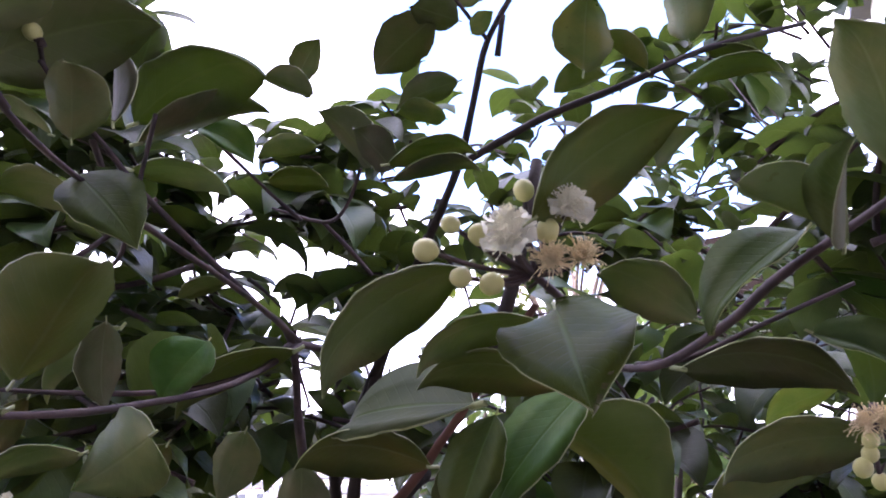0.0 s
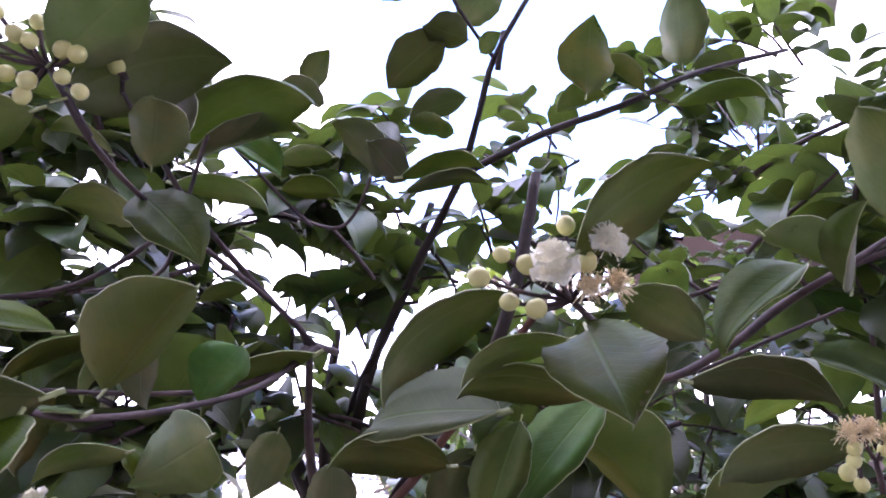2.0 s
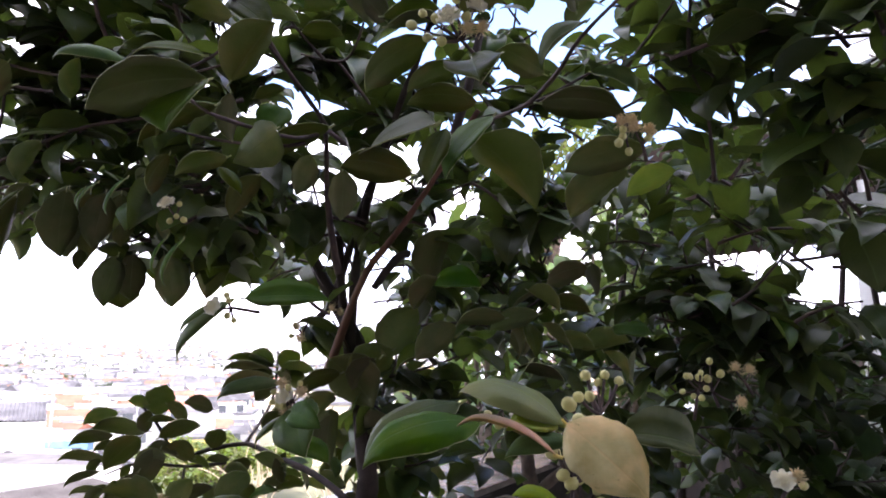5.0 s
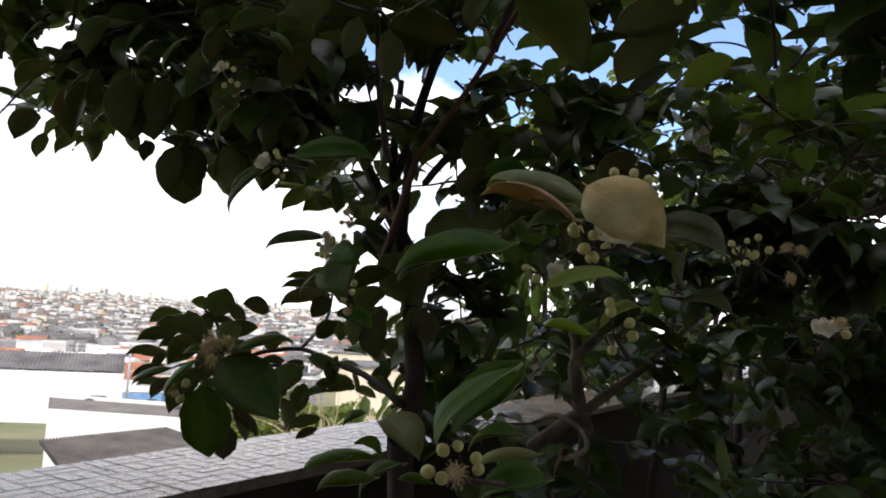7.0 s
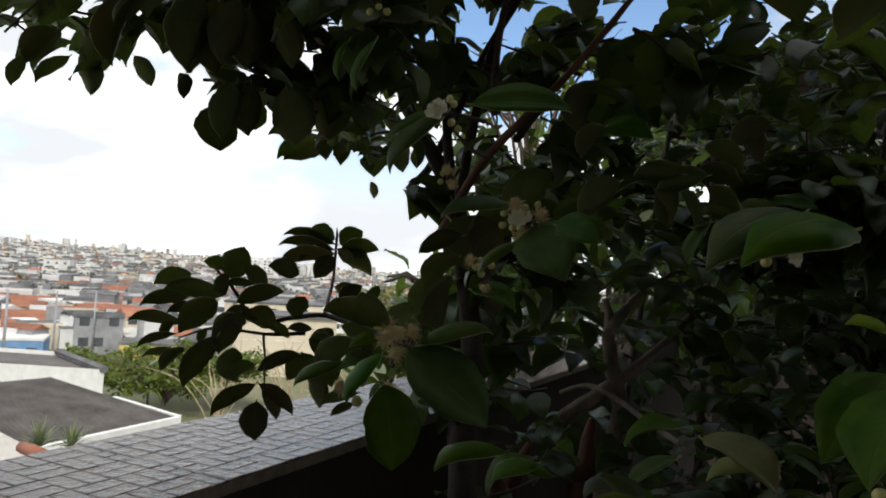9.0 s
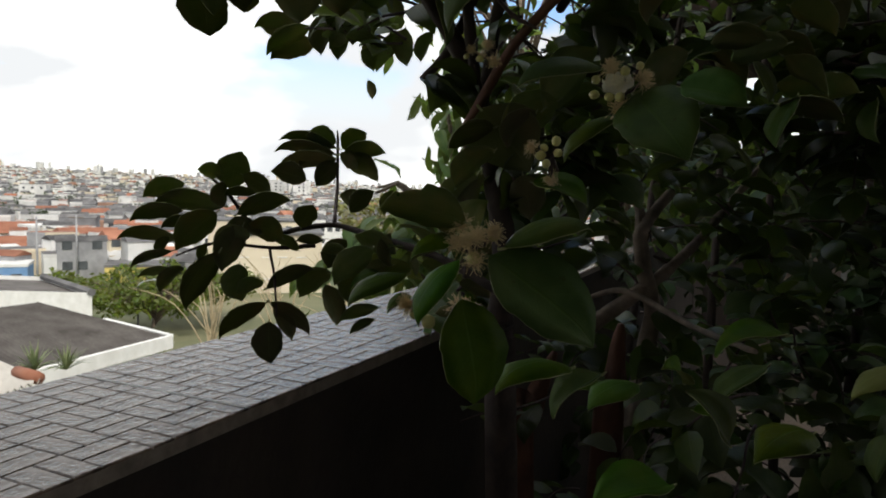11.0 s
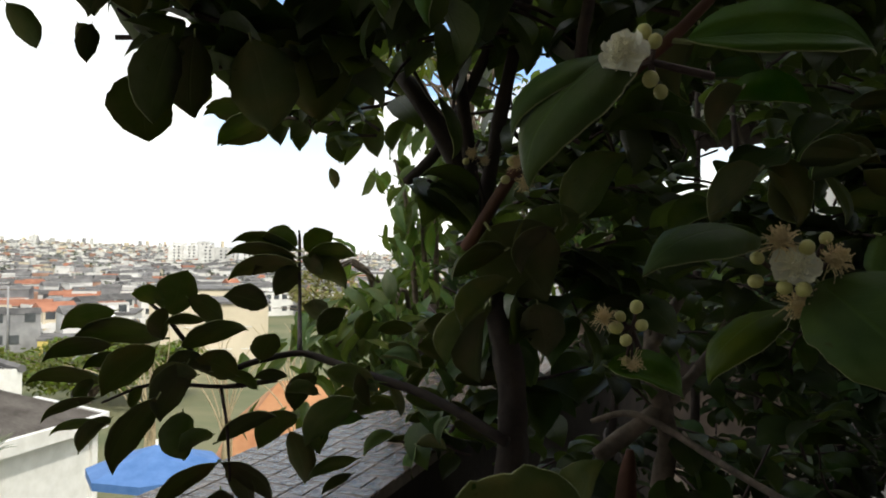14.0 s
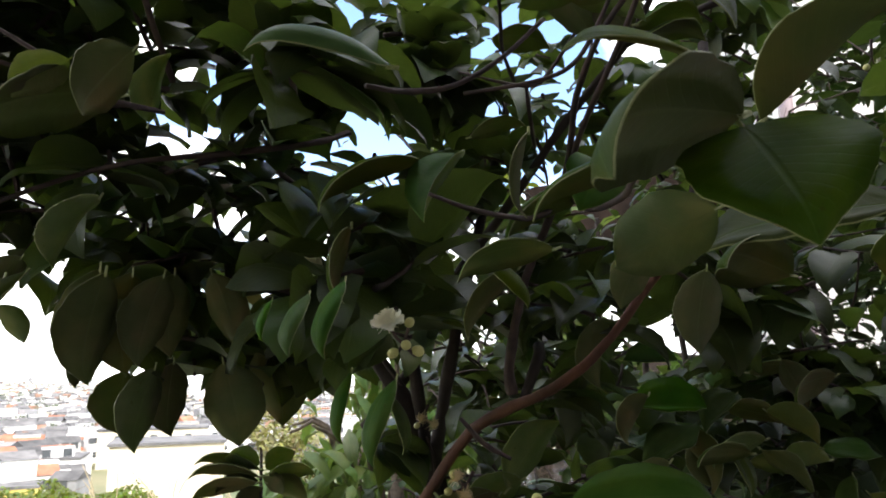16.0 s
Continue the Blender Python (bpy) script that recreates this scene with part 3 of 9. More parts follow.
opening((-0.187, 0.026, 1.556), (1.851, 2.450, 2.695), 0.021)
opening((-0.187, 0.026, 1.556), (1.429, 2.505, 2.986), 0.017)
opening((-0.187, 0.026, 1.556), (-0.462, 3.048, 2.595), 0.014)
opening((-0.187, 0.026, 1.556), (-0.507, 3.074, 2.513), 0.013)
opening((-0.187, 0.026, 1.556), (-0.066, 2.976, 2.444), 0.012)
opening((-0.187, 0.026, 1.556), (0.190, 2.933, 2.321), 0.016)
opening((-0.187, 0.026, 1.556), (0.341, 2.890, 2.353), 0.010)
opening((-0.187, 0.026, 1.556), (0.447, 2.885, 2.233), 0.010)
opening((-0.187, 0.026, 1.556), (-0.037, 3.023, 2.138), 0.016)
opening((-0.187, 0.026, 1.556), (0.055, 2.998, 2.148), 0.013)
opening((-0.187, 0.026, 1.556), (0.680, 2.844, 2.134), 0.016)
opening((-0.187, 0.026, 1.556), (0.614, 2.890, 1.970), 0.021)
opening((-0.187, 0.026, 1.556), (0.731, 2.873, 1.897), 0.016)
opening((-0.187, 0.026, 1.556), (0.675, 2.910, 1.769), 0.012)
opening((-0.187, 0.026, 1.556), (1.265, 2.747, 1.862), 0.013)
opening((-0.187, 0.026, 1.556), (1.407, 2.736, 1.717), 0.030)
opening((-0.187, 0.026, 1.556), (1.339, 2.770, 1.624), 0.016)
opening((-0.187, 0.026, 1.556), (1.500, 2.717, 1.691), 0.019)
opening((-0.187, 0.026, 1.556), (1.520, 2.683, 1.856), 0.010)
opening((-0.187, 0.026, 1.556), (-0.482, 3.192, 1.809), 0.013)
opening((-0.187, 0.026, 1.556), (-0.352, 3.181, 1.688), 0.013)
opening((-0.187, 0.026, 1.556), (-0.167, 3.136, 1.684), 0.008)
opening((-0.187, 0.026, 1.556), (-1.184, 3.382, 1.732), 0.056)
opening((-0.187, 0.026, 1.556), (-0.973, 3.351, 1.609), 0.040)
opening((-0.187, 0.026, 1.556), (-1.133, 3.407, 1.519), 0.056)
opening((-0.187, 0.026, 1.556), (0.069, 3.127, 1.397), 0.027)
opening((-0.187, 0.026, 1.556), (-0.921, 3.392, 1.303), 0.056)
opening((-0.187, 0.026, 1.556), (-0.574, 3.323, 1.201), 0.040)
opening((-0.187, 0.026, 1.556), (-1.150, 3.261, 2.364), 0.010)
opening((-0.187, 0.026, 1.556), (-1.034, 3.231, 2.373), 0.010)
opening((-0.187, 0.026, 1.556), (-1.014, 3.203, 2.501), 0.008)
opening((-0.191, 0.078, 1.504), (-0.180, 3.057, 2.419), 0.014)
opening((-0.191, 0.078, 1.504), (0.119, 3.000, 2.448), 0.011)
opening((-0.191, 0.078, 1.504), (0.980, 2.827, 2.604), 0.019)
opening((-0.191, 0.078, 1.504), (1.117, 2.795, 2.691), 0.019)
opening((-0.191, 0.078, 1.504), (1.450, 2.741, 2.607), 0.017)
opening((-0.191, 0.078, 1.504), (1.515, 2.718, 2.740), 0.019)
opening((-0.191, 0.078, 1.504), (1.888, 2.643, 2.798), 0.019)
opening((-0.191, 0.078, 1.504), (0.762, 2.923, 1.979), 0.013)
opening((-0.191, 0.078, 1.504), (1.079, 2.867, 1.965), 0.013)
opening((-0.191, 0.078, 1.504), (1.362, 2.816, 1.949), 0.016)
opening((-0.191, 0.078, 1.504), (-0.965, 3.185, 2.604), 0.011)
opening((-0.191, 0.078, 1.504), (-0.797, 3.208, 1.992), 0.010)
opening((-0.192, 0.063, 1.524), (0.227, 2.917, 2.607), 0.022)
opening((-0.192, 0.063, 1.524), (0.136, 2.939, 2.569), 0.016)
opening((-0.192, 0.063, 1.524), (0.838, 2.801, 2.599), 0.016)
opening((-0.192, 0.063, 1.524), (0.952, 2.771, 2.660), 0.016)
opening((-0.192, 0.063, 1.524), (1.038, 2.733, 2.816), 0.014)
opening((-0.192, 0.063, 1.524), (1.143, 2.745, 2.582), 0.019)
opening((-0.192, 0.063, 1.524), (1.333, 2.711, 2.563), 0.014)
opening((-0.192, 0.063, 1.524), (1.598, 2.616, 2.889), 0.021)
opening((-0.192, 0.063, 1.524), (1.386, 2.653, 2.919), 0.016)
opening((-0.192, 0.063, 1.524), (-1.412, 3.225, 2.638), 0.019)
opening((-0.192, 0.063, 1.524), (1.419, 2.804, 1.760), 0.032)
opening((-0.192, 0.063, 1.524), (1.298, 2.818, 1.828), 0.022)
opening((-0.192, 0.063, 1.524), (1.515, 2.792, 1.714), 0.019)
opening((-0.192, 0.063, 1.524), (1.223, 2.820, 1.921), 0.014)
opening((-0.192, 0.063, 1.524), (0.663, 2.870, 2.333), 0.014)
opening((-0.192, 0.063, 1.524), (0.435, 2.931, 2.210), 0.014)
opening((-0.192, 0.063, 1.524), (0.565, 2.945, 1.929), 0.014)
opening((-0.192, 0.063, 1.524), (-0.471, 3.125, 2.046), 0.017)
opening((-0.192, 0.063, 1.524), (-0.187, 3.015, 2.467), 0.008)
opening((-0.192, 0.063, 1.524), (-0.266, 3.004, 2.655), 0.011)
opening((-0.192, 0.063, 1.524), (-0.971, 3.132, 2.696), 0.008)
opening((-0.052, -0.127, 1.435), (1.053, 2.782, 2.720), 0.021)
opening((-0.052, -0.127, 1.435), (0.894, 2.789, 2.624), 0.017)
opening((-0.052, -0.127, 1.435), (1.260, 2.777, 2.810), 0.019)
opening((-0.052, -0.127, 1.435), (0.764, 2.776, 2.743), 0.019)
opening((-0.052, -0.127, 1.435), (1.385, 2.784, 2.750), 0.016)
opening((-0.052, -0.127, 1.435), (0.365, 2.778, 2.660), 0.014)
opening((-0.182, 0.082, 1.461), (1.322, 2.840, 1.948), 0.017)
opening((-0.182, 0.082, 1.461), (1.415, 2.822, 1.970), 0.017)
opening((-0.182, 0.082, 1.461), (1.532, 2.798, 1.983), 0.014)
opening((-0.182, 0.082, 1.461), (1.467, 2.814, 1.809), 0.010)
opening((-0.182, 0.082, 1.461), (0.395, 3.011, 2.418), 0.011)
opening((-0.157, -0.070, 1.425), (0.703, 2.857, 1.020), 0.012, 0.80)
opening((-0.157, -0.070, 1.425), (0.785, 2.851, 1.048), 0.012, 0.80)
opening((-0.157, -0.070, 1.425), (0.868, 2.844, 1.038), 0.012, 0.78)
opening((-0.157, -0.070, 1.425), (0.966, 2.835, 0.992), 0.012, 0.74)
opening((-0.157, -0.070, 1.425), (1.088, 2.822, 0.927), 0.012, 0.64)
opening((-0.157, -0.070, 1.425), (1.210, 2.811, 0.882), 0.012, 0.53)
opening((-0.157, -0.070, 1.425), (0.909, 2.846, 1.155), 0.012, 0.79)
opening((-0.157, -0.070, 1.425), (0.884, 2.854, 1.273), 0.012, 0.79)
opening((-0.157, -0.070, 1.425), (0.885, 2.859, 1.392), 0.012, 0.79)
opening((-0.157, -0.070, 1.425), (0.980, 2.852, 1.410), 0.012, 0.79)
opening((-0.157, -0.070, 1.425), (1.006, 2.838, 1.137), 0.012, 0.79)
opening((-0.157, -0.070, 1.425), (1.085, 2.835, 1.206), 0.012, 0.80)
opening((-0.157, -0.070, 1.425), (1.187, 2.831, 1.302), 0.012, 0.83)
opening((-0.157, -0.070, 1.425), (1.277, 2.828, 1.403), 0.012, 0.85)
opening((-0.157, -0.070, 1.425), (0.812, 2.846, 0.971), 0.012, 0.79)
opening((-0.157, -0.070, 1.425), (0.921, 2.836, 0.942), 0.012, 0.79)
opening((-0.168, 0.043, 1.427), (1.015, 2.890, 0.936), 0.012, 0.72)
opening((-0.168, 0.043, 1.427), (1.134, 2.873, 0.927), 0.012, 0.70)
opening((-0.168, 0.043, 1.427), (1.230, 2.857, 0.869), 0.012, 0.60)
opening((-0.168, 0.043, 1.427), (1.349, 2.837, 0.799), 0.012, 0.52)
opening((-0.168, 0.043, 1.427), (1.492, 2.814, 0.743), 0.012, 0.46)
opening((-0.168, 0.043, 1.427), (1.635, 2.793, 0.698), 0.012, 0.42)
opening((-0.168, 0.043, 1.427), (1.107, 2.885, 1.129), 0.012, 0.72)
opening((-0.168, 0.043, 1.427), (1.133, 2.877, 1.010), 0.012, 0.72)
opening((-0.168, 0.043, 1.427), (1.199, 2.882, 1.358), 0.012, 0.73)
opening((-0.168, 0.043, 1.427), (1.154, 2.883, 1.225), 0.012, 0.72)
opening((-0.168, 0.043, 1.427), (1.238, 2.867, 1.120), 0.012, 0.73)
opening((-0.168, 0.043, 1.427), (1.343, 2.856, 1.217), 0.012, 0.76)
opening((-0.168, 0.043, 1.427), (1.447, 2.847, 1.351), 0.012, 0.79)
opening((-0.192, 0.071, 1.513), (-1.245, 3.273, 1.855), 0.086)
opening((-0.192, 0.071, 1.513), (-1.009, 3.244, 1.729), 0.038)
opening((-0.192, 0.071, 1.513), (-1.434, 3.322, 1.651), 0.025)
opening((-0.192, 0.071, 1.513), (-1.450, 3.293, 2.050), 0.019)
opening((-0.192, 0.071, 1.513), (-1.480, 3.303, 1.982), 0.019)
opening((-0.192, 0.071, 1.513), (-0.982, 3.228, 1.862), 0.016)
opening((-0.192, 0.071, 1.513), (-1.122, 3.234, 2.092), 0.008)
opening((-0.192, 0.071, 1.513), (-1.385, 3.279, 2.085), 0.008)
opening((-0.192, 0.071, 1.513), (-1.503, 3.328, 1.715), 0.008)
opening((-0.192, 0.071, 1.513), (-1.504, 3.326, 1.749), 0.008)
opening((-0.192, 0.071, 1.513), (-1.505, 3.323, 1.782), 0.008)
opening((-0.192, 0.071, 1.513), (-1.506, 3.321, 1.815), 0.008)
opening((-0.192, 0.071, 1.513), (-1.508, 3.318, 1.848), 0.008)
opening((-0.192, 0.071, 1.513), (-1.509, 3.316, 1.882), 0.008)
opening((-0.192, 0.071, 1.513), (-1.510, 3.314, 1.915), 0.008)
opening((-0.192, 0.071, 1.513), (-1.516, 3.304, 2.048), 0.008)
opening((-0.192, 0.071, 1.513), (-1.517, 3.302, 2.081), 0.008)
opening((-0.192, 0.071, 1.513), (-0.289, 3.134, 1.581), 0.019)
opening((-0.192, 0.071, 1.513), (-0.223, 3.122, 1.583), 0.018)
opening((-0.192, 0.071, 1.513), (-0.355, 3.145, 1.580), 0.018)
opening((-0.192, 0.071, 1.513), (-0.781, 3.220, 1.535), 0.018)
opening((-0.192, 0.071, 1.513), (-0.158, 3.111, 1.585), 0.017)
opening((-0.192, 0.071, 1.513), (-0.715, 3.209, 1.537), 0.016)
opening((-0.192, 0.071, 1.513), (-0.421, 3.156, 1.578), 0.016)
opening((-0.192, 0.071, 1.513), (-0.092, 3.100, 1.587), 0.016)
opening((-0.192, 0.071, 1.513), (-0.649, 3.198, 1.538), 0.015)
opening((-0.192, 0.071, 1.513), (-0.486, 3.167, 1.576), 0.015)
opening((-0.192, 0.071, 1.513), (-0.584, 3.187, 1.540), 0.014)
opening((-0.188, 0.082, 1.491), (-1.256, 3.304, 1.784), 0.082)
opening((-0.188, 0.082, 1.491), (-1.395, 3.318, 2.014), 0.041)
opening((-0.188, 0.082, 1.491), (-1.265, 3.294, 2.051), 0.039)
opening((-0.188, 0.082, 1.491), (-0.563, 3.186, 1.702), 0.038)
opening((-0.188, 0.082, 1.491), (-0.990, 3.261, 1.691), 0.037)
opening((-0.188, 0.082, 1.491), (-0.432, 3.163, 1.705), 0.036)
opening((-0.188, 0.082, 1.491), (-0.858, 3.240, 1.661), 0.031)
opening((-0.188, 0.082, 1.491), (-0.301, 3.140, 1.708), 0.030)
opening((-0.188, 0.082, 1.491), (-0.727, 3.216, 1.664), 0.029)
opening((-0.188, 0.082, 1.491), (-1.448, 3.345, 1.612), 0.019)
opening((-0.188, 0.082, 1.491), (-1.086, 3.282, 1.588), 0.013)
opening((-0.188, 0.082, 1.491), (-1.133, 3.272, 2.021), 0.010)
opening((-0.188, 0.082, 1.491), (-1.491, 3.339, 1.912), 0.008)
opening((-0.188, 0.082, 1.491), (-1.497, 3.332, 2.112), 0.008)
opening((-0.099, -0.112, 1.438), (-1.321, 2.939, 1.789), 0.102)
opening((-0.099, -0.112, 1.438), (-1.627, 2.950, 1.868), 0.063)
opening((-0.099, -0.112, 1.438), (-0.815, 2.917, 1.724), 0.059)
opening((-0.099, -0.112, 1.438), (-1.014, 2.928, 1.711), 0.056)
opening((-0.099, -0.112, 1.438), (-1.612, 2.963, 1.669), 0.053)
opening((-0.099, -0.112, 1.438), (-0.544, 2.906, 1.676), 0.040)
opening((-0.099, -0.112, 1.438), (-1.772, 2.947, 2.025), 0.019)
opening((-0.099, -0.112, 1.438), (-1.506, 2.931, 2.044), 0.017)
opening((-0.099, -0.112, 1.438), (-0.672, 2.918, 1.601), 0.016)
opening((-0.099, -0.112, 1.438), (-1.135, 2.947, 1.535), 0.016)
opening((-0.099, -0.112, 1.438), (-1.174, 2.912, 2.067), 0.015)
opening((-0.099, -0.112, 1.438), (-1.069, 2.943, 1.540), 0.013)
opening((-0.099, -0.112, 1.438), (-0.406, 2.903, 1.619), 0.011)
opening((-0.099, -0.112, 1.438), (-0.205, 2.893, 1.600), 0.011)
opening((-0.099, -0.112, 1.438), (-0.727, 2.900, 1.897), 0.010)
opening((-0.099, -0.112, 1.438), (-0.271, 2.897, 1.595), 0.010)
opening((-0.099, -0.112, 1.438), (-0.338, 2.901, 1.591), 0.009)
opening((-0.099, -0.112, 1.438), (-1.771, 2.979, 1.558), 0.008)
opening((-0.099, -0.112, 1.438), (-1.774, 2.977, 1.591), 0.008)
opening((-0.099, -0.112, 1.438), (-1.776, 2.975, 1.624), 0.008)
opening((-0.099, -0.112, 1.438), (-1.781, 2.970, 1.691), 0.008)
opening((-0.099, -0.112, 1.438), (-1.783, 2.968, 1.724), 0.008)
opening((-0.162, 0.025, 1.435), (-1.306, 3.202, 1.827), 0.119)
opening((-0.162, 0.025, 1.435), (-0.941, 3.158, 1.797), 0.097)
opening((-0.162, 0.025, 1.435), (-1.473, 3.238, 2.159), 0.052)
opening((-0.162, 0.025, 1.435), (-0.643, 3.120, 1.734), 0.049)
opening((-0.162, 0.025, 1.435), (-1.307, 3.220, 2.194), 0.041)
opening((-0.162, 0.025, 1.435), (-0.477, 3.099, 1.702), 0.024)
opening((-0.162, 0.025, 1.435), (-1.570, 3.220, 1.558), 0.022)
opening((-0.162, 0.025, 1.435), (-0.079, 3.052, 1.706), 0.020)
opening((-0.162, 0.025, 1.435), (-1.605, 3.248, 2.058), 0.019)
opening((-0.162, 0.025, 1.435), (-1.606, 3.258, 2.258), 0.019)
opening((-0.162, 0.025, 1.435), (-0.378, 3.087, 1.703), 0.018)
opening((-0.162, 0.025, 1.435), (-0.644, 3.128, 1.900), 0.015)
opening((-0.162, 0.025, 1.435), (-0.311, 3.079, 1.703), 0.014)
opening((-0.162, 0.025, 1.435), (-0.146, 3.058, 1.672), 0.013)
opening((-0.162, 0.025, 1.435), (-0.212, 3.066, 1.671), 0.013)
opening((-0.162, 0.025, 1.435), (-0.743, 3.146, 2.033), 0.012)
opening((-0.162, 0.025, 1.435), (-1.042, 3.184, 2.096), 0.011)
opening((-0.162, 0.025, 1.435), (-1.175, 3.204, 2.195), 0.011)
opening((-0.162, 0.025, 1.435), (-0.710, 3.140, 2.000), 0.010)
opening((-0.162, 0.025, 1.435), (-0.742, 3.123, 1.566), 0.009)
opening((-0.162, 0.025, 1.435), (-1.139, 3.166, 1.496), 0.009)
opening((-0.162, 0.025, 1.435), (-0.677, 3.135, 1.967), 0.009)
opening((-0.162, 0.025, 1.435), (-0.047, 3.052, 1.773), 0.008)
opening((-0.162, 0.025, 1.435), (-1.637, 3.231, 1.624), 0.008)
opening((-0.162, 0.025, 1.435), (-1.637, 3.233, 1.658), 0.008)
opening((-0.162, 0.025, 1.435), (-1.638, 3.249, 1.991), 0.008)
opening((-0.162, 0.025, 1.435), (-1.639, 3.255, 2.124), 0.008)
opening((-0.162, 0.025, 1.435), (-1.639, 3.257, 2.158), 0.008)
opening((-0.162, 0.025, 1.435), (-1.639, 3.258, 2.191), 0.008)
opening((-0.192, 0.071, 1.513), (-0.551, 3.114, 2.402), 0.011)
opening((-0.192, 0.071, 1.513), (-0.194, 3.053, 2.404), 0.013)
opening((-0.192, 0.071, 1.513), (-0.450, 3.112, 2.202), 0.029)
opening((-0.192, 0.071, 1.513), (-0.312, 3.092, 2.163), 0.017)
opening((-0.192, 0.071, 1.513), (-0.018, 3.033, 2.285), 0.014)
opening((-0.192, 0.071, 1.513), (0.080, 3.001, 2.478), 0.021)
opening((-0.192, 0.071, 1.513), (-1.146, 3.200, 2.576), 0.010)
opening((-0.192, 0.071, 1.513), (-1.314, 3.222, 2.655), 0.014)
opening((-0.192, 0.071, 1.513), (-0.584, 3.147, 2.044), 0.013)
opening((-0.192, 0.071, 1.513), (0.922, 2.850, 2.596), 0.036)
opening((-0.192, 0.071, 1.513), (1.157, 2.809, 2.602), 0.029)
opening((-0.192, 0.071, 1.513), (1.392, 2.769, 2.608), 0.032)
opening((-0.192, 0.071, 1.513), (1.255, 2.848, 1.903), 0.017)
opening((-0.192, 0.071, 1.513), (1.420, 2.822, 1.872), 0.021)
opening((-0.099, -0.112, 1.438), (-1.683, 2.909, 2.503), 0.014)
opening((-0.099, -0.112, 1.438), (-1.534, 2.907, 2.423), 0.017)
opening((-0.099, -0.112, 1.438), (-1.362, 2.898, 2.418), 0.016)
opening((-0.099, -0.112, 1.438), (-1.785, 2.930, 2.270), 0.017)
opening((-0.099, -0.112, 1.438), (-1.377, 2.911, 2.238), 0.013)
opening((-0.099, -0.112, 1.438), (-1.594, 2.920, 2.271), 0.013)
opening((-0.099, -0.112, 1.438), (-1.195, 2.893, 2.358), 0.010)
opening((-0.099, -0.112, 1.438), (-0.235, 2.848, 2.282), 0.010)
opening((-0.099, -0.112, 1.438), (-0.173, 2.836, 2.405), 0.010)
opening((-0.099, -0.112, 1.438), (-0.079, 2.818, 2.591), 0.016)
opening((-0.099, -0.112, 1.438), (0.409, 2.792, 2.601), 0.022)
opening((-0.099, -0.112, 1.438), (0.702, 2.782, 2.514), 0.022)
opening((-0.099, -0.112, 1.438), (0.138, 2.820, 2.391), 0.024)
opening((-0.099, -0.112, 1.438), (0.337, 2.829, 2.119), 0.021)
opening((-0.099, -0.112, 1.438), (0.347, 2.837, 1.989), 0.021)
opening((-0.099, -0.112, 1.438), (1.296, 2.749, 2.543), 0.027)
opening((-0.099, -0.112, 1.438), (0.012, 2.866, 1.834), 0.008)
opening((-0.099, -0.112, 1.438), (-0.626, 2.887, 2.016), 0.010)
opening((-0.162, 0.025, 1.435), (0.032, 3.066, 2.268), 0.010)
opening((-0.162, 0.025, 1.435), (-0.015, 3.068, 2.197), 0.011)
opening((-0.162, 0.025, 1.435), (0.554, 2.993, 2.011), 0.014)
opening((-0.162, 0.025, 1.435), (-0.252, 3.098, 2.242), 0.010)
opening((-0.186, 0.019, 1.560), (-0.732, 3.009, 2.952), 0.024)
opening((-0.186, 0.019, 1.560), (-0.664, 3.057, 2.623), 0.013)
opening((-0.186, 0.019, 1.560), (-0.525, 3.023, 2.633), 0.008)
opening((-0.186, 0.019, 1.560), (0.172, 2.859, 2.648), 0.011)
opening((-0.186, 0.019, 1.560), (0.959, 2.660, 2.744), 0.016)
opening((-0.186, 0.019, 1.560), (0.672, 2.673, 3.016), 0.021)
opening((-0.188, 0.082, 1.491), (-0.223, 3.099, 2.366), 0.011)
opening((-0.188, 0.082, 1.491), (0.112, 3.049, 2.160), 0.013)
opening((-0.188, 0.082, 1.491), (-0.120, 3.093, 2.082), 0.013)
opening((-0.188, 0.082, 1.491), (-0.549, 3.159, 2.286), 0.010)
opening((-0.188, 0.082, 1.491), (-0.012, 3.062, 2.371), 0.010)
opening((-0.188, 0.082, 1.491), (0.215, 3.043, 1.877), 0.013)
opening((-0.162, 0.025, 1.435), (0.960, 2.897, 1.015), 0.016, 0.72)
opening((-0.162, 0.025, 1.435), (1.055, 2.885, 0.988), 0.016, 0.72)
opening((-0.162, 0.025, 1.435), (1.173, 2.869, 0.946), 0.016, 0.72)
opening((-0.162, 0.025, 1.435), (1.292, 2.852, 0.888), 0.016, 0.72)
opening((-0.162, 0.025, 1.435), (1.410, 2.835, 0.817), 0.016, 0.72)
opening((-0.162, 0.025, 1.435), (1.529, 2.818, 0.747), 0.016, 0.72)
opening((-0.162, 0.025, 1.435), (1.066, 2.889, 1.112), 0.016, 0.72)
opening((-0.162, 0.025, 1.435), (1.077, 2.894, 1.231), 0.016, 0.72)


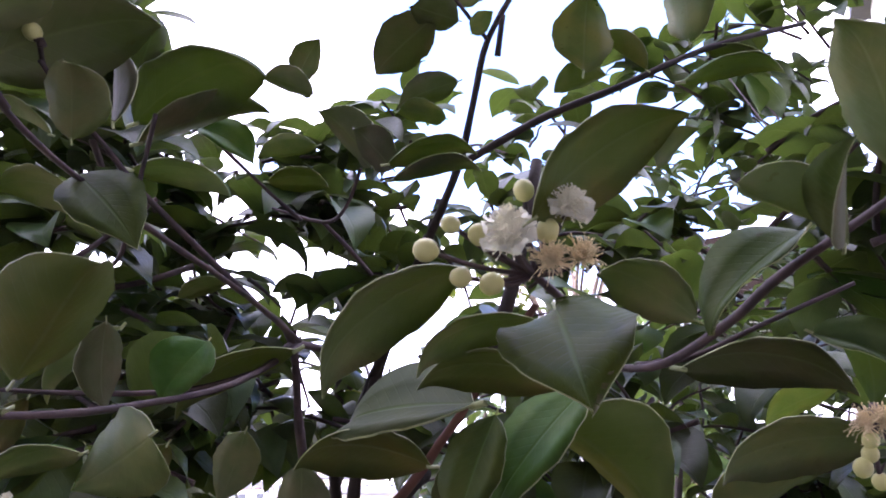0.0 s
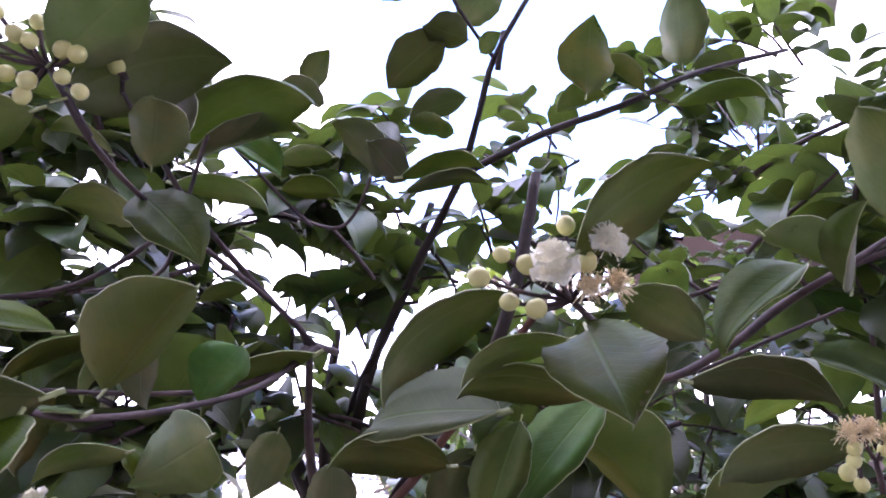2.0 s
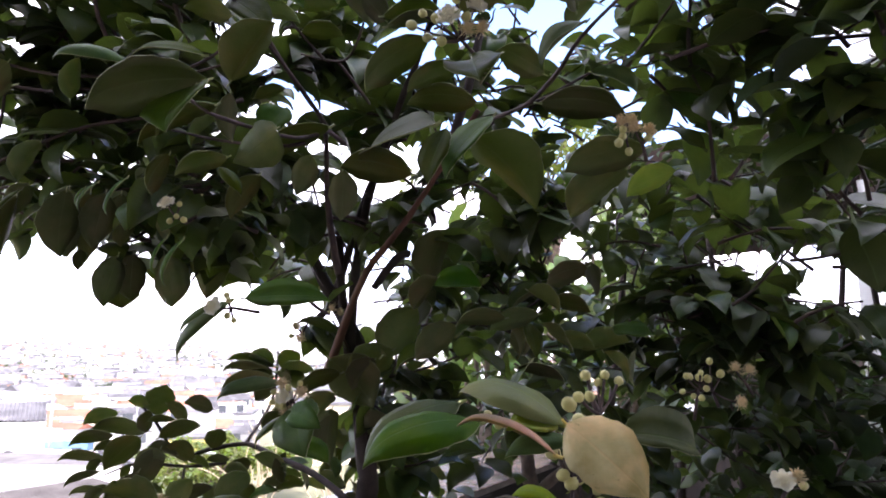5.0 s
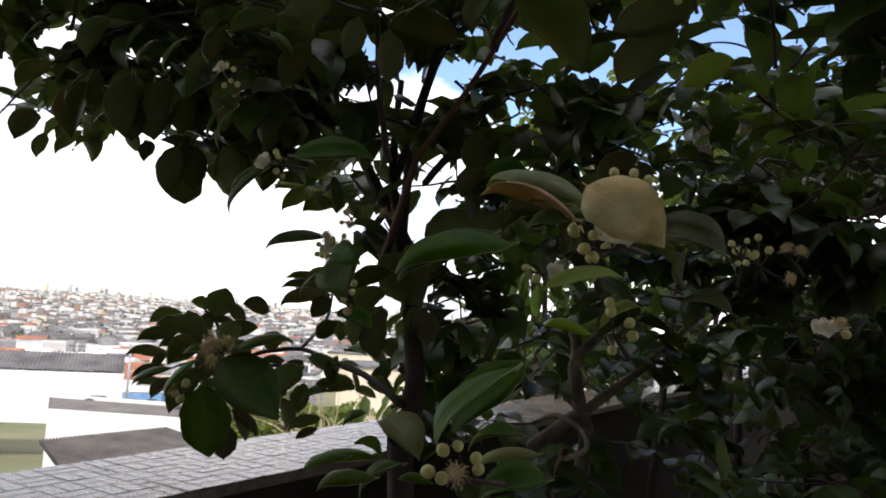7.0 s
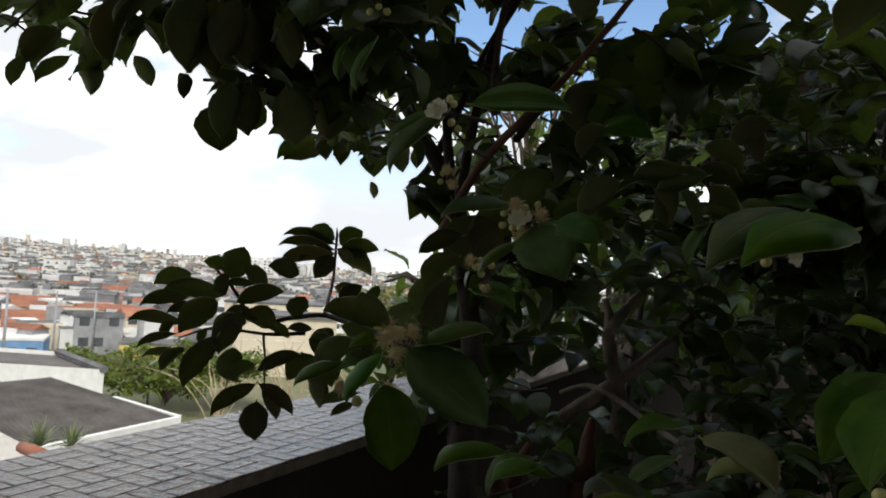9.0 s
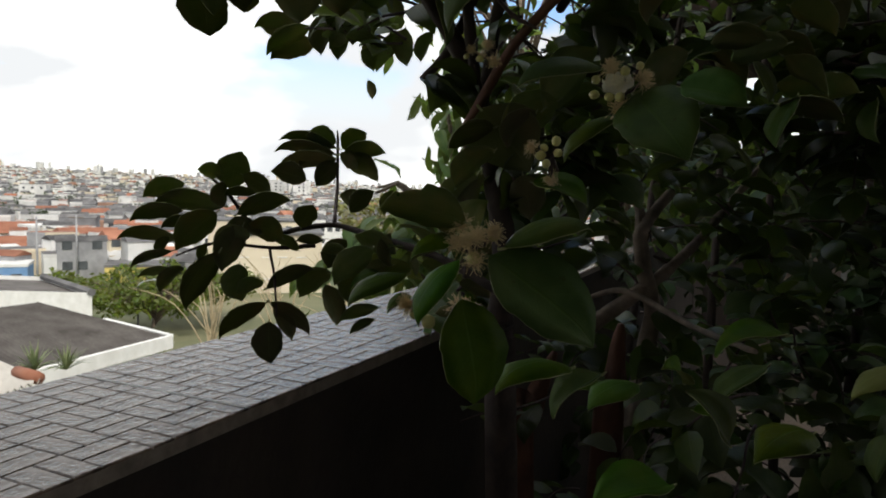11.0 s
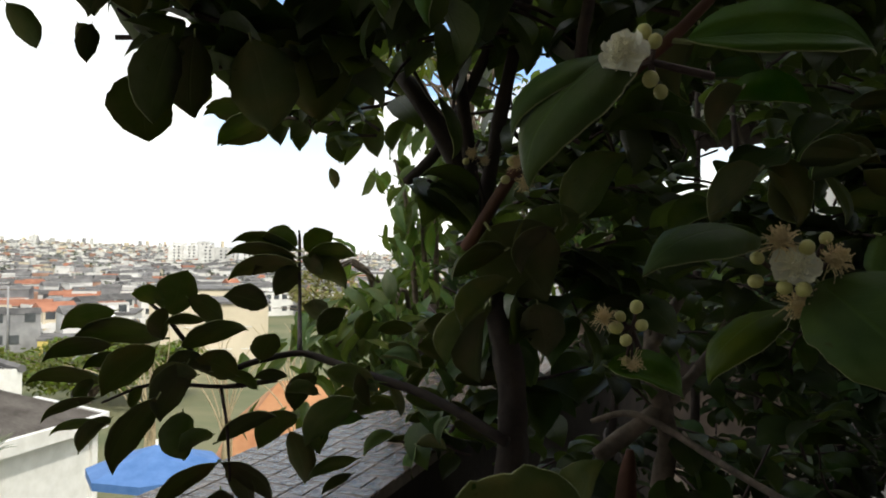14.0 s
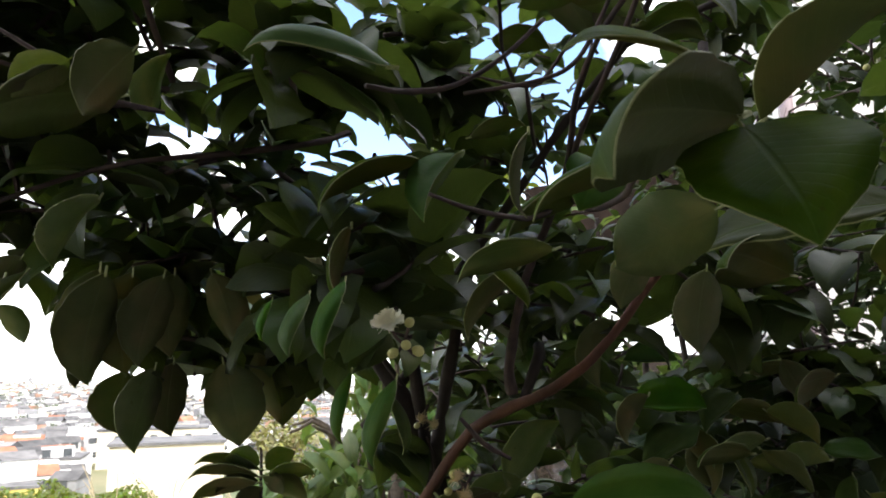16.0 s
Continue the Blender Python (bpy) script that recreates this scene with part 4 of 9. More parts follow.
class Foliage:
    """Many small leaves joined in one sheet of geometry."""

    def __init__(self):
        self.mats, self.kinds = [], []

    def add(self, m, kind=0):
        c = m @ Vector((0.5, 0, 0))
        for a, d, w, reach in OPENINGS:
            q = c - a
            s = q.dot(d)
            if 0.26 < s < reach and (q - d * s).length < w * s + 0.12 * m.col[1].length:
                return
        self.mats.append(m)
        self.kinds.append(kind)

    def build(self, name, parent, skins, nu=8, nv=3, label=""):
        vs, fs, us, k = [], [], [], 0
        protos = [leaf_mesh("proto", skins[:1], nu, nv, sheets=1, **s) for s in SHAPES[:5]]
        data = []
        for me in protos:
            co = np.empty(len(me.vertices) * 3, dtype=np.float32)
            me.vertices.foreach_get("co", co)
            fa = np.array([p.vertices[:] for p in me.polygons])
            u = np.array([(i // nv / (nu - 1), i % nv / (nv - 1)) for i in range(nu * nv)], dtype=np.float32)
            data.append((np.c_[co.reshape(-1, 3), np.ones(len(me.vertices))], fa, u))
        for m, kd in zip(self.mats, self.kinds):
            co, fa, u = data[kd % 5]
            vs.append((co @ np.array(m).T)[:, :3])
            fs.append(fa + k)
            us.append(u[fa].reshape(-1, 2))
            k += len(co)
        for me in protos:
            bpy.data.meshes.remove(me)
        v, f, u = np.concatenate(vs), np.concatenate(fs), np.concatenate(us)
        me = bpy.data.meshes.new(name)
        me.from_pydata(v.tolist(), [], f.tolist())
        me.materials.append(skins[0])
        me.polygons.foreach_set("use_smooth", [True] * len(me.polygons))
        uv = me.uv_layers.new(name="UVMap")
        uv.data.foreach_set("uv", u.astype(np.float32).ravel())
        me.update()
        return tagged(part(name, me, parent, label), kind="stuff")


TREE = tagged(new("flowering_tree"), "dark green small-leaved tree with cream flower clusters", "tree")
CROWN = Foliage()
TWIGS = Soup()
RNG = random.Random(7)


def spray(start, way, length, pairs, size, rng, near=False, sag=0.35, twig=0.0011, into=None):
    """A twig with opposite leaves along it and one at its end."""
    way = Vector(way).normalized()
    p = Vector(start)
    pts = [p.copy()]
    step = length / pairs
    d = way.copy()
    for k in range(pairs):
        d = (d + Vector((rng.uniform(-0.2, 0.2), rng.uniform(-0.2, 0.2), rng.uniform(-0.2, 0.2) - 0.05))).normalized()
        p = p + d * step
        pts.append(p.copy())
    if hangs_low(pts[-1]) or hangs_low(pts[0]):
        return
    bare = sum(any(0.26 < (p - a).dot(d) < reach and (p - a - d * (p - a).dot(d)).length < w * (p - a).dot(d) for a, d, w, reach in OPENINGS) for p in map(Vector, pts))
    if bare * 2 < len(pts):
        tube(pts, [twig * (1.6 - k / len(pts)) for k in range(len(pts))], 5, TWIGS)
    roll = rng.uniform(0, 2 * math.pi)
    for k in range(1, len(pts)):
        d = (pts[k] - pts[k - 1]).normalized()
        side = d.cross(Vector((0, 0, 1)))
        side = side.normalized() if side.length > 0.05 else Vector((1, 0, 0))
        ends = [1, -1] + ([0] if k == len(pts) - 1 else [])
        for s in ends:
            if rng.random() < 0.1:
                continue
            out = d * rng.uniform(0.35, 0.8) + side * s * rng.uniform(0.7, 1.1) + Vector((0, 0, rng.uniform(-0.75, 0.35) - sag * 0.5))
            out += side.cross(d) * rng.uniform(-0.35, 0.35)
            out.normalize()
            ln = size * rng.uniform(0.65, 1.15)
            nrm = Vector((rng.uniform(-0.55, 0.55), rng.uniform(-0.65, 0.35), 1.0))
            m = leaf_matrix(pts[k] + out * 0.004, pts[k] + out * (0.004 + ln), nrm, rng.uniform(0.54, 0.70))
            if hangs_low(pts[k] + out * ln):
                continue
            if near:
                part("leaf", leaf_data(rng.randrange(6), "g"), TREE, "", m)
            else:
                (into or CROWN).add(m, rng.randrange(5))


def hangs_low(p):
    """True under the crown's lower edge on the open side, where only the sprig over the parapet grows."""
    d = p.y + 0.116
    q = (p.x + 0.056) / max(d, 0.02)
    if q > -0.03 or d < 0.25:
        return False
    return p.z < 1.427 + d * float(np.interp(q, (-0.75, -0.45, -0.36, -0.25, -0.16, -0.14, -0.03), (0.235, 0.25, 0.215, 0.20, 0.16, 0.115, 0.06)))


def clump(x, y, z, r, n, size=0.047, near=False):
    """Leafy twigs about a place in the crown."""
    for _ in range(n):
        o = Vector((RNG.gauss(0, 0.5), RNG.gauss(0, 0.5), RNG.gauss(0, 0.5))) * r
        if o.length > 1.05 * r:
            o *= 1.05 * r / o.length
        w = Vector((RNG.uniform(-1, 1), RNG.uniform(-1, 0.6), RNG.uniform(-0.5, 0.7)))
        ln = min(0.11, 1.3 * r)
        w.normalize()
        spray(Vector((x, y, z)) + o - w * ln * 0.5, w, ln, 4, size, RNG, near)


# ---------------------------------------------------------------- ground and parapet
CAP_TILE = surface("glazed_grey_brown_tile", (0.050, 0.031, 0.023), (0.34, 0.245, 0.185), 0.17, 38, 1.0, fine=120, spec=0.55)
GROUT = surface("brown_grout", (0.16, 0.125, 0.10), (0.30, 0.245, 0.20), 0.45, 60, 0.3)
WALL_DARK = surface("dark_mottled_render", (0.018, 0.013, 0.011), (0.045, 0.032, 0.025), 0.9, 7, 0.6, fine=90)
WHITE = surface("white_paint", (0.68, 0.67, 0.64), (0.82, 0.81, 0.79), 0.7, 2.0, 0.1)

# the parapet runs along U, its near top edge through A
CAP_Z = 1.257
A = Vector((-0.1920, 0.6000, CAP_Z))
U = Vector((0.5075, 0.8616, 0)).normalized()
V = Vector((-U.y, U.x, 0))               # across, away from the terrace
CAP_W = 0.185
LEN0, LEN1 = -3.2, 4.2


def along(s, w, z=0.0):
    return A + U * s + V * w + Vector((0, 0, z))


def oriented_box(s0, s1, w0, w1, z0, z1):
    v = [along(s, w, z) for z in (z0, z1) for s, w in ((s0, w0), (s1, w0), (s1, w1), (s0, w1))]
    return v, [(3, 2, 1, 0), (4, 5, 6, 7), (0, 1, 5, 4), (1, 2, 6, 5), (2, 3, 7, 6), (3, 0, 4, 7)]


sp = Soup()
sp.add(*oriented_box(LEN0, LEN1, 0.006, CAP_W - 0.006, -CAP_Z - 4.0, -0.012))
wall = tagged(new("wall_parapet", sp.mesh("wall_parapet", [WALL_DARK])), "dark rendered garden parapet wall", "wall", kind="structure")
sp = Soup()
sp.add(*oriented_box(LEN0, LEN1, 0.0, CAP_W, -0.011, -0.0012))
part("cap_bed", sp.mesh("cap_bed", [GROUT]), wall, "brown grout bed under the cap tiles")

# paved terrace
sp = Soup()
v = [along(s, w, z - CAP_Z) for z in (-0.25, -0.004) for s, w in ((-3.2, -0.001), (-3.2, -9.0), (9.0, -9.0), (9.0, -0.001))]
sp.add(v, [(0, 1, 2, 3), (7, 6, 5, 4), (1, 0, 4, 5), (2, 1, 5, 6), (3, 2, 6, 7), (0, 3, 7, 4)])
floor = tagged(new("floor", sp.mesh("floor", [GROUT])), "grey stone slab terrace paving with dark joints", "floor", kind="structure")
SLAB = surface("grey_stone_slab", (0.20, 0.195, 0.185), (0.32, 0.31, 0.30), 0.75, 2.5, 0.25, fine=50)

# ---------------------------------------------------------------- the town beyond
GRASS = surface("dry_hillside", (0.08, 0.10, 0.04), (0.20, 0.18, 0.10), 0.95, 0.05, 0)
H_WHITE = surface("house_white", (0.54, 0.535, 0.52), (0.76, 0.75, 0.73), 0.8, 0.2, 0, island=0.22)
H_CREAM = surface("house_cream", (0.55, 0.48, 0.36), (0.66, 0.58, 0.45), 0.8, 0.2, 0, island=0.15)
H_BRICK = surface("house_bare_brick", (0.30, 0.17, 0.12), (0.40, 0.25, 0.18), 0.85, 0.3, 0, island=0.2)
H_GREY = surface("house_grey", (0.20, 0.20, 0.21), (0.38, 0.38, 0.39), 0.85, 0.3, 0, island=0.25)
R_TILE = surface("terracotta_roof", (0.22, 0.080, 0.045), (0.34, 0.15, 0.09), 0.85, 0.4, 0, island=0.3)
R_GREY = surface("fibre_cement_roof", (0.055, 0.053, 0.054), (0.17, 0.165, 0.165), 0.85, 0.4, 0, island=0.35)
GLASS_DARK = surface("dark_window", (0.05, 0.055, 0.06), (0.10, 0.11, 0.12), 0.2, 0.5, 0)
TOWN_TREE = surface("town_tree_green", (0.022, 0.042, 0.014), (0.060, 0.085, 0.028), 0.9, 0.5, 0, island=0.3)


def slope(d):
    """Height of the land at a distance from the terrace: a valley, then a far hill."""
    return float(np.interp(d, (0, 8, 30, 60, 100, 200, 300, 500, 800, 1200, 1700, 2300, 3200, 4300), (-4.0, -5.0, -8.5, -10.5, -12.5, -15, -17, -16.5, -13, -8, -2, 5, 8, -20)))


def land(x, y):
    d = math.hypot(x, y)
    az = math.degrees(math.atan2(-x, y))
    return slope(d) + (0.6 if d > 300 else 0.0) * noise.noise(Vector((x * 0.004, y * 0.004, 0))) * 8 + max(0, d - 250) * 0.00052 * max(-30, min(az - 10, 45))


rings = [0.5, 8, 20, 35, 60, 100, 160, 240, 350, 500, 700, 950, 1300, 1700, 2200, 2700, 3300, 4300]
seg = 96
verts, faces = [], []
for r in rings:
    for s in range(seg):
        w = 2 * math.pi * s / seg
        x, y = r * math.cos(w), r * math.sin(w)
        verts.append((x, y, land(x, y) - 0.02))
for i in range(len(rings) - 1):
    for s in range(seg):
        t = (s + 1) % seg
        faces.append((i * seg + s, (i + 1) * seg + s, (i + 1) * seg + t, i * seg + t))
faces.append(tuple(range(seg)))
tagged(new("ground", mesh_of("ground", verts, faces, [GRASS])), "hillside falling away into a wide built-up valley", "ground", kind="structure")

trng = random.Random(11)


def polar(az, d):
    """A place on the land, by its bearing to the left of ahead and its distance."""
    x, y = -math.sin(radians(az)) * d, math.cos(radians(az)) * d
    return x, y, land(x, y)


town = Soup()
TOWN_MATS = [H_WHITE, H_CREAM, H_BRICK, H_GREY, R_TILE, R_GREY, GLASS_DARK]


def far_house(x, y, z, w, dp, h, yaw, wall_m, roof_m, windows=True):
    town.box((x, y, z - 2), (w, dp, h + 2), yaw, wall_m, top=roof_m)
    if trng.random() < 0.55:
        town.gable((x, y, z + h), (w * 1.06, dp * 1.06), 0.22 * dp, yaw, roof_m)
    else:
        town.box((x, y, z + h), (w * 1.02, dp * 1.02, 0.5), yaw, wall_m, top=roof_m)
    if windows:
        ca, sa = math.cos(yaw), math.sin(yaw)
        for sx in (-0.3, 0.0, 0.3):
            for zz in np.arange(1.2, h - 1.0, 2.9):
                if trng.random() < 0.8:
                    lx, ly = sx * w, -dp / 2
                    town.box((x + ca * lx - sa * ly, y + sa * lx + ca * ly, z + zz), (1.3, 0.16, 1.2), yaw, 6)


for _ in range(13000):
    d = 170 * (2400 / 170) ** (trng.random() ** 0.7)
    az = trng.uniform(-34, 52)
    x, y, z = polar(az, d)
    k = trng.random()
    wm = 0 if k < 0.60 else 1 if k < 0.70 else 2 if k < 0.78 else 3
    rm = 4 if trng.random() < 0.14 else 5
    far_house(x, y, z, trng.uniform(3, 7.5), trng.uniform(3, 6.5), trng.choice((2.8, 3.2, 5.0, 5.8, 7.0)), trng.uniform(-0.5, 0.5) + radians(az), wm, rm, d < 420)
for _ in range(520):         # the streets below the terrace
    az, d = trng.uniform(14, 46), trng.uniform(110, 260)
    x, y, z = polar(az, d)
    far_house(x, y, z, trng.uniform(2.5, 7), trng.uniform(2.5, 6), trng.choice((2.4, 3.0, 3.4, 5.2)), trng.uniform(-0.6, 0.6) + 0.3, trng.choice((0, 0, 0, 1, 3)), trng.choice((4, 4, 5, 5, 0, 3)), trng.random() < 0.3)
for _ in range(90):         # tower blocks on the skyline
    az, d = trng.uniform(-25, 50), trng.uniform(1900, 2900)
    x, y, z = polar(az, d)
    s = trng.uniform(6, 12)
    town.box((x, y, z - 5), (s, s, trng.uniform(14, 30)), trng.uniform(0, 1), trng.choice((0, 0, 1, 3)))
for _ in range(14):          # a close group of white slabs
    az, d = trng.uniform(4.0, 11.0), trng.uniform(650, 800)
    x, y, z = polar(az, d)
    hh = trng.uniform(22, 30)
    town.box((x, y, z - 5), (13, 14, hh), 0.15, 0)
    for zz in np.arange(0, hh - 7, 3.0):
        for wx in (-4, 0, 4):
            town.box((x + wx, y - 7.1, z + zz), (1.6, 0.3, 1.3), 0.15, 6)
tagged(new("town", town.mesh("town", TOWN_MATS)), "dense hillside town of white, brick and terracotta-roofed houses", "town", kind="stuff")

woods = Soup()
for _ in range(1500):
    d = 190 * (1900 / 190) ** trng.random()
    x, y, z = polar(trng.uniform(-30, 50), d)
    hgt, wid = trng.uniform(3.5, 8.0), trng.uniform(2.2, 6.0)
    tube([(x, y, z - 0.5), (x, y, z + hgt * 0.7)], [0.25, 0.12], 4, woods)
    lobes = [Vector((x + trng.gauss(0, wid * 0.45), y + trng.gauss(0, wid * 0.45), z + hgt * trng.uniform(0.55, 1.0))) for _k in range(6)]
    for _k in range(150 if d < 320 else 60):
        c = trng.choice(lobes) + Vector((trng.gauss(0, 1), trng.gauss(0, 1), trng.gauss(0, 0.6))) * wid * 0.24
        r = trng.uniform(0.16, 0.42) * (1 if d < 320 else 1.7)
        a = Vector((trng.gauss(0, 1), trng.gauss(0, 1), trng.gauss(0, 1))).normalized()
        b = a.orthogonal().normalized()
        woods.add([c - a * r, c - b * r * 0.6, c + a * r, c + b * r * 0.6], [(0, 1, 2, 3)])
tagged(new("far_trees", woods.mesh("far_trees", [TOWN_TREE])), "scattered dark green trees among the far houses", "trees", kind="stuff")

# ---------------------------------------------------------------- unseen wall and eave behind the terrace, added for shade
PLASTER = surface("grey_plaster", (0.38, 0.37, 0.35), (0.48, 0.47, 0.45), 0.85, 1.5, 0.2, fine=40)
EAVE = surface("dark_stained_timber", (0.020, 0.014, 0.012), (0.045, 0.030, 0.024), 0.9, 9, 0.3, spec=0.1)
SOIL = surface("dark_planting_soil", (0.020, 0.014, 0.010), (0.050, 0.036, 0.026), 0.95, 14, 0.8, fine=60)
POT = surface("terracotta_pot", (0.30, 0.12, 0.06), (0.42, 0.19, 0.10), 0.8, 12, 0.3)
BLUE = surface("blue_canvas", (0.05, 0.14, 0.36), (0.09, 0.20, 0.46), 0.7, 4, 0.2)
STRAW = surface("straw_twigs", (0.34, 0.27, 0.16), (0.52, 0.43, 0.28), 0.9, 6, 0)
BLADE = surface("grey_green_blade", (0.10, 0.14, 0.06), (0.22, 0.25, 0.12), 0.6, 6, 0.1)
PIPE = surface("mauve_drainpipe", (0.26, 0.20, 0.22), (0.34, 0.27, 0.28), 0.5, 5, 0.1)
EARTH = surface("orange_earth", (0.34, 0.15, 0.07), (0.46, 0.24, 0.12), 0.95, 0.8, 0.3)
MET = surface("galvanised_steel", (0.40, 0.41, 0.42), (0.55, 0.56, 0.57), 0.45, 6, 0.1, metal=0.6)

# unseen wall added to keep sun and rear sky light off the tree
sp = Soup()
sp.box((1.0, -1.45, 0.0), (18.0, 0.2, 7.4))
tagged(new("wall_unseen_shade", sp.mesh("wall_unseen_shade", [PLASTER])), "unseen plain plastered wall added behind the terrace to shade the tree", "wall", kind="structure")
# eave out of view, added to cut light falling on the near leaves
sp = Soup()
sp.box((1.0, -0.6, 2.9), (16.0, 1.5, 0.12))
tagged(new("ceiling_unseen_shade", sp.mesh("ceiling_unseen_shade", [EAVE])), "unseen dark timber eave added to block light from overhead", "ceiling", kind="structure")

# wall added as a dark backdrop, its colour stands for the shade there
sp = Soup()
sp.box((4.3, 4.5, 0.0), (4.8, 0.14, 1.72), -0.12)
tagged(new("wall_dark_backdrop", sp.mesh("wall_dark_backdrop", [WALL_DARK])), "added backdrop wall behind the paving, shade put into its dark colour", "wall", kind="structure")

# planting bed between parapet and paving
sp = Soup()
v = [along(s, w, z - CAP_Z) for z in (0.0, 0.22) for s, w in ((LEN0, -0.002), (LEN0, -0.9), (2.6, -0.9), (2.6, -0.002))]
sp.add(v, [(0, 1, 2, 3), (7, 6, 5, 4), (1, 0, 4, 5), (2, 1, 5, 6), (3, 2, 6, 7), (0, 3, 7, 4)])
tagged(new("ground_bed", sp.mesh("ground_bed", [SOIL])), "dark soil planting bed at the foot of the parapet", "soil", kind="structure")


# ---------------------------------------------------------------- neighbour house and porch
def slab_between(name, pts, thick, mat, parent, label=""):
    """A flat slab over a horizontal outline."""
    s = Soup()
    n = len(pts)
    vs = [Vector(p) for p in pts] + [Vector(p) + Vector((0, 0, thick)) for p in pts]
    s.add(vs, [tuple(range(n))[::-1], tuple(range(n, 2 * n))] + [(i, (i + 1) % n, n + (i + 1) % n, n + i) for i in range(n)])
    return part(name, s.mesh(name, [mat]), parent, label)


porch = tagged(new("porch"), "dark timber porch roof on a white beam and post", "porch")
C0, C1 = Vector((0.9678, 3.2093, 2.19)), Vector((1.5147, 2.5142, 2.16))
slab_between("roof", [C0, C1, C1 + Vector((1.4, 0.9, 0)), C0 + Vector((0.9, 1.9, 0))], 0.29, EAVE, porch, "dark timber porch roof slab")
B0, B1 = Vector((0.9114, 3.2850, 2.115)), Vector((1.8050, 2.6870, 2.075))
part("beam", tube([B0, B1 + (B1 - B0) * 0.4], [0.032, 0.032], 12).mesh("beam", [WHITE], True), porch, "white round beam")
part("post", tube([Vector((B1.x, B1.y, 0)), Vector((B1.x, B1.y, C0.z + 0.02))], [0.032, 0.032], 14).mesh("post", [WHITE], True), porch, "white round post")
for k in range(7):
    q = C0.lerp(C1, (k + 0.5) / 7)
    part("rafter", tube([q + Vector((0.05, 0.05, -0.02)), q + Vector((0.95, 1.3, -0.02))], [0.035, 0.035], 4).mesh("rafter", [EAVE]), porch)

villa = tagged(new("house"), "white rendered house with a mauve drainpipe", "house")
sp = Soup()
sp.box((6.6, 4.6, 0.0), (5.6, 3.4, 6.5), -0.45)
part("wall", sp.mesh("wall", [WHITE]), villa, "white rendered house wall")
part("drainpipe", tube([(3.34, 4.2, 0.0), (3.34, 4.2, 6.4)], [0.05, 0.05], 12).mesh("drainpipe", [PIPE], True), villa)
sp = Soup()
sp.box((6.6, 4.6, 6.5), (6.0, 3.8, 0.18), -0.45)
part("roof", sp.mesh("roof", [R_GREY]), villa)
sp = Soup()
sp.box((5.1, 3.55, 2.6), (0.9, 0.06, 1.1), -0.45)
part("window", sp.mesh("window", [GLASS_DARK]), villa, "dark window")

pot = tagged(new("plant_pot"), "terracotta plant pot standing on the paving", "pot")
PX, PY = 1.42, 1.85
prof = [(0.115, 0.0), (0.15, 0.26), (0.17, 0.27), (0.17, 0.32), (0.150, 0.32), (0.145, 0.24)]
vs = [(PX + r * math.cos(2 * math.pi * a / 24), PY + r * math.sin(2 * math.pi * a / 24), z) for r, z in prof for a in range(24)]
sp = Soup()
sp.add(vs, [(i * 24 + a, i * 24 + (a + 1) % 24, i * 24 + 24 + (a + 1) % 24, i * 24 + 24 + a) for i in range(5) for a in range(24)] + [tuple(range(24))[::-1]])
part("body", sp.mesh("body", [POT], True), pot)
sp = Soup()
sp.add([(PX + 0.146 * math.cos(2 * math.pi * a / 24), PY + 0.146 * math.sin(2 * math.pi * a / 24), 0.25) for a in range(24)], [tuple(range(24))])
part("soil", sp.mesh("soil", [SOIL]), pot)


# ---------------------------------------------------------------- near roofs below the parapet
def flat_to(z, p, e):
    """Where the line from e through p meets the height z."""
    e, p = Vector(e), Vector(p)
    return e + (p - e) * ((z - e.z) / (p.z - e.z))


def corrugated(name, a, b, c, d, parent, mat, ribs=60, amp=0.05, label=""):
    """A ribbed sheet over the quad a-b-c-d, ribs running from a-b to d-c."""
    a, b, c, d = (Vector(q) for q in (a, b, c, d))
    n = (b - a).cross(d - a).normalized()
    if n.z < 0:
        n = -n
    vs, fs = [], []
    cols = ribs * 4
    for k in range(2):
        for i in range(cols + 1):
            t = i / cols
            off = n * amp * (math.cos(i * math.pi / 2) - (0.6 if k else 0))
            vs += [a.lerp(b, t) + off, d.lerp(c, t) + off]
    m = (cols + 1) * 2
    for k in range(2):
        for i in range(cols):
            q = (k * m + 2 * i, k * m + 2 * i + 1, k * m + 2 * i + 3, k * m + 2 * i + 2)
            fs.append(q if k else q[::-1])
    s = Soup()
    s.add(vs, fs)
    return part(name, s.mesh(name, [mat]), parent, label)


ROOF_OLD = surface("weathered_fibre_cement", (0.075, 0.066, 0.060), (0.16, 0.145, 0.135), 0.9, 0.9, 0.2, fine=6)
ROOF_PALE = surface("pale_corrugated_sheet", (0.42, 0.39, 0.35), (0.60, 0.57, 0.52), 0.8, 0.9, 0.2, fine=8)
EYE = (-0.1652, -0.0628, 1.4152)

shed = tagged(new("house"), "low white house under a grey corrugated hip roof", "house")
K = Vector((-7.3565, 26.3262, -4.3660))
ZE = K.z
k2, kf = flat_to(ZE, (-9.7484, 26.5646, -3.8174), EYE), flat_to(ZE, (-14.6872, 26.8158, -6.4617), EYE)
rd, rl = flat_to(ZE + 0.9, (-12.1017, 26.8038, -3.2052), EYE), flat_to(ZE + 0.9, (-17.2607, 27.1915, -4.0030), EYE)
corrugated("roof", kf, K, rd, rl, shed, ROOF_OLD, 40, 0.09, "weathered grey corrugated roof")
corrugated("roof", K, k2, rd + (k2 - K) * 0.02, rd, shed, ROOF_OLD, 24, 0.09, "weathered grey corrugated roof")
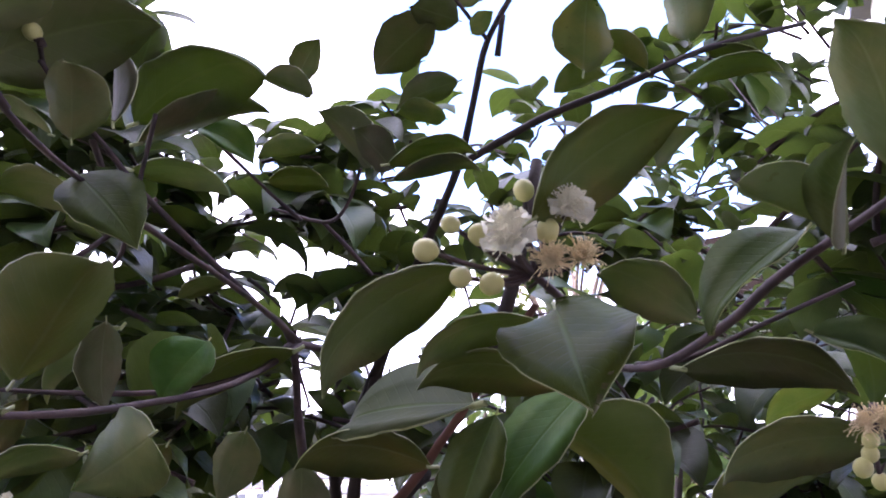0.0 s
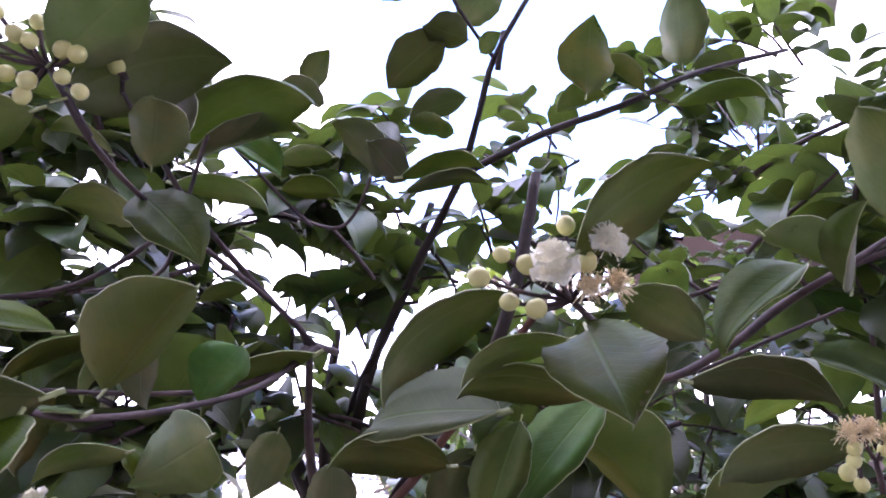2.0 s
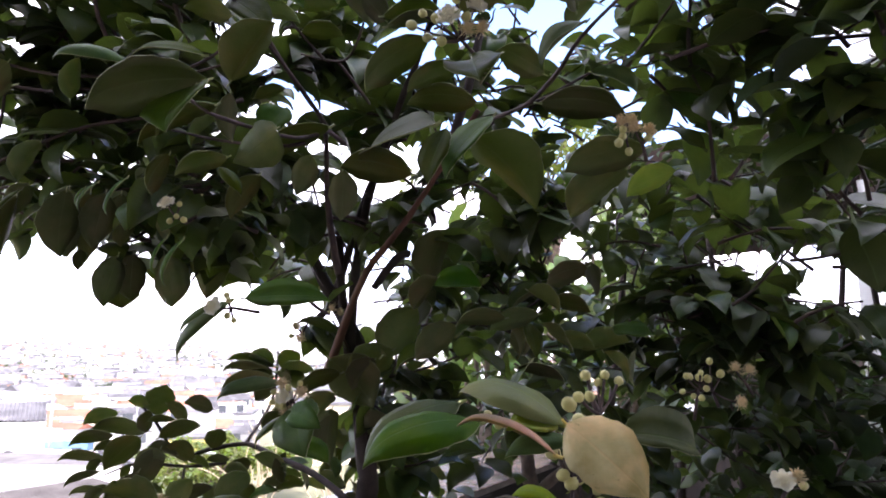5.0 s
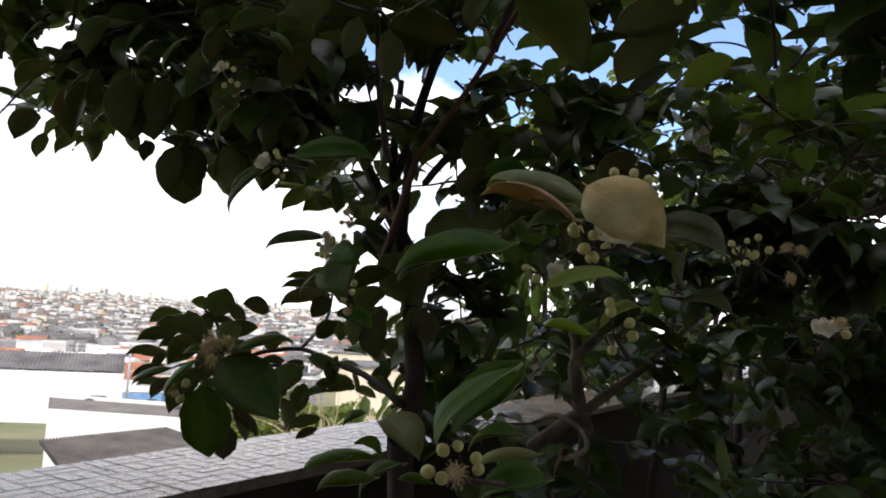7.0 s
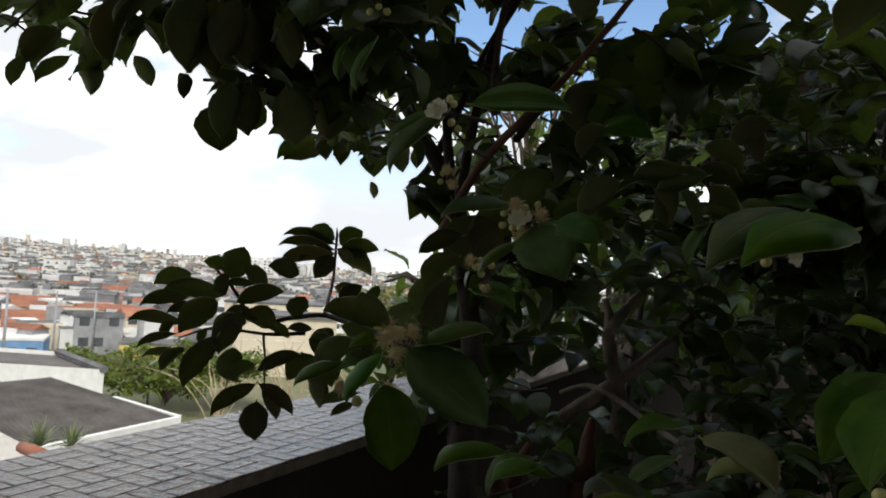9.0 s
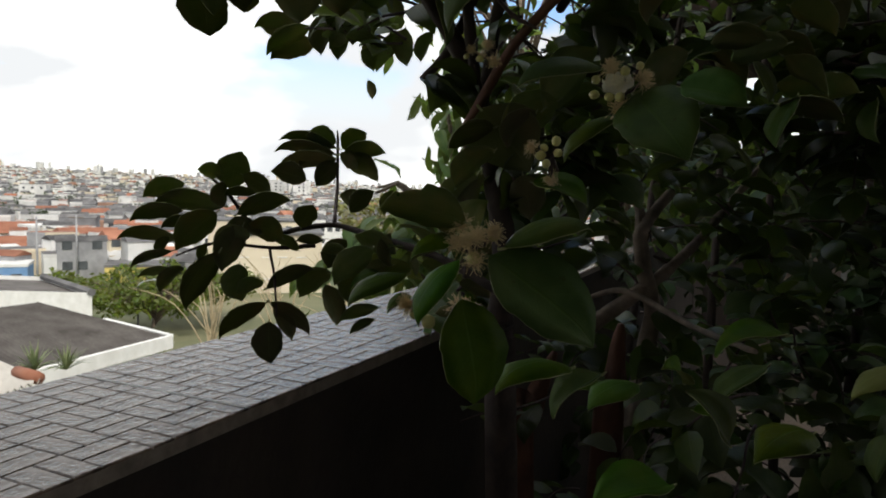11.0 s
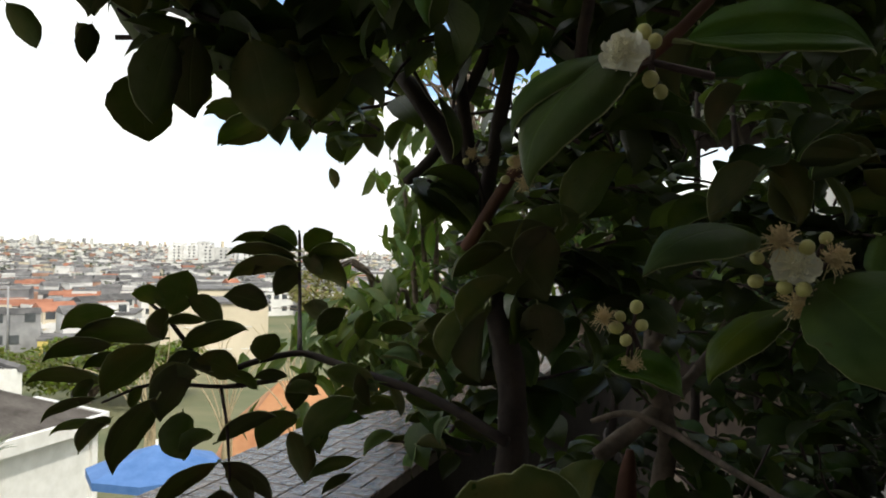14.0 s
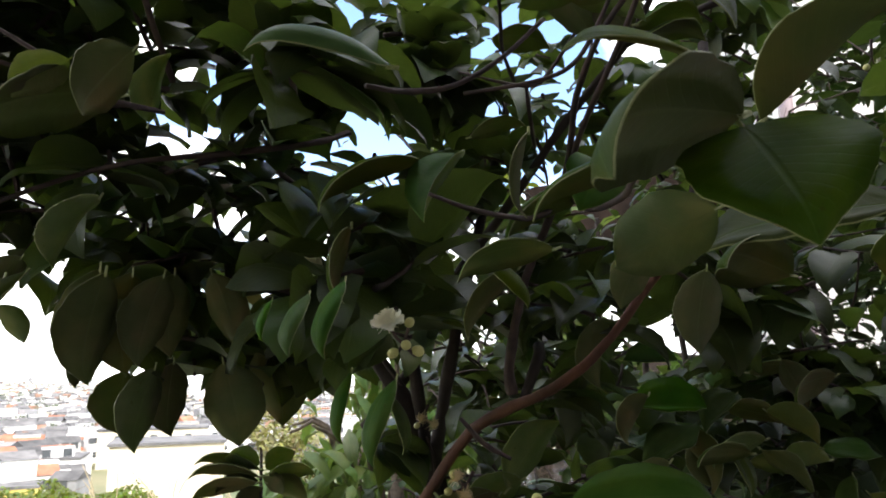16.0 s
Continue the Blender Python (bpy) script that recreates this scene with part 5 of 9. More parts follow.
for p, q in ((kf, K), (K, k2)):
    s = Soup()
    u = (q - p).normalized()
    w = Vector((u.y, -u.x, 0)) * 0.18
    vs = [p, q, q + w, p + w]
    vs = [v + Vector((0, 0, -0.32)) for v in vs] + [v + Vector((0, 0, 0.16)) for v in vs]
    s.add(vs, [(3, 2, 1, 0), (4, 5, 6, 7), (0, 1, 5, 4), (1, 2, 6, 5), (2, 3, 7, 6), (3, 0, 4, 7)])
    part("fascia", s.mesh("fascia", [WHITE]), shed, "white painted fascia")
    s = Soup()
    vs = [p - w * 1.5, q - w * 1.5, q - w * 2.4, p - w * 2.4]
    vs = [v + Vector((0, 0, -4.5)) for v in vs] + [v + Vector((0, 0, -0.1)) for v in vs]
    s.add(vs, [(3, 2, 1, 0), (4, 5, 6, 7), (0, 1, 5, 4), (1, 2, 6, 5), (2, 3, 7, 6), (3, 0, 4, 7)])
    part("wall", s.mesh("wall", [WHITE]), shed)

block = tagged(new("house"), "white flat-roofed building with a dark stained roof deck", "building")
K = Vector((-14.7479, 39.0035, -4.6614))
ZE = K.z
bl, br2, bl2 = flat_to(ZE, (-24.9247, 39.8673, -4.6841), EYE), flat_to(ZE, (-17.3096, 39.2714, -3.8764), EYE), flat_to(ZE, (-24.9594, 39.9240, -3.8415), EYE)
s = Soup()
vs = [bl, K, br2, bl2]
vs = [v + Vector((0, 0, -5)) for v in vs] + [Vector(v) for v in vs]
s.add(vs, [(0, 1, 5, 4), (1, 2, 6, 5), (2, 3, 7, 6), (3, 0, 4, 7)])
part("wall", s.mesh("wall", [WHITE]), block)
s = Soup()
s.add([v + Vector((0, 0, -0.25)) for v in (bl, K, br2, bl2)], [(0, 1, 2, 3)])
part("roof", s.mesh("roof", [ROOF_OLD]), block, "dark stained flat roof deck")
part("parapet", tube([K, br2], [0.22, 0.22], 6).mesh("parapet", [R_GREY]), block, "grey rounded coping")

back_block = tagged(new("house"), "white building with a grey sheet roof and brick vent", "building")
K = Vector((-28.5928, 55.3111, -4.0215))
s = Soup()
a2 = flat_to(K.z, (-45.5803, 55.1335, -4.2962), (-0.0563, -0.1158, 1.4271))
w = Vector((K.x, K.y, 0)).normalized() * 5.0
vs = [a2, K, K + w, a2 + w]
vs = [v + Vector((0, 0, -4)) for v in vs] + [Vector(v) for v in vs]
s.add(vs, [(0, 1, 5, 4), (1, 2, 6, 5), (2, 3, 7, 6), (3, 0, 4, 7), (4, 5, 6, 7)])
part("wall", s.mesh("wall", [WHITE]), back_block)
corrugated("roof", a2 + Vector((0, 0, 0.15)), K + Vector((0, 0, 0.15)), K + w + Vector((0, 0, 1.2)), a2 + w + Vector((0, 0, 1.2)), back_block, R_GREY, 50, 0.06)

lean = tagged(new("roof_sheet"), "pale corrugated lean-to roof edged with terracotta tile", "roof")
p0, p1 = Vector((-5.1415, 11.2237, -1.6970)), Vector((-5.7454, 9.2617, -1.7300))
corrugated("sheet", p1, p0, Vector((-7.3070, 13.9051, -1.9598)), Vector((-8.5936, 12.5117, -1.8724)), lean, ROOF_PALE, 16, 0.03)
part("ridge_tile", tube([(-5.7375, 11.7764, -1.7097), (-5.1690, 11.2282, -1.6633)], [0.10, 0.10], 8).mesh("ridge_tile", [R_TILE], True), lean, "orange ridge tile")

flats = tagged(new("apartment_building"), "cream three-storey apartment block with dark windows", "building")
fo = Vector((-17.9559, 86.4629, -5.8872))
s = Soup()
s.box((fo.x + 5.5, fo.y + 5, fo.z - 14), (12, 10, 15), 0.12)
part("wall", s.mesh("wall", [H_CREAM]), flats)
for zz in (-9.2, -6.4, -3.6, -1.0):
    for xx in (1.2, 3.0, 5.6, 7.4, 9.6):
        s = Soup()
        s.box((fo.x + xx, fo.y + 0.12 + 0.12 * (xx - 5.5), fo.z + zz - 0.6), (1.0, 0.25, 1.15), 0.12)
        win = part("window", s.mesh("window", [GLASS_DARK]), flats)
        s = Soup()
        s.box((fo.x + xx, fo.y + 0.05 + 0.12 * (xx - 5.5), fo.z + zz - 0.72), (1.2, 0.3, 0.1), 0.12)
        part("sill", s.mesh("sill", [H_WHITE]), win)
s = Soup()
s.box((fo.x + 5.5, fo.y + 5, fo.z + 1.0), (12.5, 10.5, 0.3), 0.12)
part("roof", s.mesh("roof", [R_GREY]), flats)


def town_house(place, w, dp, h, yaw, wall_mat, roof_mat, label, gabled=True):
    """A plain house with its roof, windows and door, its eaves at the given place."""
    p = Vector(place)
    e = tagged(new("house"), label, "house", "houses below the terrace")
    s = Soup()
    s.box((p.x, p.y, p.z - h), (w, dp, h), yaw)
    part("wall", s.mesh("wall", [wall_mat]), e)
    s = Soup()
    if gabled:
        s.gable(p, (w * 1.08, dp * 1.1), 0.24 * dp, yaw)
    else:
        s.box(p, (w * 1.03, dp * 1.03, 0.35), yaw)
    part("roof", s.mesh("roof", [roof_mat]), e)
    ca, sa = math.cos(yaw), math.sin(yaw)
    for k, xx in enumerate((-0.32, 0.0, 0.32)):
        s = Soup()
        lx, ly = xx * w, -dp / 2
        s.box((p.x + ca * lx - sa * ly, p.y + sa * lx + ca * ly, p.z - 2.1), (1.2, 0.2, 1.2), yaw)
        part("window", s.mesh("window", [GLASS_DARK]), e)
    return e


town_house((-76.4173, 156.5150, -10.3516), 12, 9, 8, 0.35, H_CREAM, R_TILE, "cream house under a terracotta tile roof")
town_house((-62.9477, 125.1633, -10.9379), 11, 9, 8, 0.35, H_WHITE, R_TILE, "white house under a terracotta tile roof")
town_house((-58.2404, 134.8359, -10.6782), 5, 5, 6, 0.4, H_WHITE, R_TILE, "small white house under an orange tile roof")
town_house((-92.0593, 218.0653, -12.1987), 22, 14, 9, 0.3, H_WHITE, H_GREY, "long white industrial hall with a flat grey roof", False)
town_house((-79.5261, 186.7706, -13.1381), 18, 10, 9, 0.3, H_WHITE, H_WHITE, "long white industrial hall with a flat grey roof", False)
town_house((-32.6042, 102.4940, -10.5695), 7, 6, 7, 0.2, surface("yellow_render", (0.55, 0.42, 0.10), (0.68, 0.54, 0.18), 0.85, 0.4, 0), R_GREY, "yellow rendered house with a grey roof", False)
town_house((-48.6543, 98.8402, -10.4183), 7, 6, 6, 0.3, surface("blue_render", (0.12, 0.24, 0.45), (0.20, 0.34, 0.55), 0.85, 0.4, 0), H_WHITE, "small blue and white house", False)
town_house((-194.8357, 438.5113, -3.9924), 14, 12, 18, 0.2, H_WHITE, H_WHITE, "tall white block among lower houses", False)
town_house((-24.1194, 158.1603, -6.8948), 20, 12, 9, 0.1, H_CREAM, R_GREY, "cream low building with a grey roof", False)
town_house((-38.8213, 130.5577, -9.6386), 16, 10, 8, 0.1, H_WHITE, R_GREY, "white low building with a grey roof", False)

tank = tagged(new("water_tank"), "grey round water tank standing on a roof deck", "tank")
tp = Vector((-25.7590, 46.4695, -5.7643))
part("body", tube([tp, tp + Vector((0, 0, 0.9))], [0.62, 0.72], 18).mesh("body", [MET], True), tank)
part("lid", tube([tp + Vector((0, 0, 0.9)), tp + Vector((0, 0, 1.05))], [0.78, 0.55], 18).mesh("lid", [R_GREY], True), tank)
part("stand", tube([tp + Vector((0, 0, -1.2)), tp], [0.5, 0.5], 6).mesh("stand", [H_GREY]), tank)

lamp = tagged(new("street_lamp"), "tall grey street lamp with a curved arm", "street lamp")
lp = Vector((-16.8474, 53.1541, -6.3348))
part("pole", tube([lp + Vector((0, 0, -8.5)), lp], [0.11, 0.07], 8).mesh("pole", [R_GREY], True), lamp)
part("arm", tube([lp, lp + Vector((0.5, -0.1, 0.35)), lp + Vector((1.3, -0.3, 0.5))], [0.05, 0.04, 0.035], 6).mesh("arm", [MET], True), lamp)
part("head", tube([lp + Vector((1.2, -0.3, 0.5)), lp + Vector((1.8, -0.4, 0.45))], [0.10, 0.07], 8).mesh("head", [MET], True), lamp)
for az, dd in ((27.0, 80), (24.0, 95), (21.5, 110), (30.5, 90)):
    x, y, z = polar(az, dd)
    post = tagged(new("utility_pole"), "grey concrete utility pole with a crossarm", "pole", "utility poles along the street")
    part("pole", tube([(x, y, z), (x, y, z + 9)], [0.16, 0.10], 8).mesh("pole", [H_GREY], True), post)
    part("crossarm", tube([(x - 1, y, z + 8.6), (x + 1, y, z + 8.6)], [0.06, 0.06], 4).mesh("crossarm", [BARK_GREY]), post)

umbrella = tagged(new("parasol"), "blue canvas parasol open over a yard", "parasol")
up = Vector((-2.6463, 11.9437, -1.6188))
s = Soup()
rim = [up + Vector((1.05 * math.cos(a * math.pi / 4), 1.05 * math.sin(a * math.pi / 4), -0.34)) for a in range(8)]
s.add([up] + rim + [v + Vector((0, 0, -0.12)) for v in rim], [(0, 1 + a, 1 + (a + 1) % 8) for a in range(8)] + [(1 + a, 9 + a, 9 + (a + 1) % 8, 1 + (a + 1) % 8) for a in range(8)])
part("canopy", s.mesh("canopy", [BLUE]), umbrella)
part("pole", tube([up + Vector((0, 0, -3.6)), up + Vector((0, 0, 0.08))], [0.022, 0.022], 8).mesh("pole", [WHITE], True), umbrella)


# ---------------------------------------------------------------- plants beyond the parapet
def lit_tree(name, label, base, top, spread, tall, n, size, skins, seed, clumps=26, width=0.5, droop=0.4, tight=0.17):
    """A tree of tapered trunk, limbs and clumps of leaves."""
    r = random.Random(seed)
    e = tagged(new(name), label, "tree")
    base, top = Vector(base), Vector(top)
    part("trunk", tube([base, base.lerp(top, 0.5) + Vector((r.uniform(-0.2, 0.2), 0, 0)), top], [0.035 * tall, 0.028 * tall, 0.015 * tall], 9, jitter=0.2).mesh("trunk", [BARK_GREY], True), e)
    fo = Foliage()
    for k in range(clumps):
        w, q = r.uniform(0, 2 * math.pi), math.sqrt(r.random())
        c = top + Vector((math.cos(w) * q * spread, math.sin(w) * q * spread, r.uniform(-0.5, 0.5) * tall * (1.05 - q * 0.75)))
        part("limb", tube([base.lerp(top, r.uniform(0.55, 0.95)), top.lerp(c, 0.5) + Vector((0, 0, -0.05 * tall)), c], [0.011 * tall, 0.007 * tall, 0.003 * tall], 5).mesh("limb", [BARK_GREY], True), e)
        for _ in range(n // clumps):
            o = Vector((r.gauss(0, tight) * spread, r.gauss(0, tight) * spread, r.gauss(0, tight * 0.45) * tall))
            d = Vector((r.uniform(-1, 1), r.uniform(-1, 1), r.uniform(-0.7, 0.5) - droop))
            d.normalize()
            nn = Vector((r.uniform(-0.6, 0.6), r.uniform(-0.8, 0.4), 1))
            fo.add(leaf_matrix(c + o, c + o + d * size * r.uniform(0.7, 1.2), nn, width), r.randrange(5))
    fo.build("crown", e, skins, 5, 3)
    return e


SUN_LEAF = leaf_material("sunlit_leaf", (0.040, 0.072, 0.012), (0.085, 0.125, 0.022), (0.30, 0.36, 0.04), 0.5, 0.2)
LANCE = leaf_material("lance_leaf", (0.055, 0.11, 0.03), (0.11, 0.18, 0.055), (0.3, 0.42, 0.07), 0.45, 0.2)
OLIVE = leaf_material("olive_leaf", (0.11, 0.12, 0.05), (0.17, 0.18, 0.08), (0.4, 0.42, 0.1), 0.6, 0.2)
g = Vector((-17.3951, 59.2041, -7.3000))
lit_tree("street_tree", "broad flat-topped bright green street tree", (g.x, g.y, g.z - 7), g, 8.1, 4.8, 7000, 0.45, (SUN_LEAF,), 21, 90, 0.5, 0.0, 0.08)
g = Vector((0.2283, 2.6707, 1.2785))
lit_tree("broadleaf_tree", "leafy tree with long drooping lance-shaped leaves", (g.x + 0.2, g.y + 0.1, -3.0), g, 0.42, 1.5, 900, 0.13, (LANCE,), 22, 22, 0.34, 1.0)
g = Vector((0.4200, 30.6828, -0.7411))
lit_tree("olive_tree", "dusty olive-green feathery tree", (g.x, g.y, g.z - 5), g, 2.6, 3.6, 1800, 0.35, (OLIVE,), 23, 24, 0.4, 0.2)
g = Vector((0.9867, 5.6938, 2.9387))
lit_tree("garden_tree", "airy light green garden tree behind the porch", (g.x, g.y, 0.0), g, 0.9, 1.6, 1100, 0.10, (SUN_LEAF,), 26, 22, 0.45, 0.2)

g = Vector((0.8585, 2.8312, 1.7339))
lit_tree("broadleaf_tree", "bright green broadleaf tree behind the shaded crown", (g.x, g.y, -3.0), g, 0.75, 1.5, 1300, 0.10, (LANCE,), 27, 24, 0.5, 0.6)
dry = tagged(new("bare_shrub"), "bare straw-coloured shrub of thin arching stems", "shrub")
rr = random.Random(5)
for x0, x1, n in ((395, 340, 16), (520, 500, 16), (640, 620, 14)):
    for _ in range(n):
        b = Vector((-3.1882, 16.0453, -2.3309)) + Vector(((x0 - 430) * 0.0125, rr.uniform(-0.6, 0.6), rr.uniform(-0.2, 0.2)))
        t = b + Vector((rr.gauss(0, 0.55) + (x1 - x0) * 0.006, rr.gauss(0, 0.4), rr.uniform(1.3, 2.6)))
        m = b.lerp(t, 0.55) + Vector((rr.gauss(0, 0.1), 0, 0.25))
        part("stem", tube([b - Vector((0, 0, 1.5)), b, m, t + Vector((rr.gauss(0, 0.25), 0, -0.15))], [0.022, 0.018, 0.012, 0.005], 4).mesh("stem", [STRAW], True), dry)

for px_, n in ((0, 46), (1, 40)):
    c = Vector((-6.1567, 13.2967, -2.0823)) if px_ == 0 else Vector((-5.5912, 13.2503, -2.0559))
    yucca = tagged(new("yucca"), "spiky grey-green yucca on the slope below", "plant", "yuccas on the slope")
    for _ in range(n):
        w, q = rr.uniform(0, 2 * math.pi), rr.uniform(0.1, 1.25)
        d = Vector((math.cos(w) * math.sin(q), math.sin(w) * math.sin(q), math.cos(q)))
        sd = Vector((-math.sin(w), math.cos(w), 0)) * 0.02
        ln = rr.uniform(0.35, 0.62)
        s = Soup()
        k = c + d * ln * 0.5
        s.add([c - sd, c + sd, k + sd, k - sd, c + d * ln - Vector((0, 0, 0.1 * q)), k + Vector((0, 0, -0.012)), c + Vector((0, 0, -0.012))], [(0, 1, 2, 3), (3, 2, 4), (1, 0, 6), (5, 2, 1, 6), (0, 3, 5, 6), (5, 3, 4), (2, 5, 4)])
        part("blade", s.mesh("blade", [BLADE]), yucca)

bank = Soup()
bk = Vector((1.3671, 18.3062, -1.6735))
bank.add([bk + Vector((-4, -1.5, -2.0)), bk + Vector((5, -1.5, -2.0)), bk + Vector((5, 1, 0.1)), bk + Vector((-2.5, 1, -0.3)), bk + Vector((5, 4, -2)), bk + Vector((-4, 4, -2))], [(0, 1, 2, 3), (3, 2, 4, 5), (0, 3, 5), (1, 4, 2)])
tagged(new("ground_bank", bank.mesh("ground_bank", [EARTH])), "bare orange earth bank below the terrace", "ground", kind="structure")

# ---------------------------------------------------------------- limbs of the tree
limb("trunk", [(0.02, 0.62, 0.0), (-0.0491, 0.5360, 1.2080), (-0.0549, 0.5376, 1.2846), (-0.0470, 0.5602, 1.3562), (-0.0524, 0.5640, 1.4087), (-0.0614, 0.6073, 1.4873), (-0.0892, 0.5860, 1.5458), (-0.1231, 0.6136, 1.6034)],
     [0.020, 0.0125, 0.0115, 0.0105, 0.010, 0.0092, 0.0075, 0.006], BARK_DARK, TREE, "dark slender main trunk", 12)
limb("branch", [(-0.0547, 0.5731, 1.4076), (-0.0696, 0.5766, 1.4892), (-0.0817, 0.5761, 1.5684), (-0.0840, 0.5836, 1.6305), (-0.0821, 0.6002, 1.6906)], [0.0062, 0.0054, 0.0048, 0.0042, 0.0034], BARK_DARK, TREE)
limb("branch", [(-0.0861, 0.5372, 1.4725), (-0.0609, 0.4836, 1.5282), (-0.0378, 0.3945, 1.5557), (-0.0191, 0.3723, 1.5757), (0.0013, 0.3636, 1.6031), (0.0203, 0.3507, 1.6306), (0.0457, 0.3307, 1.6670)], [0.0046, 0.0038, 0.0029, 0.0026, 0.0024, 0.0022, 0.0020], BARK_RED, TREE)
limb("branch", [(-0.0690, 0.5740, 1.4892), (-0.0640, 0.5450, 1.5546), (-0.0566, 0.5301, 1.6070), (-0.0452, 0.5234, 1.6592), (-0.0235, 0.5367, 1.7270), (-0.0050, 0.5506, 1.7925)], [0.0052, 0.0048, 0.0045, 0.0042, 0.0038, 0.003], BARK_DARK, TREE)
limb("branch", [(0.0203, 0.3507, 1.6306), (0.0375, 0.3492, 1.6839), (0.0511, 0.3626, 1.7515)], [0.004, 0.0035, 0.003], BARK_DARK, TREE)
# sprig over the parapet
limb("branch", [(-0.0563, 0.5407, 1.3434), (-0.1040, 0.5902, 1.3664), (-0.1490, 0.6293, 1.3764), (-0.1919, 0.6662, 1.3864), (-0.2293, 0.6483, 1.3828), (-0.2598, 0.6397, 1.3765), (-0.2893, 0.6448, 1.4123), (-0.3172, 0.6486, 1.4385)],
     [0.0042, 0.0036, 0.0032, 0.0028, 0.0025, 0.0021, 0.0017, 0.0012], BARK_DARK, TREE)
limb("branch", [(-0.2126, 0.6560, 1.3674), (-0.2508, 0.6380, 1.3661), (-0.2991, 0.6312, 1.3702), (-0.3320, 0.6222, 1.3589)], [0.003, 0.0022, 0.0018, 0.001], TWIG, TREE)
limb("branch", [(-0.1956, 0.6769, 1.3874), (-0.1996, 0.8212, 1.4240), (-0.2016, 0.8602, 1.4807), (-0.2026, 0.8606, 1.4912)], [0.003, 0.0024, 0.0022, 0.0012], TWIG, TREE)
limb("branch", [(-0.2524, 0.6381, 1.3660), (-0.2434, 0.6037, 1.3428), (-0.2383, 0.5809, 1.3125)], [0.0018, 0.0014, 0.0009], TWIG, TREE)
# grey stems behind
limb("trunk", [(0.16, 0.82, 0.0), (0.1317, 0.7091, 1.1171), (0.1379, 0.7083, 1.2320), (0.1465, 0.7088, 1.2960), (0.1366, 0.7112, 1.3405), (0.1309, 0.7134, 1.3757), (0.1364, 0.7140, 1.3923), (0.1724, 0.7371, 1.4271)], [0.018, 0.012, 0.0100, 0.0090, 0.0090, 0.0080, 0.0070, 0.0055], BARK_GREY, TREE, "grey secondary trunk", 10)
limb("branch", [(0.1309, 0.7134, 1.3757), (0.1327, 0.7199, 1.3985), (0.1278, 0.7275, 1.4214)], [0.0075, 0.0062, 0.0045], BARK_GREY, TREE)
limb("branch", [(0.0827, 0.7231, 1.2778), (0.1108, 0.7115, 1.3037), (0.1418, 0.7102, 1.3260), (0.1590, 0.7150, 1.3382), (0.1925, 0.7313, 1.3608), (0.2335, 0.7626, 1.3878), (0.2768, 0.7909, 1.4236), (0.3496, 0.8183, 1.4963)], [0.0090, 0.0085, 0.0070, 0.0065, 0.0058, 0.0052, 0.0045, 0.0030], BARK_GREY, TREE)
limb("branch", [(0.0847, 0.7448, 1.3058), (0.1068, 0.7227, 1.3181), (0.1229, 0.7010, 1.3166), (0.1378, 0.6691, 1.3083), (0.1276, 0.5694, 1.3082), (0.1042, 0.4625, 1.3185), (0.0846, 0.3940, 1.3273)], [0.0026, 0.0034, 0.0036, 0.0034, 0.0029, 0.0024, 0.0018], BARK_GREY, TREE)
limb("trunk", [(0.1249, 0.7437, 1.2770), (0.1198, 0.7430, 1.2052), (0.1116, 0.7369, 1.0724), (0.12, 0.78, 0.0)], [0.004, 0.014, 0.019, 0.028], BARK_RED, TREE, "reddish peeling bark stem", 10)
limb("trunk", [(0.0567, 0.7704, 1.2376), (0.0276, 0.7502, 1.1749), (0.0079, 0.7259, 1.0762), (0.05, 0.74, 0.0)], [0.004, 0.014, 0.019, 0.028], BARK_RED, TREE, "reddish peeling bark stem", 10)
limb("branch", [(-0.0906, 0.3980, 1.5406), (-0.0796, 0.3928, 1.5279), (-0.0659, 0.3883, 1.5196)], [0.0015, 0.0018, 0.0012], TWIG, TREE)
# upper crown
limb("branch", [(-0.1145, 0.6346, 1.5241), (-0.0908, 0.6058, 1.5528), (-0.0586, 0.5443, 1.6326), (-0.0380, 0.4921, 1.6700), (-0.0163, 0.4409, 1.7112), (-0.0048, 0.4154, 1.7312), (0.0089, 0.3763, 1.7538), (0.0167, 0.3462, 1.7800), (0.0229, 0.3297, 1.8044), (0.0389, 0.3321, 1.8387), (0.0621, 0.3326, 1.8819)], [0.0046, 0.0044, 0.0038, 0.0034, 0.0029, 0.0027, 0.0023, 0.0020, 0.0017, 0.0015, 0.0012], BARK_DARK, TREE)
limb("branch", [(0.0229, 0.3297, 1.8044), (0.0089, 0.3158, 1.8147), (-0.0014, 0.3027, 1.8228), (-0.0064, 0.2989, 1.8361)], [0.0017, 0.0014, 0.0012, 0.0008], TWIG, TREE)
limb("branch", [(-0.0607, 0.3982, 1.5530), (-0.0642, 0.3913, 1.5694), (-0.0663, 0.3553, 1.6091), (-0.0629, 0.3126, 1.6449), (-0.0708, 0.2814, 1.6560), (-0.0792, 0.2545, 1.6650), (-0.0846, 0.2231, 1.6721), (-0.0857, 0.1979, 1.6755), (-0.0875, 0.1819, 1.6802), (-0.0865, 0.1667, 1.6814), (-0.0866, 0.1455, 1.6864)], [0.0043, 0.0039, 0.0028, 0.0022, 0.0017, 0.0016, 0.0014, 0.0012, 0.0011, 0.0009, 0.0007], TWIG, TREE)
limb("branch", [(-0.0366, 0.4513, 1.5470), (-0.0195, 0.4678, 1.5736), (-0.0094, 0.4919, 1.5832)], [0.0031, 0.0039, 0.0039], BARK_DARK, TREE)
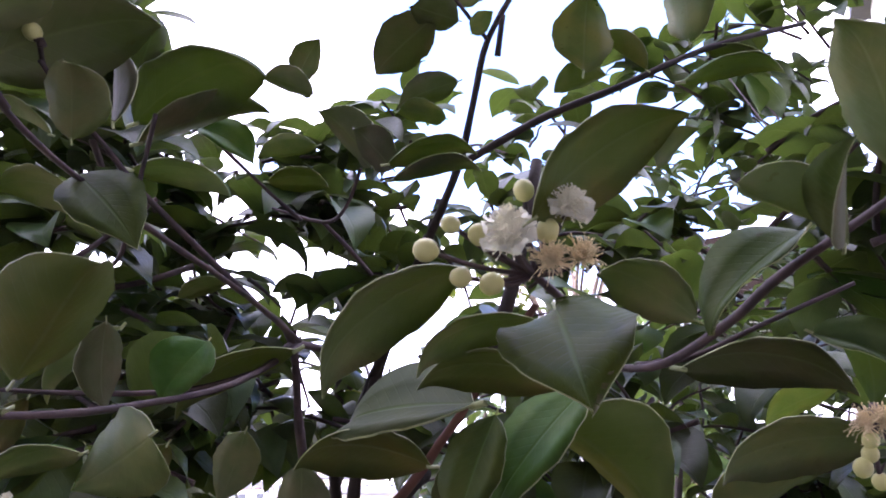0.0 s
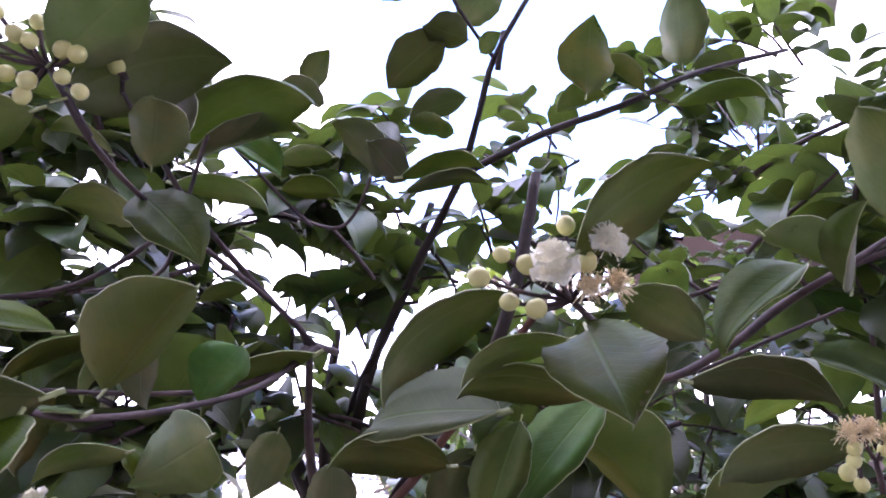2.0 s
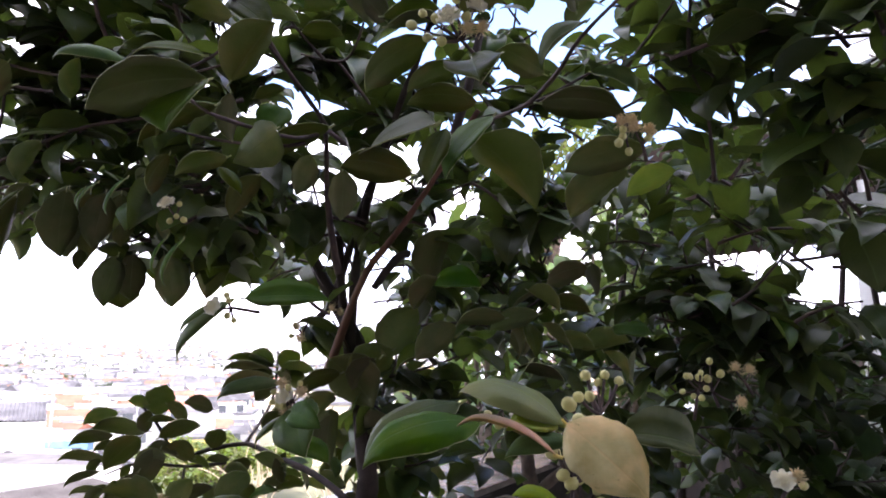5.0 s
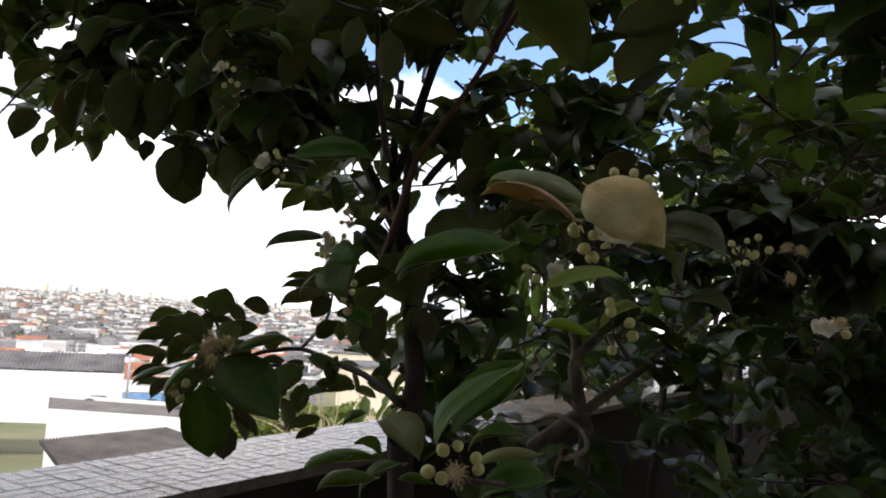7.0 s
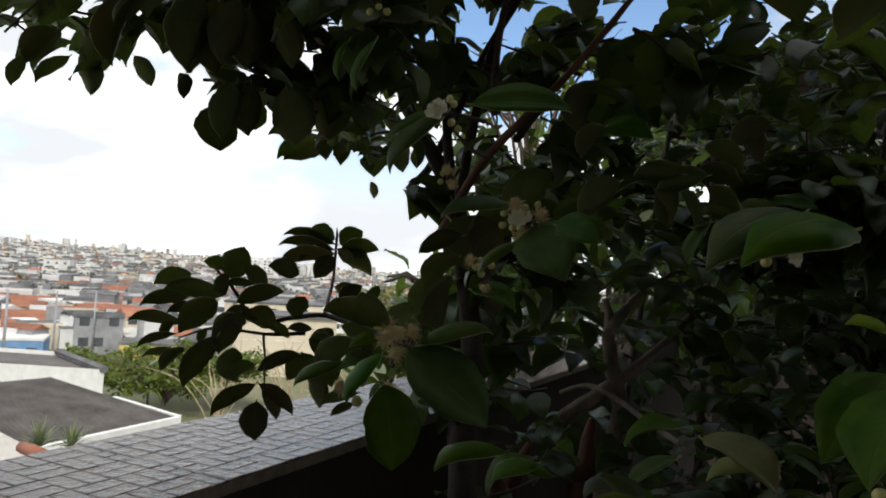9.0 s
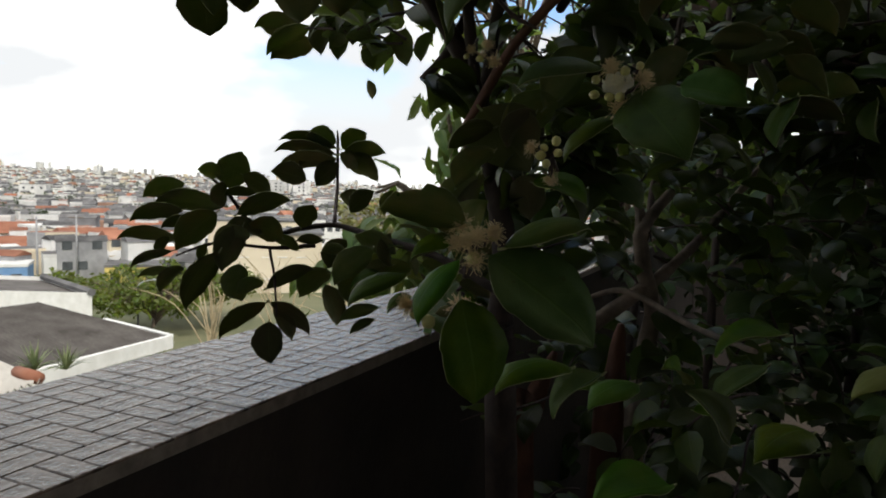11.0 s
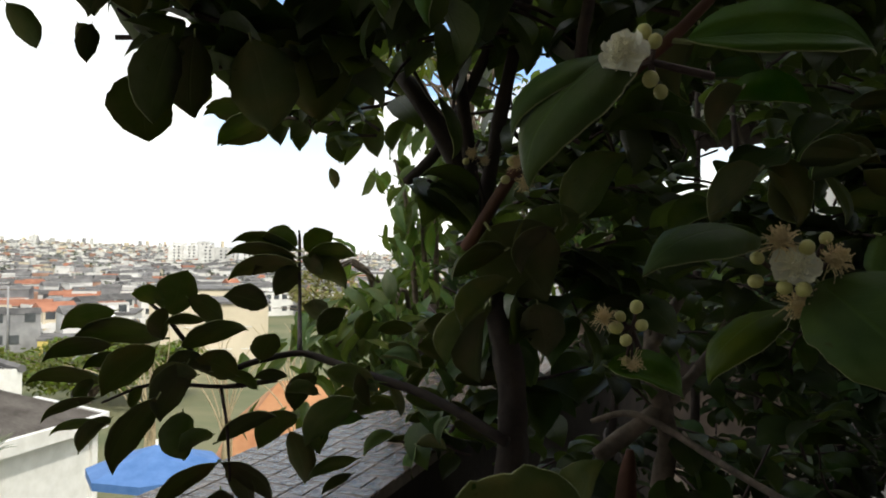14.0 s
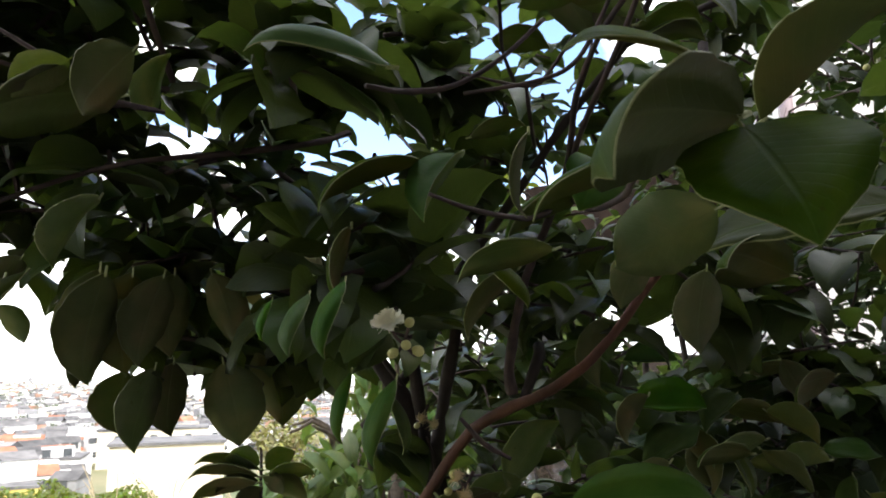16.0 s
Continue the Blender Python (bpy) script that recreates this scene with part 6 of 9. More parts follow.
limb("branch", [(-0.0538, 0.3510, 1.6462), (-0.0629, 0.3126, 1.6446), (-0.0686, 0.3034, 1.6357), (-0.0807, 0.2933, 1.6278), (-0.0962, 0.2738, 1.6213), (-0.1208, 0.2541, 1.6191), (-0.1403, 0.2351, 1.6187)], [0.0023, 0.0022, 0.0019, 0.0016, 0.0014, 0.0012, 0.0009], TWIG, TREE)
limb("branch", [(-0.0806, 0.1926, 1.6960), (-0.0854, 0.2001, 1.6858), (-0.0922, 0.2095, 1.6674), (-0.0975, 0.2164, 1.6581), (-0.1083, 0.2218, 1.6540), (-0.1295, 0.2311, 1.6521)], [0.0008, 0.0009, 0.0010, 0.0010, 0.0009, 0.0008], TWIG, TREE)
limb("branch", [(0.0988, 0.1404, 1.6570), (0.0880, 0.1516, 1.6483), (0.0808, 0.1663, 1.6419), (0.0755, 0.1800, 1.6348), (0.0650, 0.1992, 1.6268), (0.0548, 0.2230, 1.6278), (0.0450, 0.2564, 1.6344)], [0.0010, 0.0012, 0.0015, 0.0016, 0.0017, 0.0016, 0.0014], TWIG, TREE)
limb("branch", [(0.1115, 0.1856, 1.6469), (0.0908, 0.1914, 1.6374), (0.0715, 0.1991, 1.6283), (0.0598, 0.2104, 1.6276)], [0.0007, 0.0009, 0.0010, 0.0011], TWIG, TREE)
limb("branch", [(-0.0994, 0.1369, 1.6866), (-0.0966, 0.1514, 1.6773), (-0.0921, 0.1737, 1.6708), (-0.0823, 0.2158, 1.6638), (-0.0717, 0.2679, 1.6571), (-0.0605, 0.3154, 1.6460)], [0.0009, 0.0010, 0.0011, 0.0013, 0.0015, 0.0018], TWIG, TREE)
limb("branch", [(-0.2871, 0.3409, 1.8880), (-0.2750, 0.3526, 1.8462), (-0.2627, 0.3665, 1.7968), (-0.2573, 0.3780, 1.7547), (-0.2457, 0.4070, 1.7226)], [0.0012, 0.0017, 0.0020, 0.0022, 0.0023], TWIG, TREE)
limb("branch", [(-0.2160, 0.3114, 1.8630), (-0.2060, 0.3232, 1.8276), (-0.1996, 0.3447, 1.7895), (-0.1883, 0.3657, 1.7502), (-0.1803, 0.3958, 1.7053)], [0.0016, 0.0020, 0.0023, 0.0025, 0.0027], TWIG, TREE)
limb("branch", [(0.2118, 0.3763, 1.8461), (0.1408, 0.3459, 1.8104), (0.0913, 0.3347, 1.7816), (0.0526, 0.3509, 1.7709), (0.0089, 0.3763, 1.7538)], [0.0014, 0.0017, 0.0020, 0.0022, 0.0023], BARK_DARK, TREE)
limb("branch", [(-0.1496, 0.4169, 1.7031), (-0.1724, 0.3999, 1.6893), (-0.2192, 0.3980, 1.6802), (-0.2780, 0.3967, 1.6682), (-0.3523, 0.4011, 1.6340), (-0.4065, 0.4105, 1.5867)], [0.0027, 0.0023, 0.0020, 0.0017, 0.0014, 0.0011], TWIG, TREE)
limb("branch", [(-0.3914, 0.3457, 1.7257), (-0.3446, 0.3613, 1.7164), (-0.2961, 0.3860, 1.7113), (-0.2476, 0.4078, 1.7186)], [0.0011, 0.0014, 0.0016, 0.0017], TWIG, TREE)
limb("branch", [(0.0350, 0.3878, 1.8572), (0.0321, 0.3937, 1.8328)], [0.0019, 0.0020], BARK_DARK, TREE)
limb("branch", [(-0.0405, 0.3381, 1.7365), (-0.0497, 0.3539, 1.7207), (-0.0613, 0.3567, 1.7136), (-0.0932, 0.3749, 1.7270)], [0.0012, 0.0013, 0.0014, 0.0009], TWIG, TREE)
limb("branch", [(-0.0613, 0.3567, 1.7136), (-0.0516, 0.3791, 1.7065), (-0.0404, 0.4026, 1.6963)], [0.0014, 0.0016, 0.0017], TWIG, TREE)
limb("branch", [(-0.1006, 0.2828, 1.7317), (-0.0921, 0.3039, 1.7259), (-0.0826, 0.3306, 1.7198), (-0.0709, 0.3481, 1.7119)], [0.0010, 0.0012, 0.0012, 0.0013], TWIG, TREE)
limb("branch", [(-0.2760, 0.2523, 1.6719), (-0.2629, 0.2505, 1.6638), (-0.2446, 0.2477, 1.6498), (-0.2260, 0.2632, 1.6509)], [0.0008, 0.0011, 0.0012, 0.0013], TWIG, TREE)
limb("branch", [(-0.1627, 0.2194, 1.6471), (-0.1497, 0.2261, 1.6491), (-0.1323, 0.2315, 1.6548), (-0.1138, 0.2352, 1.6685), (-0.0976, 0.2388, 1.6857)], [0.0010, 0.0012, 0.0012, 0.0012, 0.0011], TWIG, TREE)
limb("branch", [(-0.1059, 0.1561, 1.6112), (-0.1004, 0.1765, 1.6095), (-0.0884, 0.2072, 1.6125), (-0.0723, 0.2637, 1.6237), (-0.0603, 0.3156, 1.6449)], [0.0010, 0.0012, 0.0014, 0.0016, 0.002], TWIG, TREE)


# ---------------------------------------------------------------- flowers
def ball(r, rings=6, sides=9, squash=1.0):
    s = Soup()
    vs = [(0, 0, r * squash)]
    for i in range(1, rings):
        b = math.pi * i / rings
        for a in range(sides):
            w = 2 * math.pi * a / sides
            vs.append((r * math.sin(b) * math.cos(w), r * math.sin(b) * math.sin(w), r * squash * math.cos(b)))
    vs.append((0, 0, -r * squash * 1.12))
    fs = [(0, 1 + a, 1 + (a + 1) % sides) for a in range(sides)]
    for i in range(rings - 2):
        for a in range(sides):
            q = 1 + i * sides
            fs.append((q + a, q + sides + a, q + sides + (a + 1) % sides, q + (a + 1) % sides))
    q, e = 1 + (rings - 2) * sides, len(vs) - 1
    fs += [(q + (a + 1) % sides, q + a, e) for a in range(sides)]
    s.add(vs, fs)
    return s


BUD_ME = ball(1.0, 7, 10, 1.08).mesh("bud", [BUD], True)


def bloom_mesh(mat, seed, petals=True, count=90, reach=1.0):
    """An open flower of unit radius: spoon petals and a brush of stamens, facing +z."""
    r = random.Random(seed)
    s = Soup()
    if petals:
        for k in range(5):
            w0 = k * 2 * math.pi / 5 + r.uniform(-0.2, 0.2)
            e = Vector((math.cos(w0), math.sin(w0), 0))
            n = Vector((-e.y, e.x, 0))
            vs = []
            for i, (u, h) in enumerate(((0.06, 0.12), (0.22, 0.34), (0.46, 0.52), (0.70, 0.56), (0.90, 0.44), (1.02, 0.20))):
                z = 0.42 * u - 0.30 * u * u + r.uniform(-0.04, 0.04)
                vs += [e * u + n * h * v + Vector((0, 0, z + 0.22 * v * v * (0.3 + u) + r.uniform(-0.025, 0.025))) for v in (1, 0.5, 0, -0.5, -1)]
            s.add(vs, [(i * 5 + j, i * 5 + 5 + j, i * 5 + 6 + j, i * 5 + 1 + j) for i in range(5) for j in range(4)], 1)
    for _ in range(count):
        w0, b = r.uniform(0, 2 * math.pi), abs(r.gauss(0, 0.75))
        b = min(b, 1.75)
        d = Vector((math.sin(b) * math.cos(w0), math.sin(b) * math.sin(w0), math.cos(b)))
        ln = r.uniform(0.45, 1.02) * reach
        mid = d * ln * 0.55 + Vector((r.uniform(-0.1, 0.1), r.uniform(-0.1, 0.1), 0.1))
        end = d * ln + Vector((r.uniform(-0.12, 0.12), r.uniform(-0.12, 0.12), 0))
        tube([Vector((0, 0, 0)), mid, end], [0.024, 0.021, 0.016], 3, s)
        vs = [end + Vector(o) * 0.045 for o in ((1, 0, 0), (0, 1, 0), (-1, 0, 0), (0, -1, 0), (0, 0, 1), (0, 0, -1))]
        s.add(vs, [(0, 1, 4), (1, 2, 4), (2, 3, 4), (3, 0, 4), (1, 0, 5), (2, 1, 5), (3, 2, 5), (0, 3, 5)])
    return s.mesh("bloom", [mat, PETAL], True)


FRESH = [bloom_mesh(STAMEN, 3, True, 380, 0.86), bloom_mesh(STAMEN, 4, True, 350, 0.9)]
OLD = [bloom_mesh(STAMEN_OLD, 5, False, 240), bloom_mesh(STAMEN_OLD, 6, False, 210)]


def flower_cluster(stem, foot, buds=(), blooms=(), old=(), face=(0, -0.6, 0.5), r=0.0024, label=""):
    """Stalks from a foot to every bud and bloom. stem: the far end of its twig."""
    foot = Vector(foot)
    s = Soup()
    tube([Vector(stem), foot], [0.0011, 0.0009], 6, s)
    for p in itertools.chain(buds, blooms, old):
        p = Vector(p)
        tube([foot, (foot + p) / 2 + Vector((0, 0, -0.001)), p], [0.0007, 0.0006, 0.0006], 5, s)
    cl = part("flower_stalk", s.mesh("flower_stalk", [TWIG], True), TREE, label or "cluster of round cream buds and fluffy flowers")
    rr = random.Random(len(buds) * 7 + len(blooms))
    for p in buds:
        q = (Vector(p) - foot).to_track_quat("Z", "Y")
        part("bud", BUD_ME, cl, "", Matrix.LocRotScale(p, q, Vector((1, 1, 1)) * r * rr.uniform(0.85, 1.1)))
    for group, kinds in ((blooms, FRESH), (old, OLD)):
        for p in group:
            d = (Vector(p) - foot).normalized() * 0.6 + Vector(face) + Vector((rr.uniform(-0.3, 0.3), 0, rr.uniform(-0.3, 0.3)))
            q = d.to_track_quat("Z", "Y")
            part("bloom", kinds[rr.randrange(2)], cl, "", Matrix.LocRotScale(p, q, Vector((1, 1, 1)) * 0.0058))
    return cl


flower_cluster((0.0344, 0.1678, 1.6364), (0.0249, 0.1567, 1.6412),
    [(0.0010, 0.1489, 1.6445), (0.0062, 0.1472, 1.6498), (0.0124, 0.1483, 1.6479), (0.0218, 0.1477, 1.6578), (0.0267, 0.1478, 1.6489), (0.0085, 0.1499, 1.6390), (0.0151, 0.1509, 1.6378)],
    [(0.0186, 0.1441, 1.6450), (0.0183, 0.1460, 1.6485), (0.0308, 0.1469, 1.6534)], [(0.0270, 0.1495, 1.6422), (0.0338, 0.1514, 1.6433)])
flower_cluster((-0.0962, 0.1515, 1.6773), (-0.1004, 0.1363, 1.6883),
    [(-0.1087, 0.1272, 1.6963), (-0.1018, 0.1315, 1.6966), (-0.1039, 0.1276, 1.6911), (-0.1003, 0.1275, 1.6895), (-0.1120, 0.1311, 1.6891), (-0.0960, 0.1331, 1.6907), (-0.0925, 0.1328, 1.6896), (-0.1078, 0.1331, 1.6842),
     (-0.1022, 0.1323, 1.6823), (-0.0948, 0.1325, 1.6837), (-0.1037, 0.1340, 1.6794), (-0.0922, 0.1361, 1.6819), (-0.1170, 0.1341, 1.6955)], r=0.00205, label="dense cluster of round cream buds")
flower_cluster((-0.1253, 0.2304, 1.3934), (-0.1246, 0.2259, 1.4038), [(-0.1168, 0.2207, 1.4095), (-0.1248, 0.2149, 1.4020)], [], [(-0.1282, 0.2215, 1.4119), (-0.1245, 0.2151, 1.4088), (-0.1182, 0.2200, 1.4096), (-0.1272, 0.2174, 1.4065), (-0.1240, 0.2168, 1.4003), (-0.1295, 0.2226, 1.4057)], label="fluffy tan flower cluster with spent stamens")
flower_cluster((-0.0591, 0.2480, 1.4562), (-0.0652, 0.2395, 1.4638), [(-0.0604, 0.2362, 1.4739), (-0.0666, 0.2348, 1.4715), (-0.0759, 0.2405, 1.4688), (-0.0763, 0.2404, 1.4631), (-0.0720, 0.2354, 1.4619), (-0.0689, 0.2328, 1.4616)],
    [(-0.0683, 0.2370, 1.4660)], [(-0.0702, 0.2396, 1.4715), (-0.0600, 0.2358, 1.4678), (-0.0673, 0.2386, 1.4584)], r=0.00185)
flower_cluster((-0.0864, 0.2435, 1.5135), (-0.1029, 0.2435, 1.5161), [(-0.1054, 0.2423, 1.5230), (-0.1036, 0.2402, 1.5202), (-0.1042, 0.2410, 1.5113), (-0.1007, 0.2426, 1.5088)], [(-0.1113, 0.2399, 1.5161)], r=0.0019)
flower_cluster((-0.1390, 0.2677, 1.5693), (-0.1444, 0.2623, 1.5729), [(-0.1480, 0.2623, 1.5697), (-0.1437, 0.2612, 1.5724), (-0.1394, 0.2616, 1.5704), (-0.1424, 0.2613, 1.5801)], [(-0.1496, 0.2617, 1.5797)], r=0.0019)
flower_cluster((0.0728, 0.0846, 1.4557), (0.0704, 0.0823, 1.4709), [(0.0673, 0.0902, 1.4840), (0.0720, 0.0908, 1.4815), (0.0743, 0.0904, 1.4842), (0.0795, 0.0909, 1.4821), (0.0617, 0.0763, 1.4772), (0.0678, 0.0864, 1.4768)], r=0.0019, label="loose cluster of round cream buds")
flower_cluster((0.0604, 0.0674, 1.4397), (0.0569, 0.0657, 1.4500), [(0.0512, 0.0682, 1.4649), (0.0566, 0.0646, 1.4579), (0.0551, 0.0571, 1.4439), (0.0616, 0.0699, 1.4549)], r=0.0019, label="loose cluster of round cream buds")
flower_cluster((0.1639, 0.2458, 1.4544), (0.1678, 0.2482, 1.4715), [(0.1613, 0.2483, 1.4793), (0.1707, 0.2506, 1.4813), (0.1579, 0.2461, 1.4704), (0.1645, 0.2470, 1.4678), (0.1655, 0.2372, 1.4674), (0.1731, 0.2492, 1.4721)], r=0.0019, label="loose cluster of round cream buds")
flower_cluster((-0.1588, 0.3221, 1.6041), (-0.1600, 0.3235, 1.5940), [(-0.1651, 0.3248, 1.5837), (-0.1563, 0.3250, 1.5833)], [], [(-0.1698, 0.3237, 1.5915), (-0.1613, 0.3246, 1.5859), (-0.1570, 0.3238, 1.5921)])
flower_cluster((0.1274, 0.2016, 1.5945), (0.1250, 0.2001, 1.6040), [(0.1281, 0.1998, 1.6071)], [], [(0.1207, 0.1984, 1.6106), (0.1274, 0.1992, 1.6097)])
flower_cluster((0.1780, 0.1794, 1.4211), (0.1830, 0.1793, 1.4294), [(0.1910, 0.1800, 1.4300)], [(0.1803, 0.1789, 1.4319)], [(0.1869, 0.1795, 1.4329)])
flower_cluster((0.2234, 0.2997, 1.4659), (0.2179, 0.2995, 1.4747), [], [], [(0.2126, 0.2997, 1.4818), (0.2213, 0.2993, 1.4803)])
flower_cluster((-0.0685, 0.3201, 1.4355), (-0.0713, 0.3205, 1.4433), [(-0.0692, 0.3214, 1.4506), (-0.0752, 0.3217, 1.4472), (-0.0694, 0.3166, 1.4445), (-0.0750, 0.3172, 1.4392), (-0.0769, 0.3215, 1.4432), (-0.0735, 0.3212, 1.4306)], [], [(-0.0803, 0.3228, 1.4457), (-0.0710, 0.3207, 1.4315)])
flower_cluster((-0.1422, 0.2256, 1.3887), (-0.1423, 0.2205, 1.3850), [(-0.1443, 0.2176, 1.3821), (-0.1400, 0.2149, 1.3796), (-0.1385, 0.2172, 1.3879)], [], [(-0.1459, 0.2199, 1.3845)])
flower_cluster((0.1153, 0.1914, 1.6162), (0.1120, 0.1879, 1.6103), [(0.1108, 0.1866, 1.6074), (0.1108, 0.1876, 1.6040), (0.1089, 0.1881, 1.6007), (0.1152, 0.1923, 1.5973)], [], [(0.1112, 0.1876, 1.6106), (0.1145, 0.1891, 1.6114)])
flower_cluster((0.0734, 0.0840, 1.4572), (0.0686, 0.0832, 1.4633), [(0.0596, 0.0822, 1.4743), (0.0530, 0.0831, 1.4627)], [(0.0648, 0.0784, 1.4617)], [(0.0650, 0.0830, 1.4654)])
flower_cluster((0.0548, 0.2268, 1.4493), (0.0529, 0.2262, 1.4562), [(0.0496, 0.2264, 1.4532), (0.0435, 0.2258, 1.4590)], [(0.0587, 0.2212, 1.4565)], [])
flower_cluster((-0.1247, 0.2400, 1.3862), (-0.1271, 0.2404, 1.3814), [], [], [(-0.1270, 0.2357, 1.3813), (-0.1228, 0.2359, 1.3790)])
flower_cluster((-0.1552, 0.3667, 1.6248), (-0.1625, 0.3670, 1.6182), [(-0.1634, 0.3678, 1.6073), (-0.1572, 0.3680, 1.6054)], [(-0.1705, 0.3670, 1.6163)], [])
flower_cluster((0.1994, 0.3910, 1.7834), (0.2021, 0.3948, 1.7725), [(0.1983, 0.3963, 1.7654)], [(0.2068, 0.3972, 1.7675), (0.2045, 0.4769, 1.8688)], [])
flower_cluster((-0.0785, 0.5391, 1.5436), (-0.0821, 0.5383, 1.5363), [(-0.0875, 0.5377, 1.5291)], [], [(-0.0829, 0.5379, 1.5340), (-0.0772, 0.5367, 1.5304)])
flower_cluster((-0.0841, 0.3971, 1.5133), (-0.0880, 0.3975, 1.5063), [(-0.0973, 0.4001, 1.5032), (-0.0942, 0.4000, 1.5116)], [], [(-0.0921, 0.3990, 1.5089), (-0.0893, 0.3975, 1.5021)])
flower_cluster((-0.0869, 0.1459, 1.6903), (-0.0875, 0.1454, 1.6919), [(-0.0891, 0.1449, 1.6934), (-0.0913, 0.1558, 1.6895)], [], [], label="round cream buds")
flower_cluster((0.0786, 0.0859, 1.4545), (0.0676, 0.0704, 1.4553), [(0.0591, 0.0635, 1.4705), (0.0566, 0.0653, 1.4507), (0.0539, 0.0648, 1.4534), (0.0514, 0.0688, 1.4598)], [(0.0652, 0.0606, 1.4587), (0.0636, 0.0648, 1.4608)])
flower_cluster((0.0328, 0.1070, 1.3687), (0.0190, 0.0954, 1.3721), [(0.0100, 0.0884, 1.3833), (0.0151, 0.0891, 1.3849), (0.0216, 0.0905, 1.3808), (0.0226, 0.0910, 1.3769), (0.0051, 0.0883, 1.3757), (0.0099, 0.0893, 1.3735)], [], [(0.0151, 0.0900, 1.3748)], label="loose cluster of round cream buds")
flower_cluster((0.1913, 0.2768, 1.4594), (0.1879, 0.2774, 1.4690), [(0.1731, 0.2762, 1.4781), (0.1799, 0.2774, 1.4775), (0.1854, 0.2783, 1.4768), (0.1943, 0.2800, 1.4798), (0.1880, 0.2807, 1.4876)], [], [(0.2038, 0.2787, 1.4623)], label="loose cluster of round cream buds")
flower_cluster((0.0879, 0.1646, 1.4155), (0.0813, 0.1631, 1.4244), [(0.0785, 0.1612, 1.4396), (0.0793, 0.1617, 1.4357), (0.0880, 0.1631, 1.4309), (0.0896, 0.1639, 1.4251), (0.0806, 0.1636, 1.4183)], [], [], label="round cream buds")

# ---------------------------------------------------------------- the tree's leaves
leaf(0.0230, 0.1435, 1.6501, 0.0555, 0.1379, 1.6715, -0.28, 0.73, 0.62, 0.50, 2)
leaf(0.0092, 0.1597, 1.6433, -0.0205, 0.1569, 1.6137, -0.65, 0.47, 0.60, 0.55, 2)
leaf(0.0304, 0.1644, 1.6356, 0.0321, 0.1333, 1.6107, -0.23, -0.62, 0.76, 0.72, 4)
leaf(0.0263, 0.1667, 1.6329, -0.0013, 0.1703, 1.6194, -0.36, 0.39, 0.85, 0.55, 2)
leaf(0.0346, 0.1818, 1.6189, -0.0018, 0.1827, 1.6174, -0.02, 0.48, 0.87, 0.55, 2)
leaf(0.0128, 0.2070, 1.6154, -0.0303, 0.2616, 1.6045, -0.62, -0.35, 0.70, 0.50, 0)
leaf(0.0191, 0.2054, 1.6124, 0.0097, 0.2028, 1.5808, -0.50, -0.84, 0.22, 0.56, 0)
leaf(0.0446, 0.2067, 1.6204, 0.0191, 0.2055, 1.5840, -0.63, -0.63, 0.46, 0.56, 0)
leaf(0.0347, 0.2198, 1.6130, 0.0741, 0.2484, 1.5774, 0.30, 0.56, 0.77, 0.62, 1)
leaf(0.0001, 0.2472, 1.5972, -0.0408, 0.2275, 1.5958, -0.30, 0.58, 0.76, 0.55, 2)
leaf(0.0700, 0.1860, 1.6366, 0.0440, 0.1837, 1.6478, 0.27, 0.59, 0.76, 0.66, 2)
leaf(0.0864, 0.1587, 1.6531, 0.0655, 0.1646, 1.6296, -0.70, -0.52, 0.50, 0.55, 1)
leaf(0.0553, 0.1186, 1.6490, 0.0742, 0.1207, 1.6389, 0.42, 0.31, 0.85, 0.55, 3)
leaf(0.0728, 0.1199, 1.6383, 0.0696, 0.1062, 1.6527, -0.98, 0.02, -0.20, 0.45, 3)
leaf(0.0767, 0.1073, 1.6466, 0.0606, 0.0929, 1.6646, 0.68, 0.13, 0.72, 0.60, 0)
leaf(0.0694, 0.1993, 1.6257, 0.1173, 0.2002, 1.6189, 0.11, 0.52, 0.84, 0.48, 2)
leaf(0.0911, 0.1696, 1.6314, 0.1145, 0.1718, 1.6207, 0.26, -0.88, 0.39, 0.50, 1)
leaf(0.1331, 0.2202, 1.6078, 0.0871, 0.2242, 1.5939, -0.12, 0.78, 0.61, 0.50, 2)
leaf(0.1278, 0.2400, 1.6017, 0.0944, 0.2478, 1.5712, -0.26, 0.83, 0.49, 0.56, 1)
leaf(-0.0906, 0.2014, 1.6974, -0.0462, 0.1820, 1.7028, -0.05, 0.15, 0.99, 0.62, 2)
leaf(-0.0894, 0.2028, 1.6915, -0.0533, 0.2150, 1.7074, -0.39, -0.05, 0.92, 0.55, 0)
leaf(-0.0822, 0.1729, 1.6840, -0.0893, 0.1772, 1.7095, 0.59, 0.81, 0.02, 0.45, 0)
leaf(-0.0793, 0.1501, 1.6695, -0.0759, 0.1368, 1.6818, 0.02, 0.68, 0.73, 0.80, 1)
leaf(-0.1050, 0.1835, 1.6854, -0.1242, 0.1825, 1.6907, 0.26, 0.14, 0.96, 0.55, 1)
leaf(-0.0946, 0.1867, 1.6668, -0.1206, 0.1864, 1.6697, 0.09, 0.46, 0.88, 0.66, 2)
leaf(-0.0998, 0.2218, 1.6900, -0.0661, 0.2237, 1.6802, 0.25, 0.34, 0.91, 0.45, 2)
leaf(-0.1070, 0.2336, 1.6411, -0.1058, 0.2403, 1.6133, -0.86, 0.51, 0.09, 0.60, 0)
leaf(-0.0765, 0.2445, 1.6366, -0.0876, 0.2392, 1.6161, -0.05, -0.96, 0.27, 0.90, 1)
